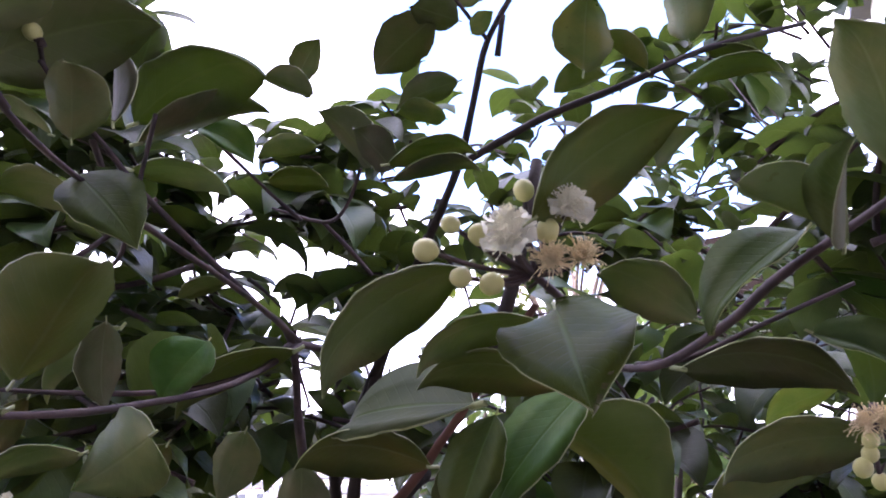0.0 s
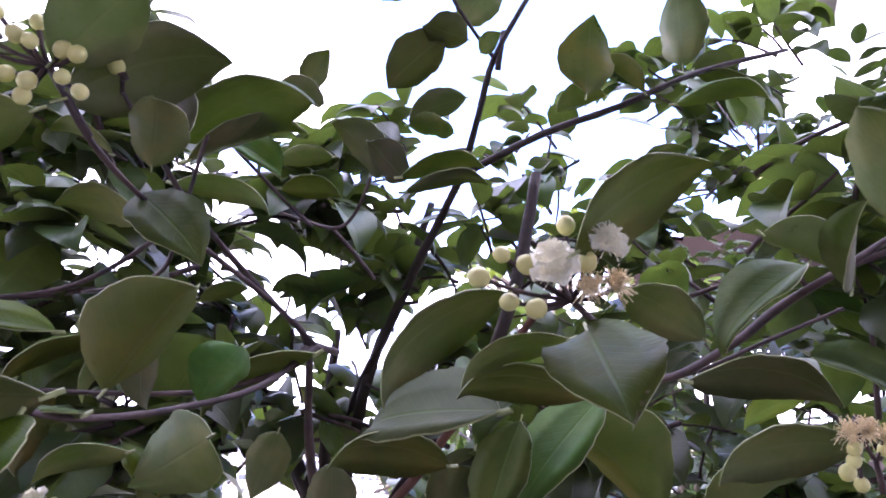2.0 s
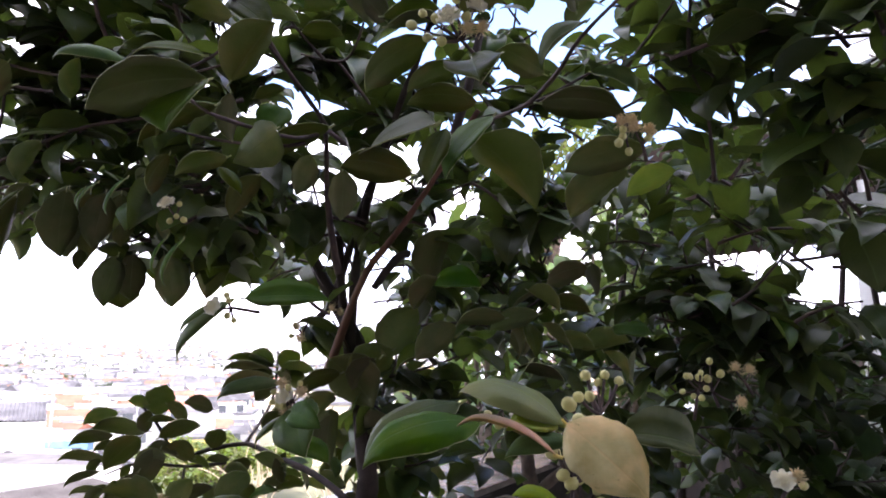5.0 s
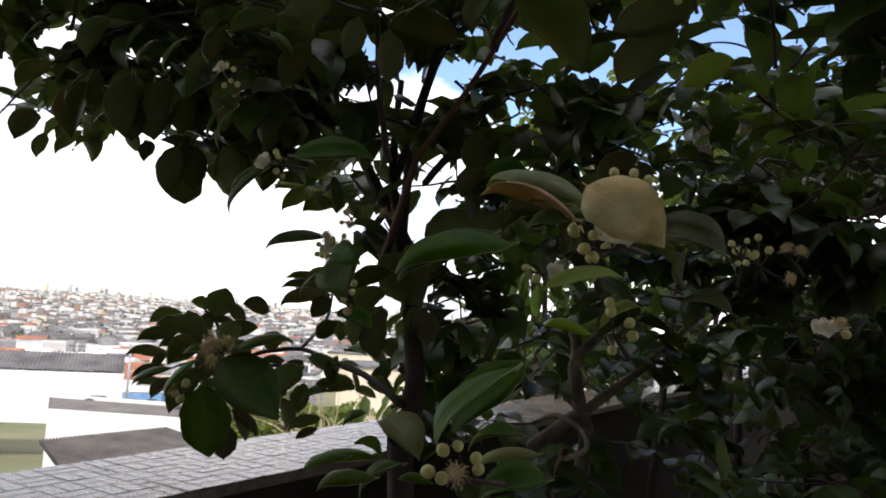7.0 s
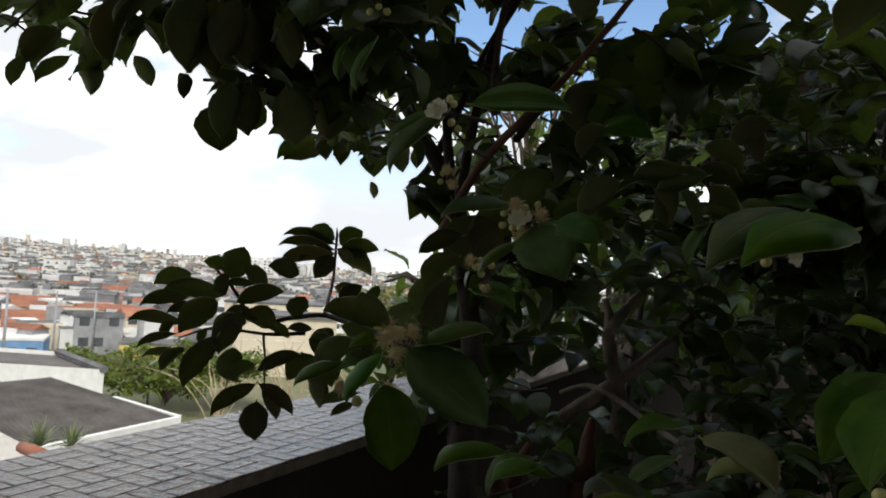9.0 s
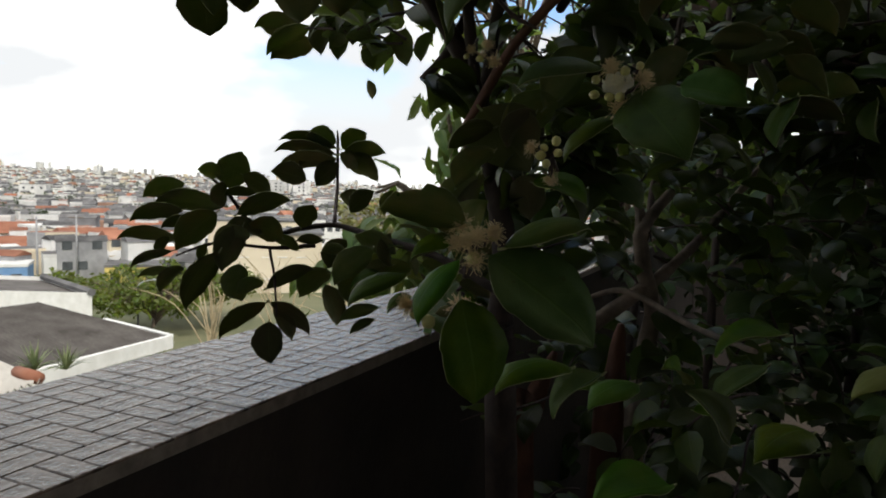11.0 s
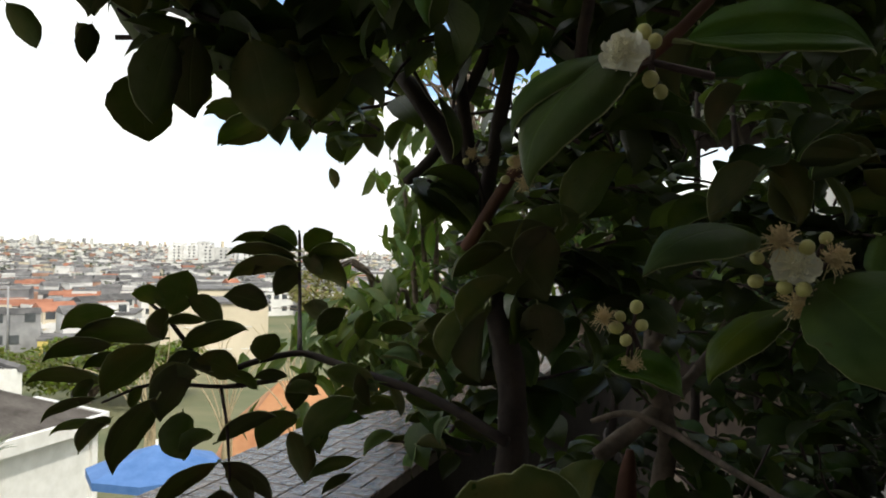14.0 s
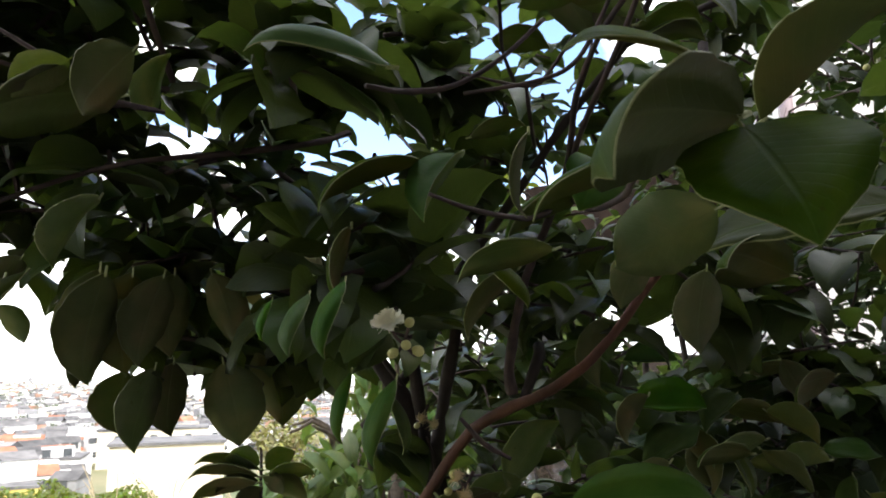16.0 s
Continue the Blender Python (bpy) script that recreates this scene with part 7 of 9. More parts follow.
leaf(-0.1036, 0.2232, 1.5999, -0.1339, 0.2262, 1.5890, -0.25, 0.49, 0.83, 0.50, 2)
leaf(-0.0979, 0.2739, 1.6022, -0.1164, 0.2808, 1.5747, -0.64, 0.52, 0.56, 0.60, 0)
leaf(0.0809, 0.3209, 1.7805, 0.0553, 0.3234, 1.7716, -0.26, 0.44, 0.86, 0.66, 3)
leaf(0.1008, 0.3200, 1.7832, 0.0740, 0.3170, 1.7976, 0.47, 0.02, 0.88, 0.55, 3)
leaf(-0.0337, 0.3333, 1.7356, -0.0623, 0.3272, 1.7627, 0.44, 0.67, 0.61, 0.60, 1)
leaf(-0.0219, 0.3146, 1.7272, -0.0414, 0.3104, 1.7460, 0.45, 0.65, 0.61, 0.80, 4)
leaf(0.0019, 0.3271, 1.7593, -0.0234, 0.3268, 1.7620, 0.10, 0.32, 0.94, 0.70, 4)
leaf(0.0080, 0.3227, 1.7775, -0.0217, 0.3264, 1.7637, -0.32, 0.48, 0.82, 0.60, 0)
leaf(-0.0239, 0.3046, 1.7258, 0.0174, 0.3124, 1.7342, -0.22, 0.14, 0.97, 0.55, 2)
leaf(-0.0217, 0.3063, 1.7189, 0.0195, 0.3142, 1.7263, -0.19, 0.09, 0.98, 0.50, 2)
leaf(-0.0561, 0.3031, 1.7339, -0.0835, 0.3050, 1.7277, -0.19, 0.33, 0.93, 0.55, 0)
leaf(-0.0817, 0.3605, 1.7966, -0.0690, 0.3548, 1.8198, -0.59, 0.65, 0.48, 0.70, 0)
leaf(-0.0689, 0.3437, 1.7799, -0.0964, 0.3421, 1.7881, 0.22, 0.51, 0.83, 0.60, 1)
leaf(-0.0919, 0.2553, 1.7209, -0.0704, 0.2585, 1.7065, 0.36, -0.87, 0.34, 0.62, 1)
leaf(-0.0865, 0.3358, 1.7280, -0.0555, 0.3360, 1.7253, 0.08, 0.42, 0.91, 0.60, 2)
leaf(0.1435, 0.3531, 1.8148, 0.1788, 0.3561, 1.8002, 0.38, 0.06, 0.92, 0.50, 2)
leaf(0.1246, 0.3394, 1.7873, 0.1773, 0.3376, 1.7916, -0.08, 0.04, 1.00, 0.50, 2)
leaf(0.1225, 0.3874, 1.7586, 0.1468, 0.3819, 1.7803, -0.39, 0.69, 0.61, 0.60, 1)
leaf(-0.1139, 0.1318, 1.6977, -0.1540, 0.1279, 1.7031, 0.09, 0.35, 0.93, 0.60, 2)
leaf(-0.0986, 0.1345, 1.6885, -0.0753, 0.1219, 1.7023, -0.11, 0.64, 0.76, 0.66, 0)
leaf(-0.0989, 0.1416, 1.6827, -0.0623, 0.1500, 1.6984, -0.44, 0.46, 0.77, 0.62, 2)
leaf(-0.1034, 0.1390, 1.6785, -0.1390, 0.1362, 1.6610, -0.43, 0.38, 0.82, 0.56, 2)
leaf(-0.1159, 0.1857, 1.7208, -0.0974, 0.1788, 1.7516, -0.65, 0.56, 0.51, 0.66, 1)
leaf(-0.1274, 0.2025, 1.7355, -0.1244, 0.1969, 1.7578, -0.59, 0.76, 0.27, 0.60, 0, "l")
leaf(-0.1557, 0.1896, 1.7103, -0.1846, 0.1834, 1.7274, 0.26, 0.67, 0.69, 0.60, 2)
leaf(-0.1949, 0.2636, 1.7990, -0.1395, 0.2649, 1.8069, -0.14, 0.13, 0.98, 0.60, 2)
leaf(-0.1561, 0.2443, 1.8029, -0.1264, 0.2498, 1.7885, 0.35, 0.35, 0.87, 0.55, 1)
leaf(-0.1853, 0.2194, 1.7722, -0.2059, 0.2137, 1.7892, 0.36, 0.67, 0.65, 0.60, 0)
leaf(-0.1812, 0.2253, 1.7509, -0.2220, 0.2272, 1.7737, 0.41, 0.62, 0.67, 0.60, 2)
leaf(-0.2377, 0.1804, 1.7111, -0.2800, 0.1841, 1.7265, 0.31, 0.66, 0.68, 0.62, 2)
leaf(-0.2285, 0.1929, 1.7054, -0.2262, 0.1849, 1.7365, -0.05, 0.97, 0.25, 0.75, 0)
leaf(-0.2264, 0.2120, 1.7116, -0.2503, 0.2123, 1.7049, -0.25, 0.37, 0.90, 0.60, 1)
leaf(-0.2330, 0.1924, 1.7057, -0.2754, 0.1895, 1.7069, 0.01, 0.32, 0.95, 0.50, 0)
leaf(-0.2036, 0.2107, 1.6867, -0.2072, 0.2028, 1.7161, 0.05, 0.96, 0.26, 0.60, 1)
leaf(-0.2451, 0.2598, 1.8018, -0.2937, 0.2545, 1.8109, 0.14, 0.32, 0.94, 0.55, 2)
leaf(-0.2392, 0.2667, 1.7766, -0.2796, 0.2616, 1.7870, 0.18, 0.41, 0.90, 0.50, 2)
leaf(-0.3130, 0.2749, 1.7279, -0.3390, 0.2737, 1.7263, -0.07, 0.21, 0.97, 0.60, 2)
leaf(-0.0927, 0.1440, 1.6142, -0.1344, 0.1206, 1.5913, -0.64, 0.43, 0.64, 0.55, 2)
leaf(-0.0958, 0.1395, 1.6095, -0.0993, 0.1184, 1.5810, -0.42, -0.68, 0.60, 0.95, 0)
leaf(-0.0963, 0.1506, 1.6288, -0.1296, 0.1510, 1.6281, 0.26, -0.60, 0.76, 0.36, 0)
leaf(-0.0831, 0.1499, 1.6159, -0.0594, 0.1321, 1.6367, -0.33, 0.40, 0.85, 0.62, 3)
leaf(-0.0942, 0.1671, 1.6107, -0.1270, 0.1783, 1.5974, -0.30, 0.24, 0.92, 0.40, 2)
leaf(-0.0690, 0.1890, 1.6057, -0.0945, 0.2020, 1.5909, 0.41, 0.85, 0.34, 0.75, 1)
leaf(-0.0933, 0.1797, 1.6720, -0.0710, 0.1714, 1.6497, 0.19, -0.84, 0.50, 0.62, 0)
leaf(-0.3098, 0.3789, 1.6091, -0.3241, 0.3900, 1.5636, -0.89, 0.29, 0.35, 0.60, 3)
leaf(-0.2627, 0.3609, 1.6100, -0.2694, 0.3735, 1.5606, -0.83, 0.51, 0.24, 0.66, 0)
leaf(-0.3716, 0.4104, 1.5914, -0.3929, 0.4154, 1.5673, -0.60, 0.48, 0.64, 0.70, 1)
leaf(-0.2538, 0.3039, 1.6308, -0.2696, 0.3100, 1.6038, -0.78, 0.33, 0.53, 0.60, 1)
leaf(-0.3260, 0.3547, 1.6172, -0.3549, 0.3584, 1.5961, -0.56, 0.22, 0.80, 0.60, 2)
leaf(-0.1571, 0.2091, 1.6492, -0.1975, 0.2075, 1.6490, -0.02, -0.66, 0.75, 0.40, 2)
leaf(-0.2434, 0.2174, 1.6472, -0.2571, 0.2195, 1.6360, -0.52, 0.45, 0.72, 0.80, 0, "l")
leaf(-0.2273, 0.2172, 1.6515, -0.2374, 0.2120, 1.6296, -0.85, 0.43, 0.30, 0.80, 0)
leaf(-0.2345, 0.2364, 1.6452, -0.2599, 0.2109, 1.6232, -0.84, 0.14, 0.53, 0.55, 2)
leaf(-0.0077, 0.3072, 1.8345, -0.0471, 0.3074, 1.8245, -0.22, 0.43, 0.88, 0.66, 1)
leaf(-0.0053, 0.3044, 1.8458, -0.0420, 0.3017, 1.8474, 0.02, 0.36, 0.93, 0.60, 0)
leaf(0.0036, 0.3128, 1.8148, 0.0304, 0.3057, 1.8485, -0.41, 0.77, 0.49, 0.66, 0)
leaf(-0.0042, 0.3145, 1.8084, -0.0328, 0.3204, 1.7792, -0.40, 0.74, 0.54, 0.66, 0)
leaf(0.0077, 0.3155, 1.8069, -0.0161, 0.3038, 1.8064, -0.22, 0.42, 0.88, 0.80, 4)
leaf(0.0143, 0.3172, 1.8005, 0.0250, 0.3149, 1.8118, -0.38, 0.77, 0.52, 0.70, 0)
leaf(0.0669, 0.3071, 1.7741, 0.0695, 0.2971, 1.8130, -0.18, 0.95, 0.26, 0.75, 4)
leaf(0.1276, 0.3333, 1.8072, 0.1200, 0.3218, 1.8498, 0.79, 0.55, 0.29, 0.70, 4)
leaf(0.1309, 0.3400, 1.8607, 0.1333, 0.3362, 1.8760, -0.13, 0.96, 0.26, 0.55, 0, "r")
leaf(0.1253, 0.3397, 1.8604, 0.1107, 0.3388, 1.8605, 0.00, 0.03, 1.00, 0.40, 0, "r")
leaf(0.0523, 0.0489, 1.4709, 0.0727, 0.0371, 1.4515, -0.16, -0.91, 0.39, 0.68, 0, "y")
leaf(0.0545, 0.0669, 1.4690, 0.0213, 0.0906, 1.4762, 0.00, -0.29, 0.96, 0.55, 2, "l")
leaf(0.0533, 0.0725, 1.4688, 0.0355, 0.0624, 1.4673, 0.23, -0.53, 0.82, 0.60, 0, "l")
leaf(0.0326, 0.1375, 1.4623, -0.0150, 0.1244, 1.4455, -0.15, -0.52, 0.84, 0.52, 2)
leaf(0.0812, 0.0931, 1.4636, 0.1119, 0.1051, 1.4544, 0.44, -0.64, 0.63, 0.60, 1)
leaf(0.0402, 0.0473, 1.4393, 0.0639, 0.0471, 1.4425, -0.13, -0.34, 0.93, 0.60, 0, "l")
leaf(0.2034, 0.3711, 1.6350, 0.1652, 0.3740, 1.6133, -0.31, 0.70, 0.64, 0.60, 0, "l")
leaf(-0.2502, 0.4288, 1.5694, -0.2570, 0.4246, 1.5260, -0.75, 0.66, -0.09, 0.60, 0)
leaf(-0.2423, 0.4400, 1.5725, -0.2420, 0.4438, 1.5327, -0.72, 0.69, 0.06, 0.75, 0)
leaf(-0.2158, 0.4408, 1.5723, -0.2056, 0.4352, 1.5269, 0.27, 0.96, -0.06, 0.75, 0)
leaf(-0.1919, 0.4501, 1.5847, -0.1831, 0.4548, 1.5362, 0.32, 0.94, 0.15, 0.75, 1)
leaf(-0.3037, 0.4689, 1.5832, -0.2976, 0.4704, 1.5685, 0.20, 0.96, 0.18, 0.75, 1)
leaf(-0.4963, 0.6131, 1.6242, -0.5069, 0.6158, 1.5942, -0.87, 0.37, 0.34, 0.60, 2)
leaf(-0.4535, 0.6132, 1.6279, -0.4846, 0.6156, 1.5990, -0.65, 0.26, 0.72, 0.50, 2)
leaf(-0.4218, 0.5643, 1.6182, -0.4119, 0.5680, 1.5814, 0.17, 0.98, 0.14, 0.60, 1)
leaf(-0.3675, 0.5454, 1.6148, -0.3516, 0.5481, 1.5891, 0.27, 0.93, 0.26, 0.60, 0)
leaf(-0.0812, 0.5059, 1.4363, -0.1036, 0.5092, 1.3989, -0.55, 0.74, 0.40, 0.70, 1)
leaf(-0.1807, 0.6891, 1.3991, -0.1570, 0.6873, 1.4202, -0.34, 0.82, 0.45, 0.75, 0)
leaf(0.0354, 0.1076, 1.4120, 0.0073, 0.0898, 1.3843, -0.62, -0.20, 0.76, 0.62, 0)
leaf(-0.0177, 0.1393, 1.3862, -0.0010, 0.1207, 1.3729, 0.04, -0.56, 0.83, 0.60, 1, "l")
leaf(-0.0517, 0.2434, 1.3490, -0.0754, 0.2338, 1.3411, -0.20, -0.28, 0.94, 0.60, 2)
leaf(-0.0323, 0.2436, 1.3493, -0.0471, 0.2324, 1.3584, 0.64, -0.27, 0.72, 0.60, 1)
leaf(-0.2894, 1.0683, 1.6465, -0.3335, 1.0729, 1.6590, 0.27, 0.64, 0.71, 0.78, 2)
leaf(-0.2453, 1.0639, 1.6356, -0.3120, 1.0678, 1.6078, -0.27, 0.62, 0.74, 0.65, 2)
leaf(-0.2812, 0.5098, 1.5695, -0.2771, 0.5069, 1.5295, -0.64, 0.76, -0.12, 1.00, 0)
leaf(-0.2636, 0.5599, 1.5896, -0.2597, 0.5576, 1.5589, -0.59, 0.79, -0.13, 1.00, 0)
leaf(-0.1277, 0.2162, 1.4144, -0.1576, 0.2154, 1.4184, 0.07, 0.85, 0.52, 0.58, 5)
leaf(-0.1191, 0.2160, 1.4025, -0.0832, 0.2069, 1.3723, 0.16, -0.86, 0.48, 0.62, 0)
leaf(-0.1287, 0.2155, 1.3874, -0.1227, 0.2179, 1.3492, 0.35, -0.93, 0.14, 0.68, 0)
leaf(-0.1304, 0.2106, 1.4017, -0.1439, 0.2066, 1.3794, -0.60, -0.42, 0.68, 0.56, 2)
leaf(-0.1314, 0.2227, 1.4057, -0.1462, 0.2245, 1.3991, -0.41, -0.40, 0.82, 0.66, 3)
leaf(-0.1476, 0.2182, 1.3956, -0.1678, 0.2154, 1.3842, -0.35, -0.42, 0.83, 0.52, 2)
leaf(-0.1141, 0.2150, 1.4059, -0.0804, 0.2207, 1.4112, -0.12, -0.31, 0.94, 0.50, 2)
leaf(-0.1257, 0.2273, 1.4108, -0.1167, 0.2366, 1.4217, -0.58, 0.79, -0.20, 0.80, 1)
leaf(-0.0618, 0.2368, 1.4631, -0.0515, 0.2090, 1.4375, -0.46, -0.69, 0.56, 0.75, 0)
leaf(-0.0586, 0.2031, 1.4618, -0.0413, 0.1902, 1.4542, -0.39, -0.80, 0.46, 0.62, 1)
leaf(-0.0651, 0.2430, 1.4561, -0.0856, 0.2451, 1.4370, -0.71, -0.24, 0.66, 0.55, 2)
leaf(-0.0727, 0.2443, 1.4739, -0.1069, 0.2386, 1.4639, -0.16, -0.53, 0.84, 0.45, 2)
leaf(-0.0800, 0.3206, 1.4296, -0.0534, 0.3164, 1.4182, 0.20, -0.66, 0.72, 0.60, 1)
leaf(-0.0490, 0.3483, 1.3286, -0.0953, 0.3241, 1.3205, -0.10, -0.12, 0.99, 0.56, 2)
leaf(-0.0312, 0.3457, 1.3258, -0.0602, 0.3387, 1.3029, -0.58, -0.17, 0.79, 0.60, 1)
leaf(0.0496, 0.3053, 1.3563, 0.0145, 0.3098, 1.3440, -0.34, -0.16, 0.93, 0.55, 1)
leaf(0.0569, 0.3337, 1.3333, 0.0251, 0.3272, 1.3127, -0.53, -0.05, 0.84, 0.60, 0)
leaf(-0.1190, 0.4581, 1.5525, -0.1139, 0.4459, 1.5177, 0.71, -0.63, 0.32, 0.40, 2)
leaf(-0.1052, 0.2483, 1.5196, -0.1323, 0.2467, 1.4848, -0.72, -0.46, 0.51, 0.56, 2)
leaf(-0.1077, 0.2543, 1.5203, -0.1347, 0.2543, 1.4989, -0.53, -0.34, 0.77, 0.50, 2)
leaf(-0.0945, 0.2416, 1.5215, -0.0454, 0.2382, 1.5197, 0.02, -0.84, 0.54, 0.40, 0)
leaf(-0.1446, 0.2781, 1.5610, -0.1527, 0.2748, 1.5308, -0.82, -0.44, 0.38, 0.42, 2)
leaf(-0.1595, 0.2904, 1.5639, -0.1627, 0.2840, 1.5383, -0.87, -0.37, 0.33, 0.40, 2)
leaf(-0.1666, 0.2414, 1.5914, -0.1727, 0.2337, 1.5669, -0.82, -0.46, 0.35, 0.46, 2)
leaf(-0.1779, 0.2301, 1.5857, -0.1831, 0.2217, 1.5670, -0.75, -0.50, 0.43, 0.46, 2)
leaf(-0.1884, 0.2372, 1.5848, -0.1904, 0.2338, 1.5719, -0.84, -0.47, 0.27, 0.40, 2)
leaf(-0.1176, 0.2531, 1.6018, -0.1026, 0.2521, 1.5835, 0.44, -0.80, 0.40, 0.40, 2)
leaf(-0.2563, 0.3811, 1.5995, -0.2747, 0.3884, 1.5622, -0.58, 0.69, 0.43, 0.60, 1)
leaf(-0.2404, 0.3768, 1.6117, -0.2503, 0.3832, 1.5688, -0.61, 0.75, 0.25, 0.60, 0)
leaf(-0.2934, 0.3561, 1.6092, -0.3134, 0.3626, 1.5831, -0.72, -0.56, 0.42, 0.50, 2)
leaf(-0.2918, 0.4513, 1.5779, -0.2946, 0.4538, 1.5593, -0.68, 0.71, 0.20, 0.60, 0)
leaf(-0.1349, 0.2758, 1.6432, -0.1736, 0.2691, 1.6185, -0.55, 0.11, 0.83, 0.45, 2)
leaf(-0.1200, 0.2717, 1.6450, -0.1371, 0.2604, 1.6151, -0.70, -0.44, 0.57, 0.60, 3)
leaf(-0.0558, 0.2877, 1.6392, -0.0995, 0.2829, 1.6106, -0.54, 0.29, 0.79, 0.50, 2)
leaf(-0.2391, 0.3087, 1.6629, -0.2311, 0.3019, 1.6901, -0.72, 0.59, 0.36, 0.50, 1)
leaf(-0.1604, 0.2873, 1.6187, -0.1637, 0.2727, 1.5877, -0.96, 0.29, -0.03, 0.50, 2)
leaf(-0.1095, 0.2973, 1.6615, -0.0865, 0.2908, 1.6657, -0.06, 0.38, 0.92, 0.50, 2)
leaf(-0.0603, 0.2423, 1.6071, -0.0694, 0.2488, 1.5838, 0.02, 0.97, 0.26, 0.60, 0)
leaf(-0.0406, 0.2396, 1.5972, -0.0419, 0.2452, 1.5679, 0.11, 0.98, 0.18, 0.60, 0)
leaf(-0.0694, 0.5026, 1.4718, -0.1057, 0.4838, 1.4528, -0.59, 0.50, 0.64, 0.60, 2)
leaf(-0.0723, 0.4842, 1.4533, -0.0995, 0.4867, 1.4248, -0.46, 0.73, 0.50, 0.70, 1)
leaf(-0.0384, 0.5018, 1.4843, -0.0591, 0.5043, 1.4554, -0.51, 0.74, 0.43, 0.75, 1)
leaf(-0.0319, 0.5029, 1.4876, 0.0065, 0.4965, 1.5315, -0.42, 0.77, 0.48, 0.80, 0)
leaf(-0.0801, 0.5027, 1.4848, -0.0396, 0.5105, 1.4395, 0.26, 0.89, 0.38, 0.90, 0)
leaf(-0.0217, 0.5021, 1.4935, -0.0631, 0.5062, 1.4640, -0.31, 0.78, 0.55, 0.80, 0)
leaf(-0.0773, 0.5102, 1.4382, -0.0794, 0.5184, 1.3862, -0.63, 0.76, 0.15, 0.62, 1)
leaf(-0.0870, 0.5636, 1.4075, -0.1104, 0.5603, 1.4221, 0.23, 0.81, 0.54, 0.80, 1)
leaf(-0.0911, 0.5414, 1.4234, -0.0839, 0.5443, 1.4014, 0.33, 0.92, 0.23, 0.90, 0)
leaf(-0.0422, 0.5232, 1.4376, -0.0341, 0.5277, 1.4017, 0.41, 0.89, 0.20, 0.80, 0)
leaf(-0.1393, 0.6592, 1.4218, -0.1469, 0.6613, 1.3971, -0.59, 0.77, 0.25, 0.70, 0)
leaf(-0.2173, 0.6124, 1.4293, -0.2481, 0.6094, 1.4357, 0.05, 0.79, 0.61, 0.80, 0)
leaf(0.0255, 0.4498, 1.5980, 0.0118, 0.4339, 1.5504, -0.66, 0.75, -0.06, 0.70, 1)
leaf(-0.2689, 0.3776, 1.6143, -0.2720, 0.3878, 1.5622, -0.62, 0.76, 0.19, 0.60, 0)
leaf(-0.2559, 0.3850, 1.6132, -0.2574, 0.3941, 1.5648, -0.59, 0.79, 0.17, 0.60, 1)
leaf(-0.2389, 0.4011, 1.6162, -0.2394, 0.4088, 1.5740, -0.58, 0.80, 0.15, 0.60, 0)
leaf(-0.3054, 0.3857, 1.6202, -0.3225, 0.3948, 1.5935, -0.54, 0.62, 0.56, 0.60, 1)
leaf(-0.2220, 0.4172, 1.6193, -0.2094, 0.4210, 1.5804, 0.45, 0.86, 0.23, 0.60, 0)
leaf(-0.1587, 0.5375, 1.3760, -0.1882, 0.5383, 1.3459, -0.42, 0.80, 0.43, 0.70, 0)
leaf(-0.3281, 0.6377, 1.4235, -0.3632, 0.6319, 1.4099, -0.35, 0.69, 0.63, 0.66, 2)
leaf(-0.2931, 0.6341, 1.4036, -0.3553, 0.6310, 1.4033, -0.04, 0.75, 0.66, 0.45, 2)
leaf(-0.3265, 0.6266, 1.4001, -0.3718, 0.6217, 1.3884, -0.25, 0.64, 0.73, 0.50, 2)
leaf(-0.3148, 0.6253, 1.3916, -0.3444, 0.6193, 1.3830, -0.33, 0.64, 0.70, 0.55, 2)
leaf(-0.3299, 0.6258, 1.3734, -0.3828, 0.6219, 1.3728, -0.05, 0.62, 0.78, 0.45, 2)
leaf(-0.2973, 0.6242, 1.3981, -0.3310, 0.6174, 1.3641, -0.54, 0.74, 0.40, 0.70, 0)
leaf(-0.3337, 0.6156, 1.3641, -0.3675, 0.6096, 1.3483, -0.43, 0.54, 0.73, 0.42, 2)
leaf(-0.3264, 0.6143, 1.3458, -0.3618, 0.6088, 1.3398, -0.22, 0.60, 0.77, 0.42, 2)
leaf(-0.3234, 0.6142, 1.3497, -0.3422, 0.6068, 1.3272, -0.67, 0.66, 0.34, 0.55, 1)
leaf(-0.2923, 0.6123, 1.3644, -0.3193, 0.6044, 1.3127, -0.70, 0.67, 0.27, 0.52, 2)
leaf(-0.3392, 0.6266, 1.3750, -0.3457, 0.6184, 1.3589, -0.83, 0.55, 0.06, 0.70, 1)
leaf(-0.2946, 0.6353, 1.4321, -0.3150, 0.6291, 1.4360, -0.12, 0.79, 0.60, 0.85, 0)
leaf(-0.2892, 0.6445, 1.4193, -0.2775, 0.6369, 1.4535, -0.56, 0.75, 0.36, 0.95, 0)
leaf(-0.2777, 0.6440, 1.4323, -0.2517, 0.6332, 1.4126, 0.55, 0.78, 0.30, 0.70, 2)
leaf(-0.2932, 0.6350, 1.4255, -0.2925, 0.6260, 1.4026, -0.72, 0.64, -0.27, 0.75, 1)
leaf(-0.2637, 0.6323, 1.4163, -0.2921, 0.6264, 1.4135, -0.20, 0.62, 0.76, 0.50, 2)
leaf(-0.2807, 0.6328, 1.3966, -0.2312, 0.6214, 1.4095, -0.07, 0.59, 0.81, 0.55, 2)
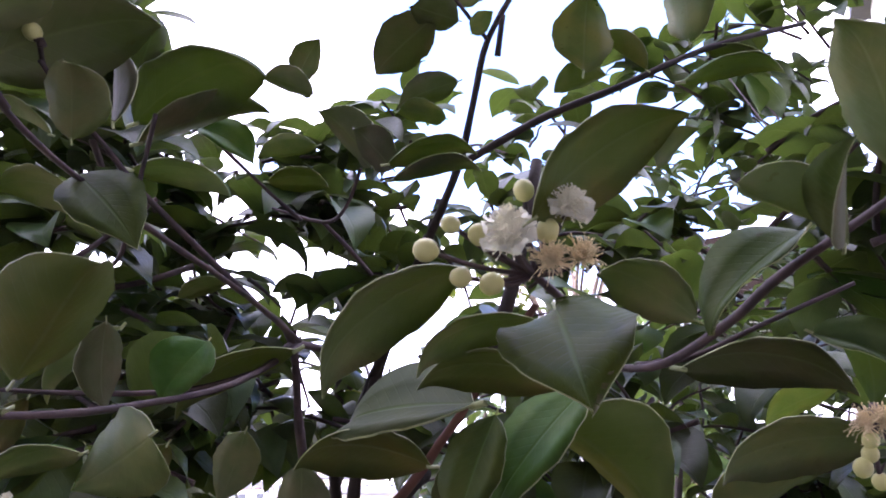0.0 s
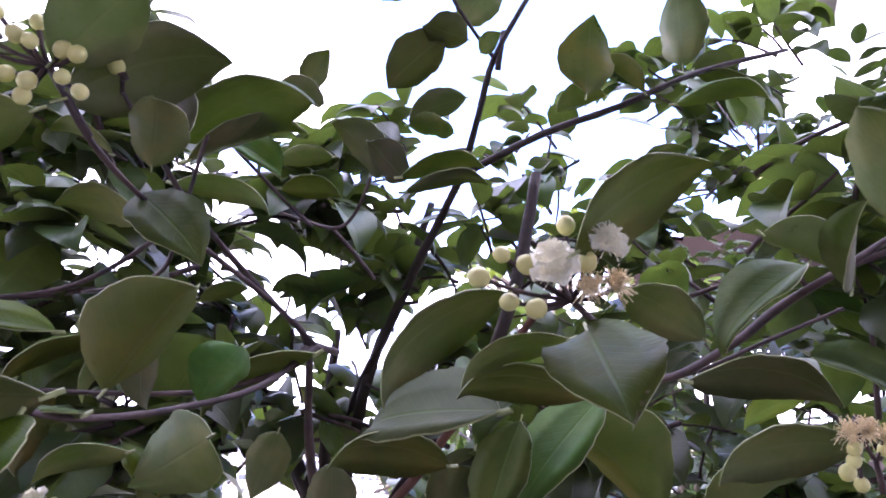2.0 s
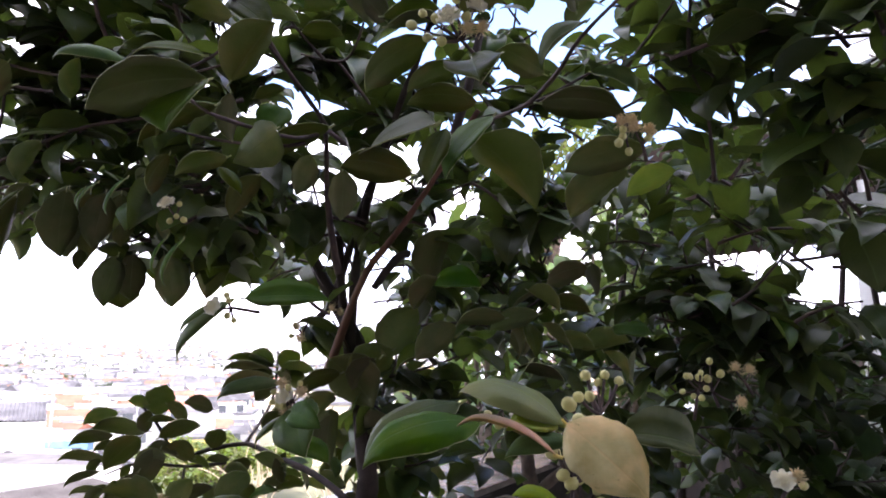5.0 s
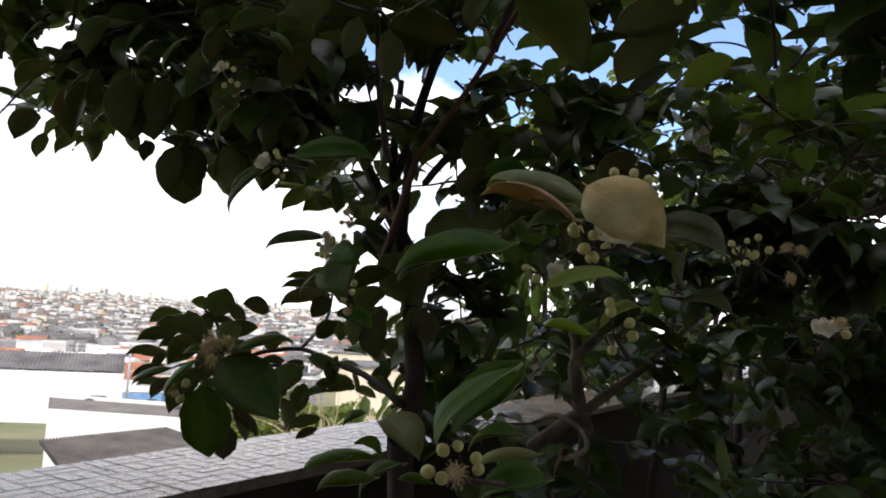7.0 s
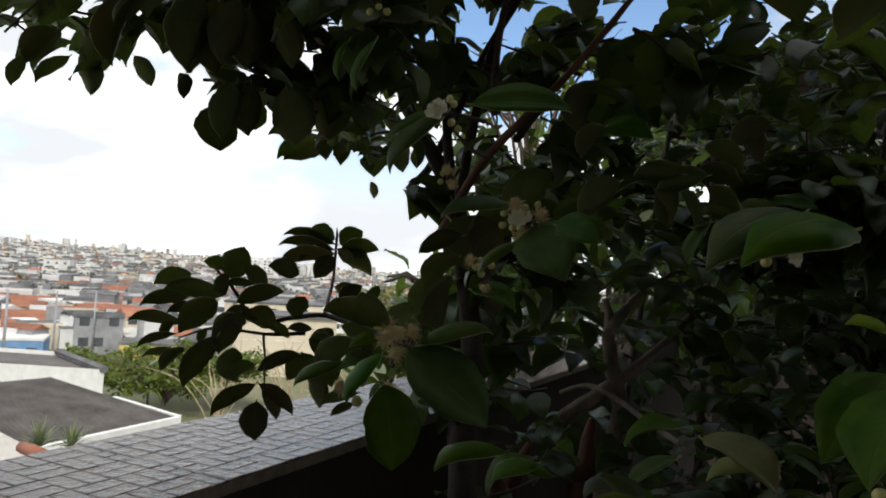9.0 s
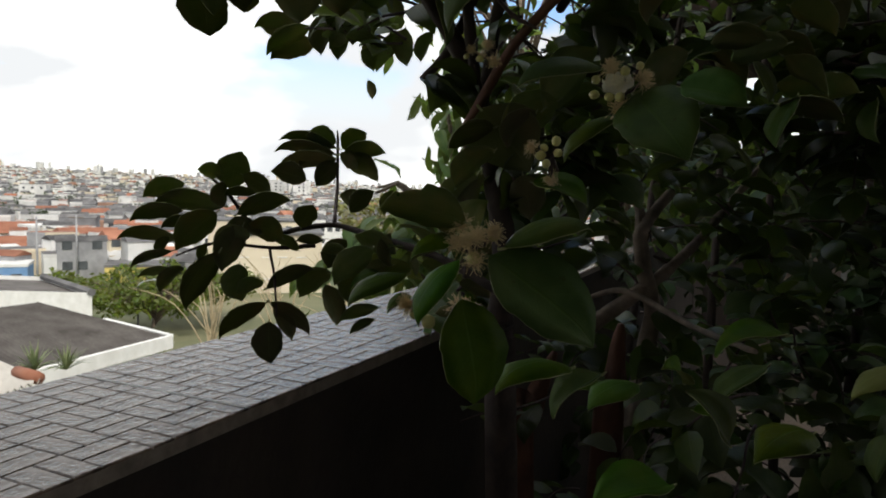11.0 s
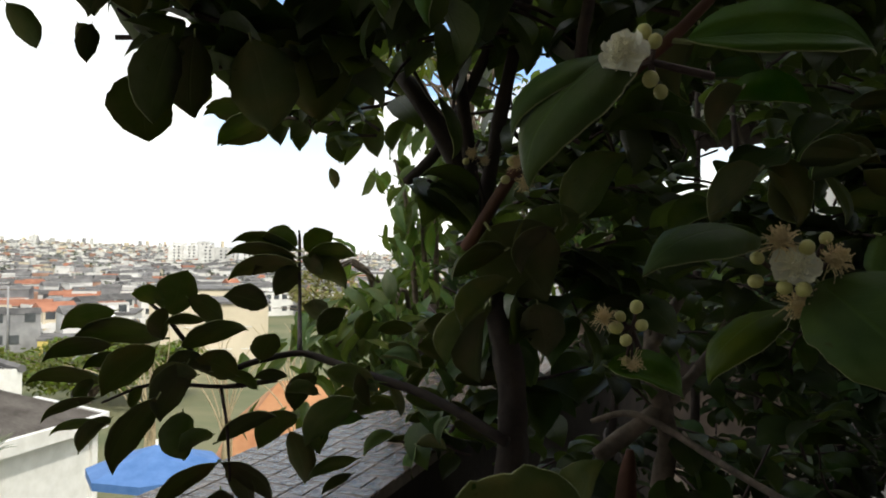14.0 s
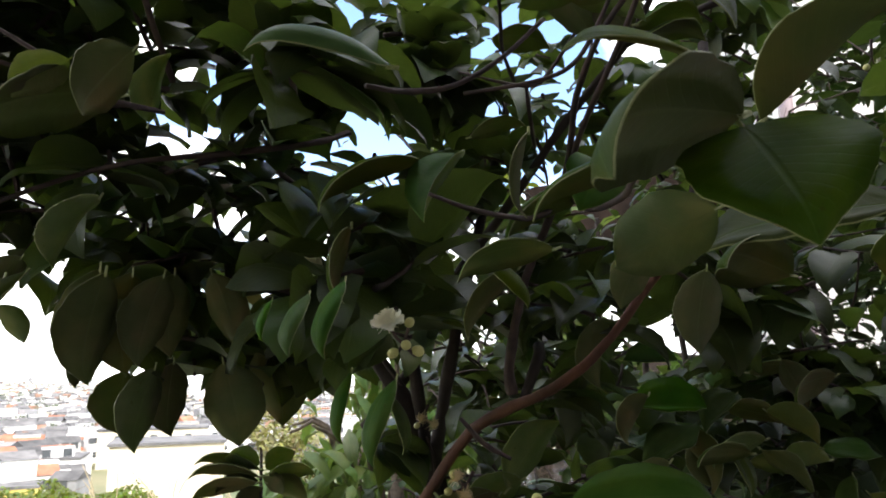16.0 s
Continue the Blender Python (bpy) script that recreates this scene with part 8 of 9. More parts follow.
leaf(-0.2240, 0.6379, 1.3853, -0.2124, 0.6298, 1.4067, -0.36, 0.79, 0.50, 0.95, 0)
leaf(-0.2396, 0.6287, 1.3760, -0.2691, 0.6236, 1.3888, 0.07, 0.86, 0.50, 0.85, 0)
leaf(-0.2589, 0.6304, 1.3792, -0.2915, 0.6252, 1.3842, -0.03, 0.80, 0.60, 0.60, 1)
leaf(-0.2740, 0.6219, 1.3870, -0.2907, 0.6135, 1.3462, -0.68, 0.72, 0.13, 0.70, 0)
leaf(-0.2671, 0.6209, 1.3782, -0.2994, 0.6151, 1.3696, -0.29, 0.76, 0.58, 0.65, 1)
leaf(-0.2747, 0.6105, 1.3537, -0.2715, 0.6010, 1.3219, -0.62, 0.73, -0.28, 0.85, 1)
leaf(-0.2536, 0.6083, 1.3378, -0.2755, 0.6015, 1.3269, -0.46, 0.76, 0.45, 0.70, 1)
leaf(-0.2507, 0.6078, 1.3328, -0.2080, 0.5970, 1.3508, -0.17, 0.62, 0.76, 0.50, 2)
leaf(-0.2482, 0.5872, 1.3237, -0.2861, 0.5809, 1.2920, -0.56, 0.63, 0.54, 0.52, 2)
leaf(-0.2446, 0.5869, 1.3239, -0.2105, 0.5750, 1.2974, 0.55, 0.75, 0.36, 0.50, 2)
leaf(-0.2427, 0.5966, 1.3206, -0.2265, 0.5861, 1.2905, 0.56, 0.83, 0.00, 0.55, 2)
leaf(-0.2440, 0.5762, 1.3090, -0.2409, 0.5666, 1.2752, -0.53, 0.80, -0.28, 0.82, 0)
leaf(-0.1958, 0.6240, 1.3457, -0.2233, 0.6173, 1.3232, -0.48, 0.80, 0.35, 0.75, 1)
leaf(-0.2005, 0.6240, 1.3343, -0.1892, 0.6135, 1.2979, 0.58, 0.81, -0.06, 0.62, 0)
leaf(-0.1824, 0.6341, 1.3750, -0.1982, 0.6264, 1.3486, -0.59, 0.79, 0.12, 0.75, 1)
leaf(-0.1741, 0.6236, 1.3798, -0.1367, 0.6120, 1.3641, 0.44, 0.75, 0.49, 0.60, 2)
leaf(-0.2034, 0.6358, 1.3737, -0.2281, 0.6297, 1.3728, -0.20, 0.73, 0.66, 0.55, 2)
leaf(-0.1802, 0.6234, 1.3620, -0.2049, 0.6174, 1.3644, -0.13, 0.79, 0.59, 0.60, 1)
leaf(-0.1514, 0.6093, 1.3167, -0.1868, 0.6035, 1.3030, -0.34, 0.74, 0.58, 0.50, 2)
leaf(-0.1550, 0.6091, 1.3057, -0.1767, 0.6023, 1.2929, -0.48, 0.77, 0.41, 0.50, 2)
leaf(-0.1753, 0.6226, 1.3513, -0.1786, 0.6135, 1.3193, -0.65, 0.75, -0.14, 0.70, 0)
leaf(-0.2262, 0.6372, 1.3641, -0.2479, 0.6313, 1.3732, 0.03, 0.81, 0.59, 0.60, 1)
leaf(-0.3054, 0.6236, 1.3689, -0.3109, 0.6155, 1.3557, -0.83, 0.56, 0.01, 0.70, 0)
leaf(-0.2027, 0.8474, 1.4697, -0.2706, 0.8451, 1.4767, 0.07, 0.53, 0.84, 0.42, 2)
leaf(-0.2030, 0.8448, 1.4754, -0.2394, 0.8399, 1.4827, 0.01, 0.81, 0.58, 0.90, 0)
leaf(-0.2036, 0.8468, 1.4624, -0.2761, 0.8445, 1.4621, -0.02, 0.49, 0.87, 0.40, 2)
leaf(-0.2051, 0.8373, 1.4572, -0.2722, 0.8338, 1.4375, -0.26, 0.57, 0.78, 0.50, 2)
leaf(-0.2036, 0.8507, 1.4550, -0.2492, 0.8458, 1.4436, -0.25, 0.67, 0.70, 0.50, 1)
leaf(-0.2001, 0.8405, 1.4514, -0.2248, 0.8332, 1.4224, -0.56, 0.78, 0.28, 0.80, 0)
leaf(-0.1955, 0.8470, 1.4688, -0.1665, 0.8375, 1.4884, -0.15, 0.78, 0.61, 0.90, 0)
leaf(-0.1933, 0.8346, 1.4643, -0.1433, 0.8225, 1.4631, 0.16, 0.59, 0.79, 0.62, 2)
leaf(-0.1946, 0.8442, 1.4553, -0.1526, 0.8318, 1.4304, 0.50, 0.73, 0.47, 0.65, 1)
leaf(-0.1980, 0.8426, 1.4625, -0.1771, 0.8321, 1.4451, 0.59, 0.77, 0.24, 0.80, 0)
leaf(-0.1964, 0.8082, 1.4140, -0.1692, 0.7972, 1.3964, 0.54, 0.76, 0.36, 0.75, 1)
leaf(-0.0204, 0.7901, 1.3093, -0.0250, 0.7820, 1.2855, -0.45, 0.87, -0.21, 0.62, 2)
leaf(-0.0730, 0.8743, 1.2609, -0.1087, 0.8717, 1.2466, -0.19, 0.92, 0.33, 0.52, 2)
leaf(-0.0241, 0.8628, 1.2973, -0.0537, 0.8585, 1.2937, -0.17, 0.93, 0.32, 0.60, 4)
leaf(-0.0855, 0.7984, 1.3915, -0.1225, 0.7955, 1.3898, -0.09, 0.89, 0.46, 0.50, 2)
leaf(-0.0295, 0.8654, 1.2704, -0.0310, 0.8569, 1.2426, -0.39, 0.89, -0.25, 0.56, 1)
leaf(-0.0758, 0.8685, 1.3803, -0.0432, 0.8518, 1.3828, 0.37, 0.80, 0.48, 0.58, 3)
leaf(-0.0242, 0.8368, 1.4047, 0.0127, 0.8194, 1.4053, -0.22, -0.44, 0.87, 0.54, 2)
leaf(-0.0522, 0.8464, 1.3264, -0.0256, 0.8315, 1.3176, 0.54, 0.63, 0.56, 0.61, 2)
leaf(-0.0253, 0.7898, 1.3334, -0.0110, 0.7777, 1.3159, 0.42, -0.55, 0.72, 0.50, 2)
leaf(-0.0119, 0.8724, 1.2658, -0.0447, 0.8698, 1.2421, -0.35, 0.85, 0.40, 0.55, 2)
leaf(0.0036, 0.8061, 1.3034, -0.0334, 0.8031, 1.3029, -0.07, 0.79, 0.61, 0.54, 1)
leaf(-0.0139, 0.7847, 1.3867, -0.0242, 0.7778, 1.3645, -0.61, 0.79, 0.04, 0.55, 3)
leaf(-0.0889, 0.8140, 1.3009, -0.0709, 0.8010, 1.2872, 0.67, 0.72, 0.19, 0.56, 1)
leaf(-0.0834, 0.7837, 1.2747, -0.0864, 0.7756, 1.2464, -0.90, -0.39, 0.21, 0.60, 1)
leaf(-0.0561, 0.8131, 1.3906, -0.0271, 0.7974, 1.3883, 0.44, 0.73, 0.52, 0.60, 3)
leaf(-0.0266, 0.7582, 1.3581, -0.0072, 0.7448, 1.3458, 0.67, 0.67, 0.32, 0.62, 3)
leaf(-0.0041, 0.8581, 1.3141, -0.0082, 0.8503, 1.2825, -0.36, 0.92, -0.18, 0.55, 3)
leaf(-0.0860, 0.8565, 1.2589, -0.0588, 0.8409, 1.2604, -0.20, -0.26, 0.95, 0.59, 3)
leaf(-0.0185, 0.7542, 1.4022, -0.0446, 0.7491, 1.4019, -0.17, 0.87, 0.46, 0.52, 3)
leaf(0.0075, 0.8652, 1.3292, 0.0396, 0.8494, 1.3175, 0.52, 0.79, 0.34, 0.62, 4)
leaf(-0.0184, 0.8181, 1.3518, 0.0050, 0.8035, 1.3492, 0.46, 0.62, 0.64, 0.57, 2)
leaf(-0.0124, 0.8237, 1.4169, 0.0031, 0.8120, 1.3878, 0.74, 0.66, 0.13, 0.56, 3)
leaf(-0.0221, 0.7667, 1.3718, -0.0591, 0.7637, 1.3704, -0.08, 0.90, 0.42, 0.58, 3)
leaf(-0.0594, 0.8179, 1.3116, -0.0768, 0.8126, 1.2819, -0.35, 0.93, 0.04, 0.64, 3)
leaf(-0.0641, 0.7886, 1.3046, -0.0917, 0.7839, 1.3013, -0.20, 0.90, 0.39, 0.55, 2)
leaf(-0.0843, 0.7733, 1.2815, -0.0554, 0.7577, 1.2765, 0.47, 0.70, 0.53, 0.58, 3)
leaf(-0.0157, 0.8187, 1.3296, -0.0187, 0.8104, 1.3032, -0.37, 0.90, -0.24, 0.55, 1)
leaf(0.0132, 0.8339, 1.3221, -0.0002, 0.8275, 1.2976, -0.82, -0.25, 0.52, 0.62, 4)
leaf(0.0710, 0.1674, 1.4251, 0.0493, 0.1656, 1.4275, 0.14, -0.54, 0.83, 0.50, 2, "l")
leaf(0.0761, 0.1691, 1.4288, 0.0950, 0.1694, 1.4380, -0.37, -0.52, 0.77, 0.45, 1, "l")
leaf(0.0396, 0.1279, 1.4128, 0.0120, 0.1191, 1.3842, -0.41, -0.67, 0.61, 0.55, 0)
leaf(0.0497, 0.0534, 1.4613, 0.0197, 0.0605, 1.4687, 0.27, 0.13, 0.95, 0.50, 2, "y")
leaf(-0.0251, 0.1703, 1.3544, -0.0500, 0.1590, 1.3496, -0.04, -0.30, 0.95, 0.55, 2)
leaf(0.0562, 0.0636, 1.4648, 0.0351, 0.0628, 1.4588, -0.19, -0.61, 0.77, 0.45, 2)
leaf(0.0252, 0.1573, 1.4693, -0.0163, 0.1471, 1.4440, -0.31, -0.58, 0.75, 0.50, 2)
leaf(0.1725, 0.2761, 1.4388, 0.1402, 0.2731, 1.4455, 0.22, -0.61, 0.76, 0.55, 1)
leaf(0.0504, 0.1239, 1.3677, 0.0232, 0.1229, 1.3592, -0.24, -0.53, 0.82, 0.60, 1)
leaf(-0.0334, 0.2480, 1.3045, -0.0696, 0.2405, 1.2970, -0.14, -0.26, 0.96, 0.60, 1)
leaf(0.0267, 0.3132, 1.2973, 0.0030, 0.3162, 1.3246, 0.46, -0.75, 0.48, 0.60, 1)
leaf(-0.0124, 0.3670, 1.3094, -0.0374, 0.3690, 1.3097, -0.01, -0.37, 0.93, 0.50, 2)
leaf(0.0527, 0.2132, 1.3619, 0.0200, 0.2155, 1.3505, -0.33, -0.13, 0.93, 0.50, 2, "l")
leaf(0.0311, 0.3631, 1.2993, 0.0565, 0.3607, 1.2901, 0.26, -0.49, 0.83, 0.60, 1)
leaf(0.0728, 0.2602, 1.3214, 0.0685, 0.2597, 1.2989, -0.98, -0.06, 0.19, 0.60, 0)
leaf(-0.1671, 1.0521, 1.5813, -0.1610, 1.0500, 1.5529, 0.61, 0.79, 0.07, 0.60, 0)
leaf(-0.2489, 0.8630, 1.6213, -0.3042, 0.8703, 1.6115, -0.08, 0.51, 0.86, 0.50, 2)
leaf(-0.2363, 0.8610, 1.6152, -0.2890, 0.8669, 1.5789, -0.42, 0.57, 0.71, 0.50, 2)
leaf(-0.2114, 0.8582, 1.6317, -0.2230, 0.8578, 1.5806, -0.64, 0.76, 0.14, 0.60, 1)
leaf(-0.1923, 0.8550, 1.6195, -0.2027, 0.8547, 1.5748, -0.62, 0.78, 0.14, 0.60, 0)
leaf(-0.1737, 0.8529, 1.6327, -0.1855, 0.8530, 1.5929, -0.60, 0.78, 0.18, 0.70, 0)
leaf(-0.1537, 0.8696, 1.6123, -0.1593, 0.8684, 1.5653, -0.61, 0.79, 0.06, 0.60, 1)
leaf(-0.1280, 0.8662, 1.6162, -0.1465, 0.8671, 1.5766, -0.60, 0.74, 0.30, 0.60, 2)
leaf(-0.1216, 0.8654, 1.6196, -0.1187, 0.8631, 1.5728, -0.50, 0.86, -0.07, 0.65, 0)
leaf(-0.0860, 0.8908, 1.6208, -0.1001, 0.8912, 1.5834, -0.58, 0.78, 0.23, 0.60, 1)
leaf(-0.2780, 0.8686, 1.6586, -0.2489, 0.8628, 1.6168, 0.56, 0.78, 0.28, 0.60, 0)
leaf(-0.2372, 0.8632, 1.6660, -0.2082, 0.8576, 1.6286, 0.63, 0.68, 0.38, 0.65, 1)
leaf(-0.1805, 0.8551, 1.6611, -0.2116, 0.8587, 1.6431, -0.38, 0.51, 0.77, 0.50, 2)
leaf(-0.1521, 0.8509, 1.6555, -0.1280, 0.8461, 1.6186, 0.64, 0.70, 0.32, 0.65, 0)
leaf(-0.1238, 0.8472, 1.6625, -0.0950, 0.8420, 1.6334, 0.63, 0.58, 0.52, 0.60, 1)
leaf(-0.1159, 0.6216, 1.3735, -0.1449, 0.6173, 1.3691, -0.08, -0.37, 0.93, 0.63, 0)
leaf(-0.1161, 0.6860, 1.3138, -0.1416, 0.6816, 1.2968, -0.49, -0.30, 0.82, 0.64, 3)
leaf(-0.1415, 0.6261, 1.3831, -0.1413, 0.6175, 1.3523, -0.72, 0.67, -0.19, 0.62, 3)
leaf(-0.0702, 0.6975, 1.3140, -0.0395, 0.6818, 1.3050, 0.09, -0.36, 0.93, 0.63, 2)
leaf(-0.0741, 0.6341, 1.3691, -0.0384, 0.6170, 1.3681, 0.35, 0.68, 0.64, 0.63, 0)
leaf(-0.0784, 0.6162, 1.3389, -0.0488, 0.6009, 1.3263, 0.56, 0.66, 0.51, 0.64, 0)
leaf(-0.1346, 0.7087, 1.3384, -0.1057, 0.6934, 1.3303, 0.51, 0.67, 0.53, 0.52, 0)
leaf(-0.1052, 0.6617, 1.3493, -0.0780, 0.6466, 1.3419, 0.53, 0.76, 0.37, 0.60, 0)
leaf(-0.0811, 0.6962, 1.3780, -0.1061, 0.6918, 1.3598, -0.31, 0.93, 0.21, 0.58, 4)
leaf(-0.0690, 0.6760, 1.3314, -0.0783, 0.6688, 1.3083, -0.85, -0.30, 0.44, 0.64, 1)
leaf(-0.1334, 0.6875, 1.3497, -0.1711, 0.6851, 1.3409, -0.19, 0.78, 0.60, 0.63, 0)
leaf(-0.0732, 0.6555, 1.3495, -0.0578, 0.6438, 1.3195, 0.83, 0.51, 0.22, 0.56, 4)
leaf(-0.1254, 0.6340, 1.3664, -0.1182, 0.6238, 1.3427, 0.86, 0.51, 0.03, 0.55, 2)
leaf(-0.1453, 0.6188, 1.3438, -0.1775, 0.6155, 1.3296, -0.35, -0.33, 0.88, 0.55, 1)
leaf(-0.0996, 0.6686, 1.3895, -0.0604, 0.6507, 1.3907, 0.36, 0.82, 0.44, 0.64, 4)
leaf(-0.1213, 0.6342, 1.3485, -0.1525, 0.6305, 1.3418, -0.21, 0.80, 0.57, 0.64, 1)
leaf(-0.1331, 0.6242, 1.3888, -0.1062, 0.6089, 1.3857, -0.11, -0.38, 0.92, 0.53, 3)
leaf(-0.1220, 0.6933, 1.3897, -0.0938, 0.6787, 1.3707, 0.58, 0.78, 0.25, 0.52, 0)
leaf(-0.0926, 0.6168, 1.3802, -0.0843, 0.6061, 1.3593, 0.59, -0.60, 0.54, 0.59, 1)
leaf(-0.0902, 0.6677, 1.3723, -0.1042, 0.6616, 1.3466, -0.61, 0.78, 0.15, 0.54, 1)
leaf(-0.1390, 0.6272, 1.3533, -0.1659, 0.6229, 1.3416, -0.35, 0.79, 0.51, 0.53, 3)
leaf(-0.1109, 0.6524, 1.3527, -0.0782, 0.6362, 1.3462, 0.47, 0.82, 0.32, 0.58, 0)
leaf(0.1028, 0.4164, 1.5170, 0.1264, 0.4035, 1.4917, 0.76, 0.16, 0.62, 0.63, 4)
leaf(0.1111, 0.4472, 1.5488, 0.0809, 0.4386, 1.5246, -0.48, -0.44, 0.76, 0.57, 3)
leaf(0.1687, 0.4410, 1.5123, 0.2011, 0.4281, 1.5069, -0.16, -0.70, 0.69, 0.53, 4)
leaf(0.0895, 0.3761, 1.4857, 0.0729, 0.3660, 1.4538, -0.86, -0.15, 0.50, 0.56, 0)
leaf(0.0397, 0.4638, 1.5721, 0.0720, 0.4512, 1.5709, -0.26, -0.72, 0.64, 0.58, 3)
leaf(0.0167, 0.4123, 1.4939, -0.0138, 0.4040, 1.4770, -0.29, -0.53, 0.80, 0.59, 3)
leaf(0.1462, 0.3818, 1.4933, 0.1599, 0.3696, 1.4698, 0.89, 0.25, 0.38, 0.53, 1)
leaf(0.0181, 0.3944, 1.5506, -0.0003, 0.3848, 1.5242, -0.67, 0.71, 0.21, 0.61, 3)
leaf(0.1354, 0.4659, 1.5629, 0.1664, 0.4533, 1.5623, 0.24, 0.54, 0.81, 0.50, 2)
leaf(0.1360, 0.3854, 1.5599, 0.1023, 0.3773, 1.5432, -0.41, 0.80, 0.43, 0.57, 2)
leaf(0.0889, 0.3883, 1.5407, 0.1116, 0.3757, 1.5210, 0.72, 0.33, 0.61, 0.65, 3)
leaf(0.1884, 0.4591, 1.5024, 0.1448, 0.4522, 1.4943, -0.23, 0.78, 0.58, 0.57, 3)
leaf(0.1006, 0.4068, 1.5230, 0.0598, 0.3994, 1.5084, -0.34, 0.73, 0.59, 0.51, 2)
leaf(0.0949, 0.4372, 1.5175, 0.1004, 0.4254, 1.4870, 0.35, -0.85, 0.39, 0.51, 0)
leaf(0.0329, 0.4018, 1.5129, 0.0016, 0.3931, 1.4851, -0.48, 0.83, 0.29, 0.64, 0)
leaf(0.0747, 0.4394, 1.5312, 0.0320, 0.4316, 1.5040, -0.39, -0.52, 0.76, 0.53, 4)
leaf(0.1466, 0.4452, 1.5717, 0.1541, 0.4333, 1.5398, 0.95, 0.30, 0.10, 0.61, 4)
leaf(0.0704, 0.3789, 1.5181, 0.0324, 0.3717, 1.5126, -0.23, 0.64, 0.74, 0.50, 2)
leaf(0.0125, 0.4047, 1.5449, 0.0529, 0.3914, 1.5426, -0.20, -0.73, 0.65, 0.60, 3)
leaf(0.0972, 0.4674, 1.5249, 0.0940, 0.4561, 1.4890, -0.16, 0.95, -0.28, 0.53, 3)
leaf(0.1226, 0.4545, 1.5049, 0.1541, 0.4415, 1.4944, 0.47, 0.58, 0.67, 0.60, 0)
leaf(0.0742, 0.4593, 1.5283, 0.0872, 0.4465, 1.4867, 0.95, 0.18, 0.24, 0.54, 1)
leaf(0.1230, 0.4760, 1.5388, 0.1555, 0.4629, 1.5274, 0.47, 0.54, 0.70, 0.61, 0)
leaf(0.0788, 0.3767, 1.4808, 0.1123, 0.3635, 1.4691, 0.43, 0.35, 0.83, 0.57, 2)
leaf(0.0678, 0.4699, 1.5275, 0.0991, 0.4567, 1.5121, -0.00, -0.76, 0.65, 0.50, 4)
leaf(0.1873, 0.4387, 1.4944, 0.1836, 0.4277, 1.4641, -0.99, 0.04, 0.11, 0.63, 3)
clump(-0.016, 0.669, 1.396, 0.055, 7)
clump(0.297, 0.611, 1.556, 0.050, 6)
clump(0.333, 0.609, 1.565, 0.050, 6)
clump(0.369, 0.608, 1.555, 0.050, 6)
clump(0.317, 0.612, 1.534, 0.050, 6)
clump(0.359, 0.610, 1.531, 0.050, 6)
clump(0.391, 0.605, 1.575, 0.050, 6)
clump(0.397, 0.607, 1.540, 0.050, 6)
clump(0.032, 0.783, 1.681, 0.055, 6)
clump(0.079, 0.776, 1.671, 0.055, 6)
clump(0.047, 0.787, 1.599, 0.055, 6)
clump(0.094, 0.780, 1.588, 0.055, 6)
clump(0.013, 0.796, 1.556, 0.055, 6)
clump(0.002, 0.536, 1.715, 0.050, 7)
clump(0.070, 0.545, 1.696, 0.050, 7)
clump(0.126, 0.556, 1.745, 0.050, 7)
clump(0.033, 0.554, 1.657, 0.050, 7)
clump(-0.060, 0.512, 1.602, 0.050, 7)
clump(-0.020, 0.520, 1.583, 0.050, 7)
clump(0.176, 0.581, 1.779, 0.050, 7)
clump(-0.331, 0.486, 1.748, 0.045, 7)
clump(-0.290, 0.474, 1.762, 0.045, 7)
clump(-0.340, 0.499, 1.696, 0.040, 6)
clump(-0.121, 0.834, 1.301, 0.040, 5)
clump(-0.080, 0.827, 1.308, 0.045, 6)
clump(-0.051, 0.822, 1.278, 0.045, 6)
clump(-0.154, 0.941, 1.325, 0.035, 4)
clump(-0.393, 0.400, 1.833, 0.048, 7)
clump(-0.391, 0.418, 1.766, 0.048, 7)
clump(-0.337, 0.452, 1.845, 0.052, 7)
clump(-0.334, 0.474, 1.762, 0.062, 8)
clump(-0.428, 0.482, 1.712, 0.048, 7)
clump(-0.354, 0.494, 1.679, 0.057, 8)
clump(-0.284, 0.488, 1.719, 0.062, 8)
clump(-0.217, 0.426, 1.774, 0.057, 8)
clump(-0.251, 0.454, 1.858, 0.052, 7)
clump(-0.180, 0.535, 1.764, 0.062, 8)
clump(-0.147, 0.554, 1.696, 0.067, 8)
clump(-0.206, 0.507, 1.659, 0.057, 8)
clump(-0.400, 0.503, 1.635, 0.038, 5)
clump(-0.271, 0.513, 1.620, 0.048, 7)
clump(-0.115, 0.522, 1.626, 0.052, 7)
clump(-0.102, 0.524, 1.811, 0.046, 7)
clump(-0.058, 0.584, 1.793, 0.050, 5)
clump(-0.021, 0.575, 1.838, 0.039, 5)
clump(0.073, 0.622, 1.884, 0.048, 5)
clump(0.133, 0.628, 1.875, 0.054, 7)
clump(0.219, 0.611, 1.960, 0.048, 5)
clump(0.303, 0.672, 1.944, 0.064, 7)
clump(0.266, 0.781, 1.915, 0.071, 7)
clump(0.332, 0.653, 2.026, 0.057, 5)
clump(0.065, 0.601, 1.756, 0.050, 7)
clump(0.025, 0.712, 1.728, 0.044, 5)
clump(0.097, 0.622, 1.694, 0.056, 7)
clump(0.182, 0.640, 1.644, 0.072, 8)
clump(0.333, 0.757, 1.626, 0.083, 8)
clump(0.093, 0.750, 1.596, 0.083, 8)
clump(0.007, 0.858, 1.564, 0.057, 5)
clump(0.342, 0.727, 1.743, 0.070, 7)
clump(0.339, 0.701, 1.841, 0.070, 7)
clump(-0.203, 0.528, 1.577, 0.033, 5)
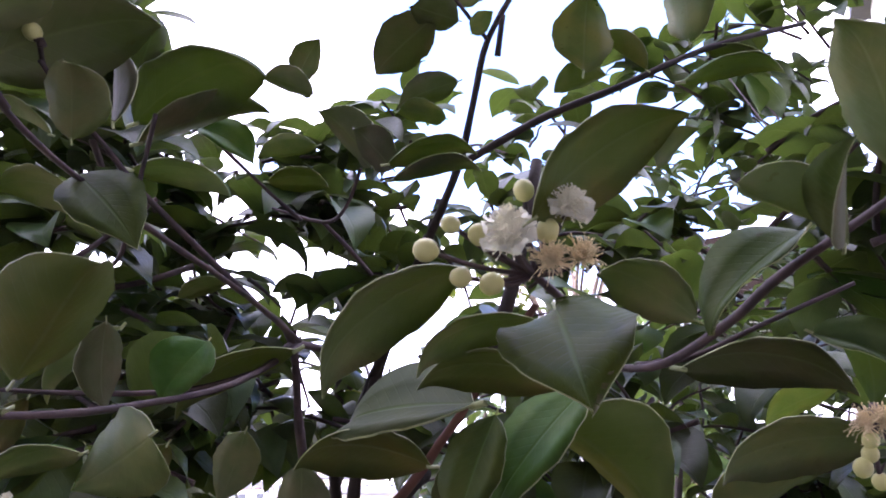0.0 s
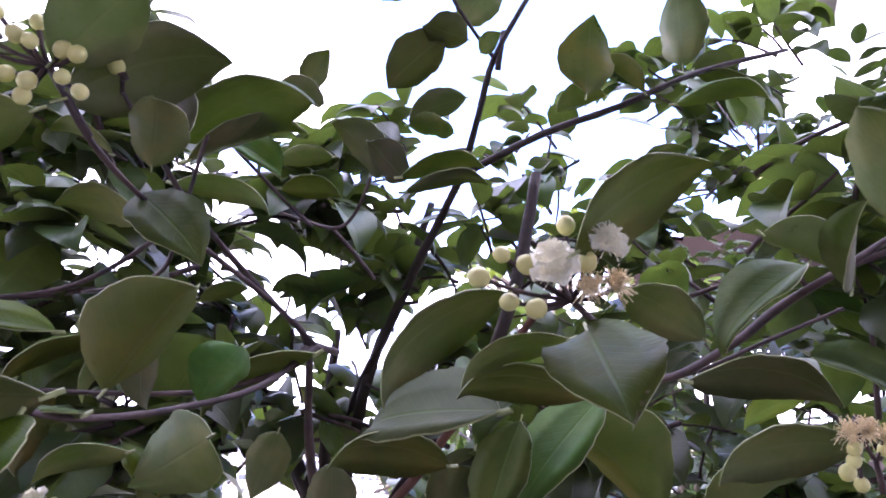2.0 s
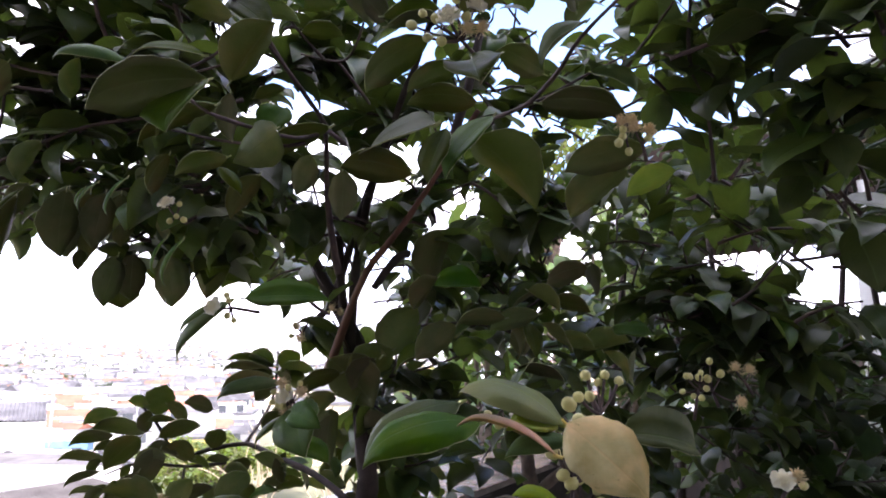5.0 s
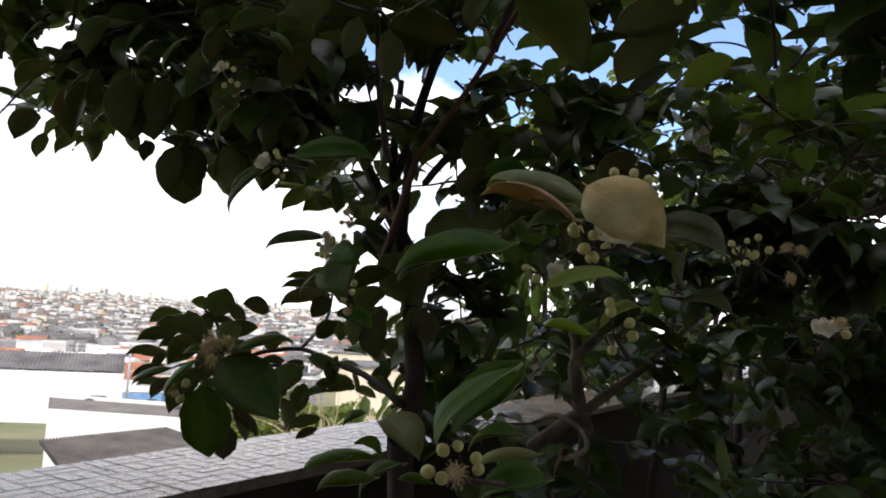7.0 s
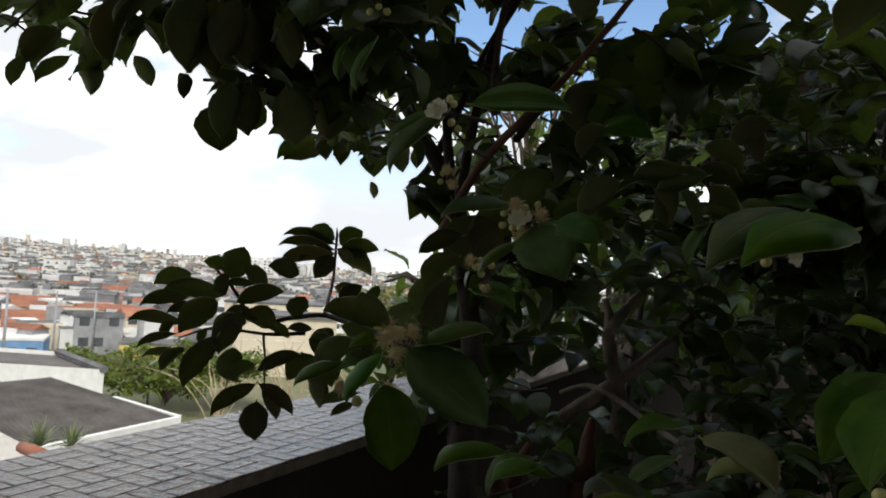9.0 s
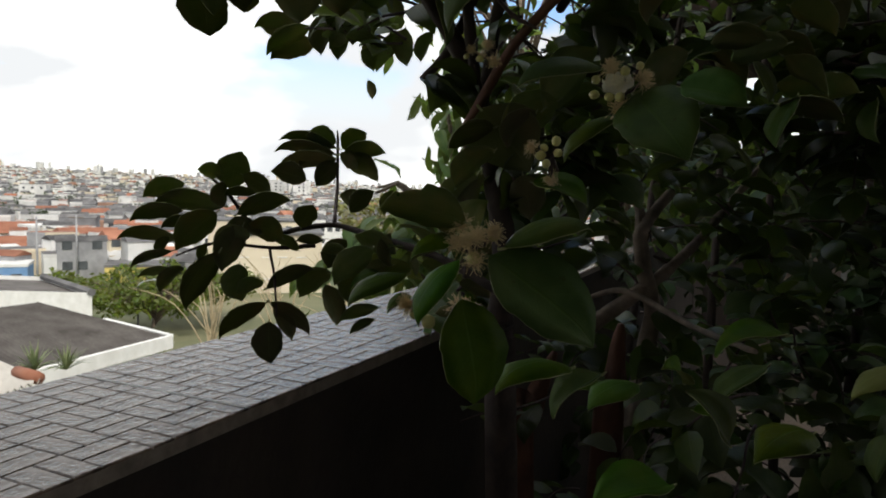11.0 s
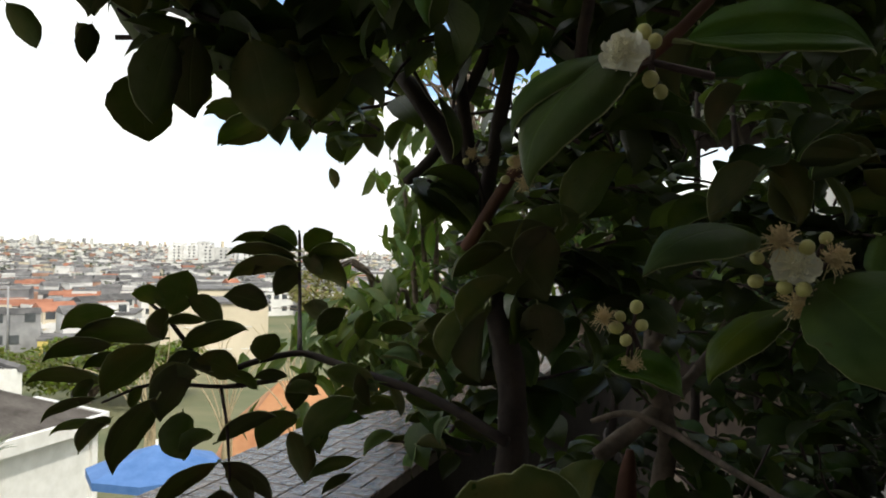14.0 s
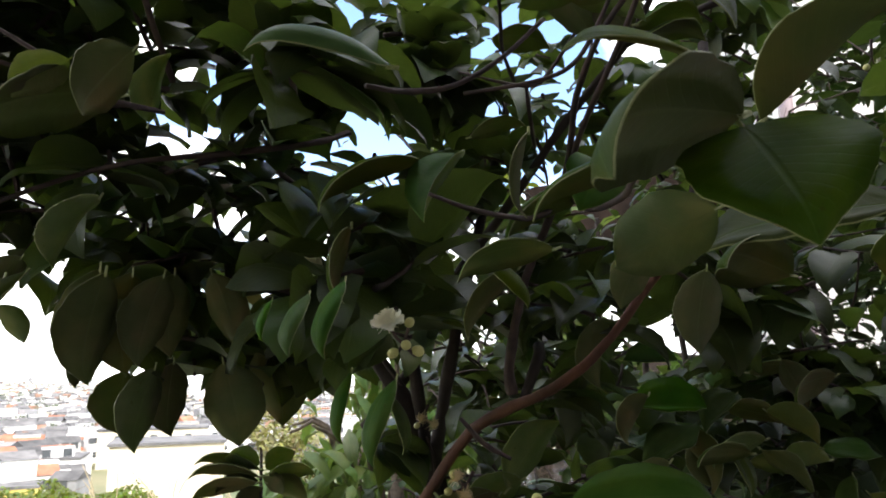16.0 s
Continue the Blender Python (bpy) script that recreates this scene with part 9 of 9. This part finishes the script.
clump(-0.151, 0.643, 1.564, 0.044, 5)
clump(0.010, 0.578, 1.470, 0.072, 7)
clump(0.110, 0.681, 1.518, 0.095, 10)
clump(0.272, 0.782, 1.540, 0.122, 10)
clump(0.411, 0.779, 1.588, 0.122, 10)
clump(0.426, 0.796, 1.410, 0.122, 10)
clump(0.248, 0.796, 1.396, 0.107, 10)
clump(0.109, 0.797, 1.347, 0.093, 7)
clump(0.004, 0.896, 1.368, 0.079, 6)
clump(0.046, 0.768, 1.665, 0.086, 6)
clump(0.189, 0.768, 1.676, 0.100, 6)
clump(0.412, 0.866, 1.735, 0.103, 6)
clump(-0.157, 0.464, 1.647, 0.062, 7)
clump(-0.251, 0.463, 1.632, 0.062, 7)
clump(-0.398, 0.561, 1.673, 0.056, 6)
clump(-0.522, 0.659, 1.675, 0.044, 5)
clump(-0.272, 0.467, 1.592, 0.029, 4)
clump(-0.210, 0.468, 1.587, 0.029, 4)
clump(-0.153, 0.467, 1.601, 0.043, 5)
clump(-0.105, 0.568, 1.630, 0.056, 6)
clump(-0.056, 0.675, 1.581, 0.057, 5)
clump(-0.221, 0.781, 1.606, 0.036, 4)
clump(-0.176, 0.784, 1.588, 0.043, 4)
clump(-0.107, 0.579, 1.519, 0.028, 4)
clump(0.250, 0.294, 1.682, 0.065, 8)
clump(0.197, 0.305, 1.722, 0.052, 6)
clump(0.300, 0.316, 1.639, 0.056, 7)
clump(0.205, 0.459, 1.694, 0.057, 5)
clump(0.269, 0.259, 1.703, 0.043, 6)
clump(0.288, 0.422, 1.601, 0.062, 6)
clump(0.332, 0.376, 1.568, 0.039, 3)
clump(-0.154, 0.309, 1.599, 0.021, 3)
clump(-0.134, 0.371, 1.589, 0.026, 4)
clump(-0.158, 0.343, 1.630, 0.019, 3)
clump(-0.112, 0.425, 1.609, 0.027, 4)
clump(-0.180, 0.321, 1.702, 0.021, 3)
clump(-0.138, 0.416, 1.660, 0.027, 4)
clump(0.071, 0.510, 1.780, 0.039, 5)
clump(0.140, 0.559, 1.776, 0.042, 5)
clump(0.223, 0.611, 1.764, 0.050, 5)
clump(-0.040, 0.641, 1.668, 0.040, 3)
clump(-0.119, 0.720, 1.398, 0.034, 4)
clump(-0.067, 0.705, 1.399, 0.039, 5)
clump(-0.106, 0.696, 1.344, 0.043, 5)
clump(-0.046, 0.677, 1.344, 0.043, 5)
clump(-0.143, 0.727, 1.318, 0.030, 3)
clump(0.053, 0.443, 1.651, 0.043, 4)
clump(0.114, 0.451, 1.629, 0.043, 4)
clump(0.011, 0.446, 1.601, 0.038, 4)
clump(-0.003, 0.497, 1.554, 0.036, 3)
clump(-0.028, 0.558, 1.455, 0.039, 4)
clump(0.123, 0.445, 1.681, 0.038, 4)
clump(0.228, 0.711, 1.592, 0.076, 5)
clump(0.322, 0.705, 1.616, 0.076, 5)
clump(0.295, 0.703, 1.513, 0.076, 5)
clump(-0.162, 0.472, 1.768, 0.028, 3)
clump(-0.124, 0.472, 1.756, 0.028, 3)
clump(-0.082, 0.469, 1.769, 0.032, 4)
clump(-0.111, 0.487, 1.699, 0.028, 3)
clump(-0.059, 0.504, 1.708, 0.033, 4)
clump(-0.034, 0.470, 1.762, 0.028, 3)
clump(-0.175, 0.447, 1.787, 0.027, 3)
clump(-0.001, 0.533, 1.711, 0.031, 3)
# the inner crown and the hedge behind it, shade put into both leaf colours
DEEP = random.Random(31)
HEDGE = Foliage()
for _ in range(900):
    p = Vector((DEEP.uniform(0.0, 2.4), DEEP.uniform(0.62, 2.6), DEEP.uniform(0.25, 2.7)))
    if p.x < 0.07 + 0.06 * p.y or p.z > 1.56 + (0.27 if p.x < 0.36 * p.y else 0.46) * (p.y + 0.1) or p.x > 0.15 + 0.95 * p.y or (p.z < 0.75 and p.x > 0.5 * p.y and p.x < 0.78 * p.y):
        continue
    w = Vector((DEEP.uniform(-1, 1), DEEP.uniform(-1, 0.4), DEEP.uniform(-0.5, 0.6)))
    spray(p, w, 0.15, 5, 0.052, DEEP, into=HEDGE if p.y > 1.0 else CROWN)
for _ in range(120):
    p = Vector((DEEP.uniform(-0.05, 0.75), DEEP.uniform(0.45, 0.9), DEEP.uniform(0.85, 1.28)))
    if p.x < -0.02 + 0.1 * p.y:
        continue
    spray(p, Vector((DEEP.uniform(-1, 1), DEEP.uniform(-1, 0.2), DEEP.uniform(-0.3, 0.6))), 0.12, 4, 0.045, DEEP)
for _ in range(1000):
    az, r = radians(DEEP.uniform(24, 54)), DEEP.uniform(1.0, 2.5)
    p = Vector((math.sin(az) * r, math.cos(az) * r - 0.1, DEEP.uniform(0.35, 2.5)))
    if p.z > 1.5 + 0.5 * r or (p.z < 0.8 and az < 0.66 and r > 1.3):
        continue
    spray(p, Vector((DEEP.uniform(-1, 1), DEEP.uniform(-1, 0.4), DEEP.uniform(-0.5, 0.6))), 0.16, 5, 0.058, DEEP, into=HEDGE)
hedge = tagged(new("hedge"), "dense hedge behind the flowering tree, shade put into its dark leaf colour", "hedge")
HEDGE.build("foliage", hedge, (HEDGE_SHADE_LEAF,))
for k in range(9):
    x = 0.3 + 0.2 * k
    part("stem", tube([(x, 1.3 + 0.03 * k, 0.0), (x + DEEP.uniform(-0.1, 0.1), 1.35, 0.9), (x + DEEP.uniform(-0.2, 0.2), 1.4, 1.9)], [0.014, 0.010, 0.005], 7).mesh("stem", [BARK_DARK], True), hedge)
CROWN.build("foliage", TREE, (LEAF_SHADED,), label="mass of small leaves, their green darkened for the crown's shade")
tagged(part("twig_mass", TWIGS.mesh("twig_mass", [TWIG], True), TREE, "thin reddish brown twigs"), kind="stuff")


# ---------------------------------------------------------------- cap tiles and paving, piece by piece
def chamfered(name, w, d, h, c, mat):
    vs = [(x * w / 2, y * d / 2, 0) for x, y in ((-1, -1), (1, -1), (1, 1), (-1, 1))]
    vs += [(x * w / 2, y * d / 2, h - c) for x, y in ((-1, -1), (1, -1), (1, 1), (-1, 1))]
    vs += [(x * (w / 2 - c), y * (d / 2 - c), h) for x, y in ((-1, -1), (1, -1), (1, 1), (-1, 1))]
    fs = [(i, (i + 1) % 4, k + 4 + (i + 1) % 4, k + 4 + i) if k == 0 else (4 + i, 4 + (i + 1) % 4, 8 + (i + 1) % 4, 8 + i) for k in (0, 4) for i in range(4)] + [(8, 9, 10, 11)]
    return mesh_of(name, vs, fs, [mat], smooth=False)


COLS = 5
MOD = CAP_W / COLS
BRICK = chamfered("brick", MOD * 0.98, MOD * 0.48, 0.0052, 0.0008, CAP_TILE)
YAW = math.atan2(U.y, U.x)
JOINT = -0.112
prng = random.Random(3)
rest = Soup()
for i in range(int((LEN1 - LEN0) / MOD)):
    for j in range(COLS):
        s0, w0 = LEN0 + (i + 0.5) * MOD, (j + 0.5) * MOD
        for k in (-0.25, 0.25):
            turn = (i + j) % 2
            c = along(s0 + (k * MOD if turn else 0), w0 + (0 if turn else k * MOD), -0.0044 + prng.uniform(-0.0002, 0.0002))
            m = pose(c.x, c.y, c.z, prng.uniform(-0.3, 0.3), prng.uniform(-0.3, 0.3), math.degrees(YAW) + (90 if turn else 0) + prng.uniform(-1.2, 1.2))
            if -0.42 < s0 < 0.45:
                part("brick", BRICK, wall, "", m)
            else:
                rest.add([m @ v.co for v in BRICK.vertices], [tuple(p.vertices) for p in BRICK.polygons])
tagged(part("bricks_beyond", rest.mesh("bricks_beyond", [CAP_TILE]), wall, "grey-brown glazed cap tiles"), kind="stuff")
sp = Soup()
sp.add(*oriented_box(JOINT - 0.0016, JOINT + 0.0016, 0.001, CAP_W - 0.001, -0.004, 0.0011))
part("joint", sp.mesh("joint", [WHITE]), wall, "pale mortar joint across the cap")

SLAB_ME = chamfered("paving_slab", 0.392, 0.392, 0.012, 0.003, SLAB)
for i in range(-3, 12):
    for j in range(-2, 14):
        x, y = 0.2 + i * 0.4 + 0.2, j * 0.4 + 0.1
        if x - 0.5 < (y - A.y) * U.x / U.y + A.x + 0.75:
            continue
        part("paving_slab", SLAB_ME, floor, "", pose(x, y, -0.004 + prng.uniform(-0.001, 0.001), 0, 0, 0))
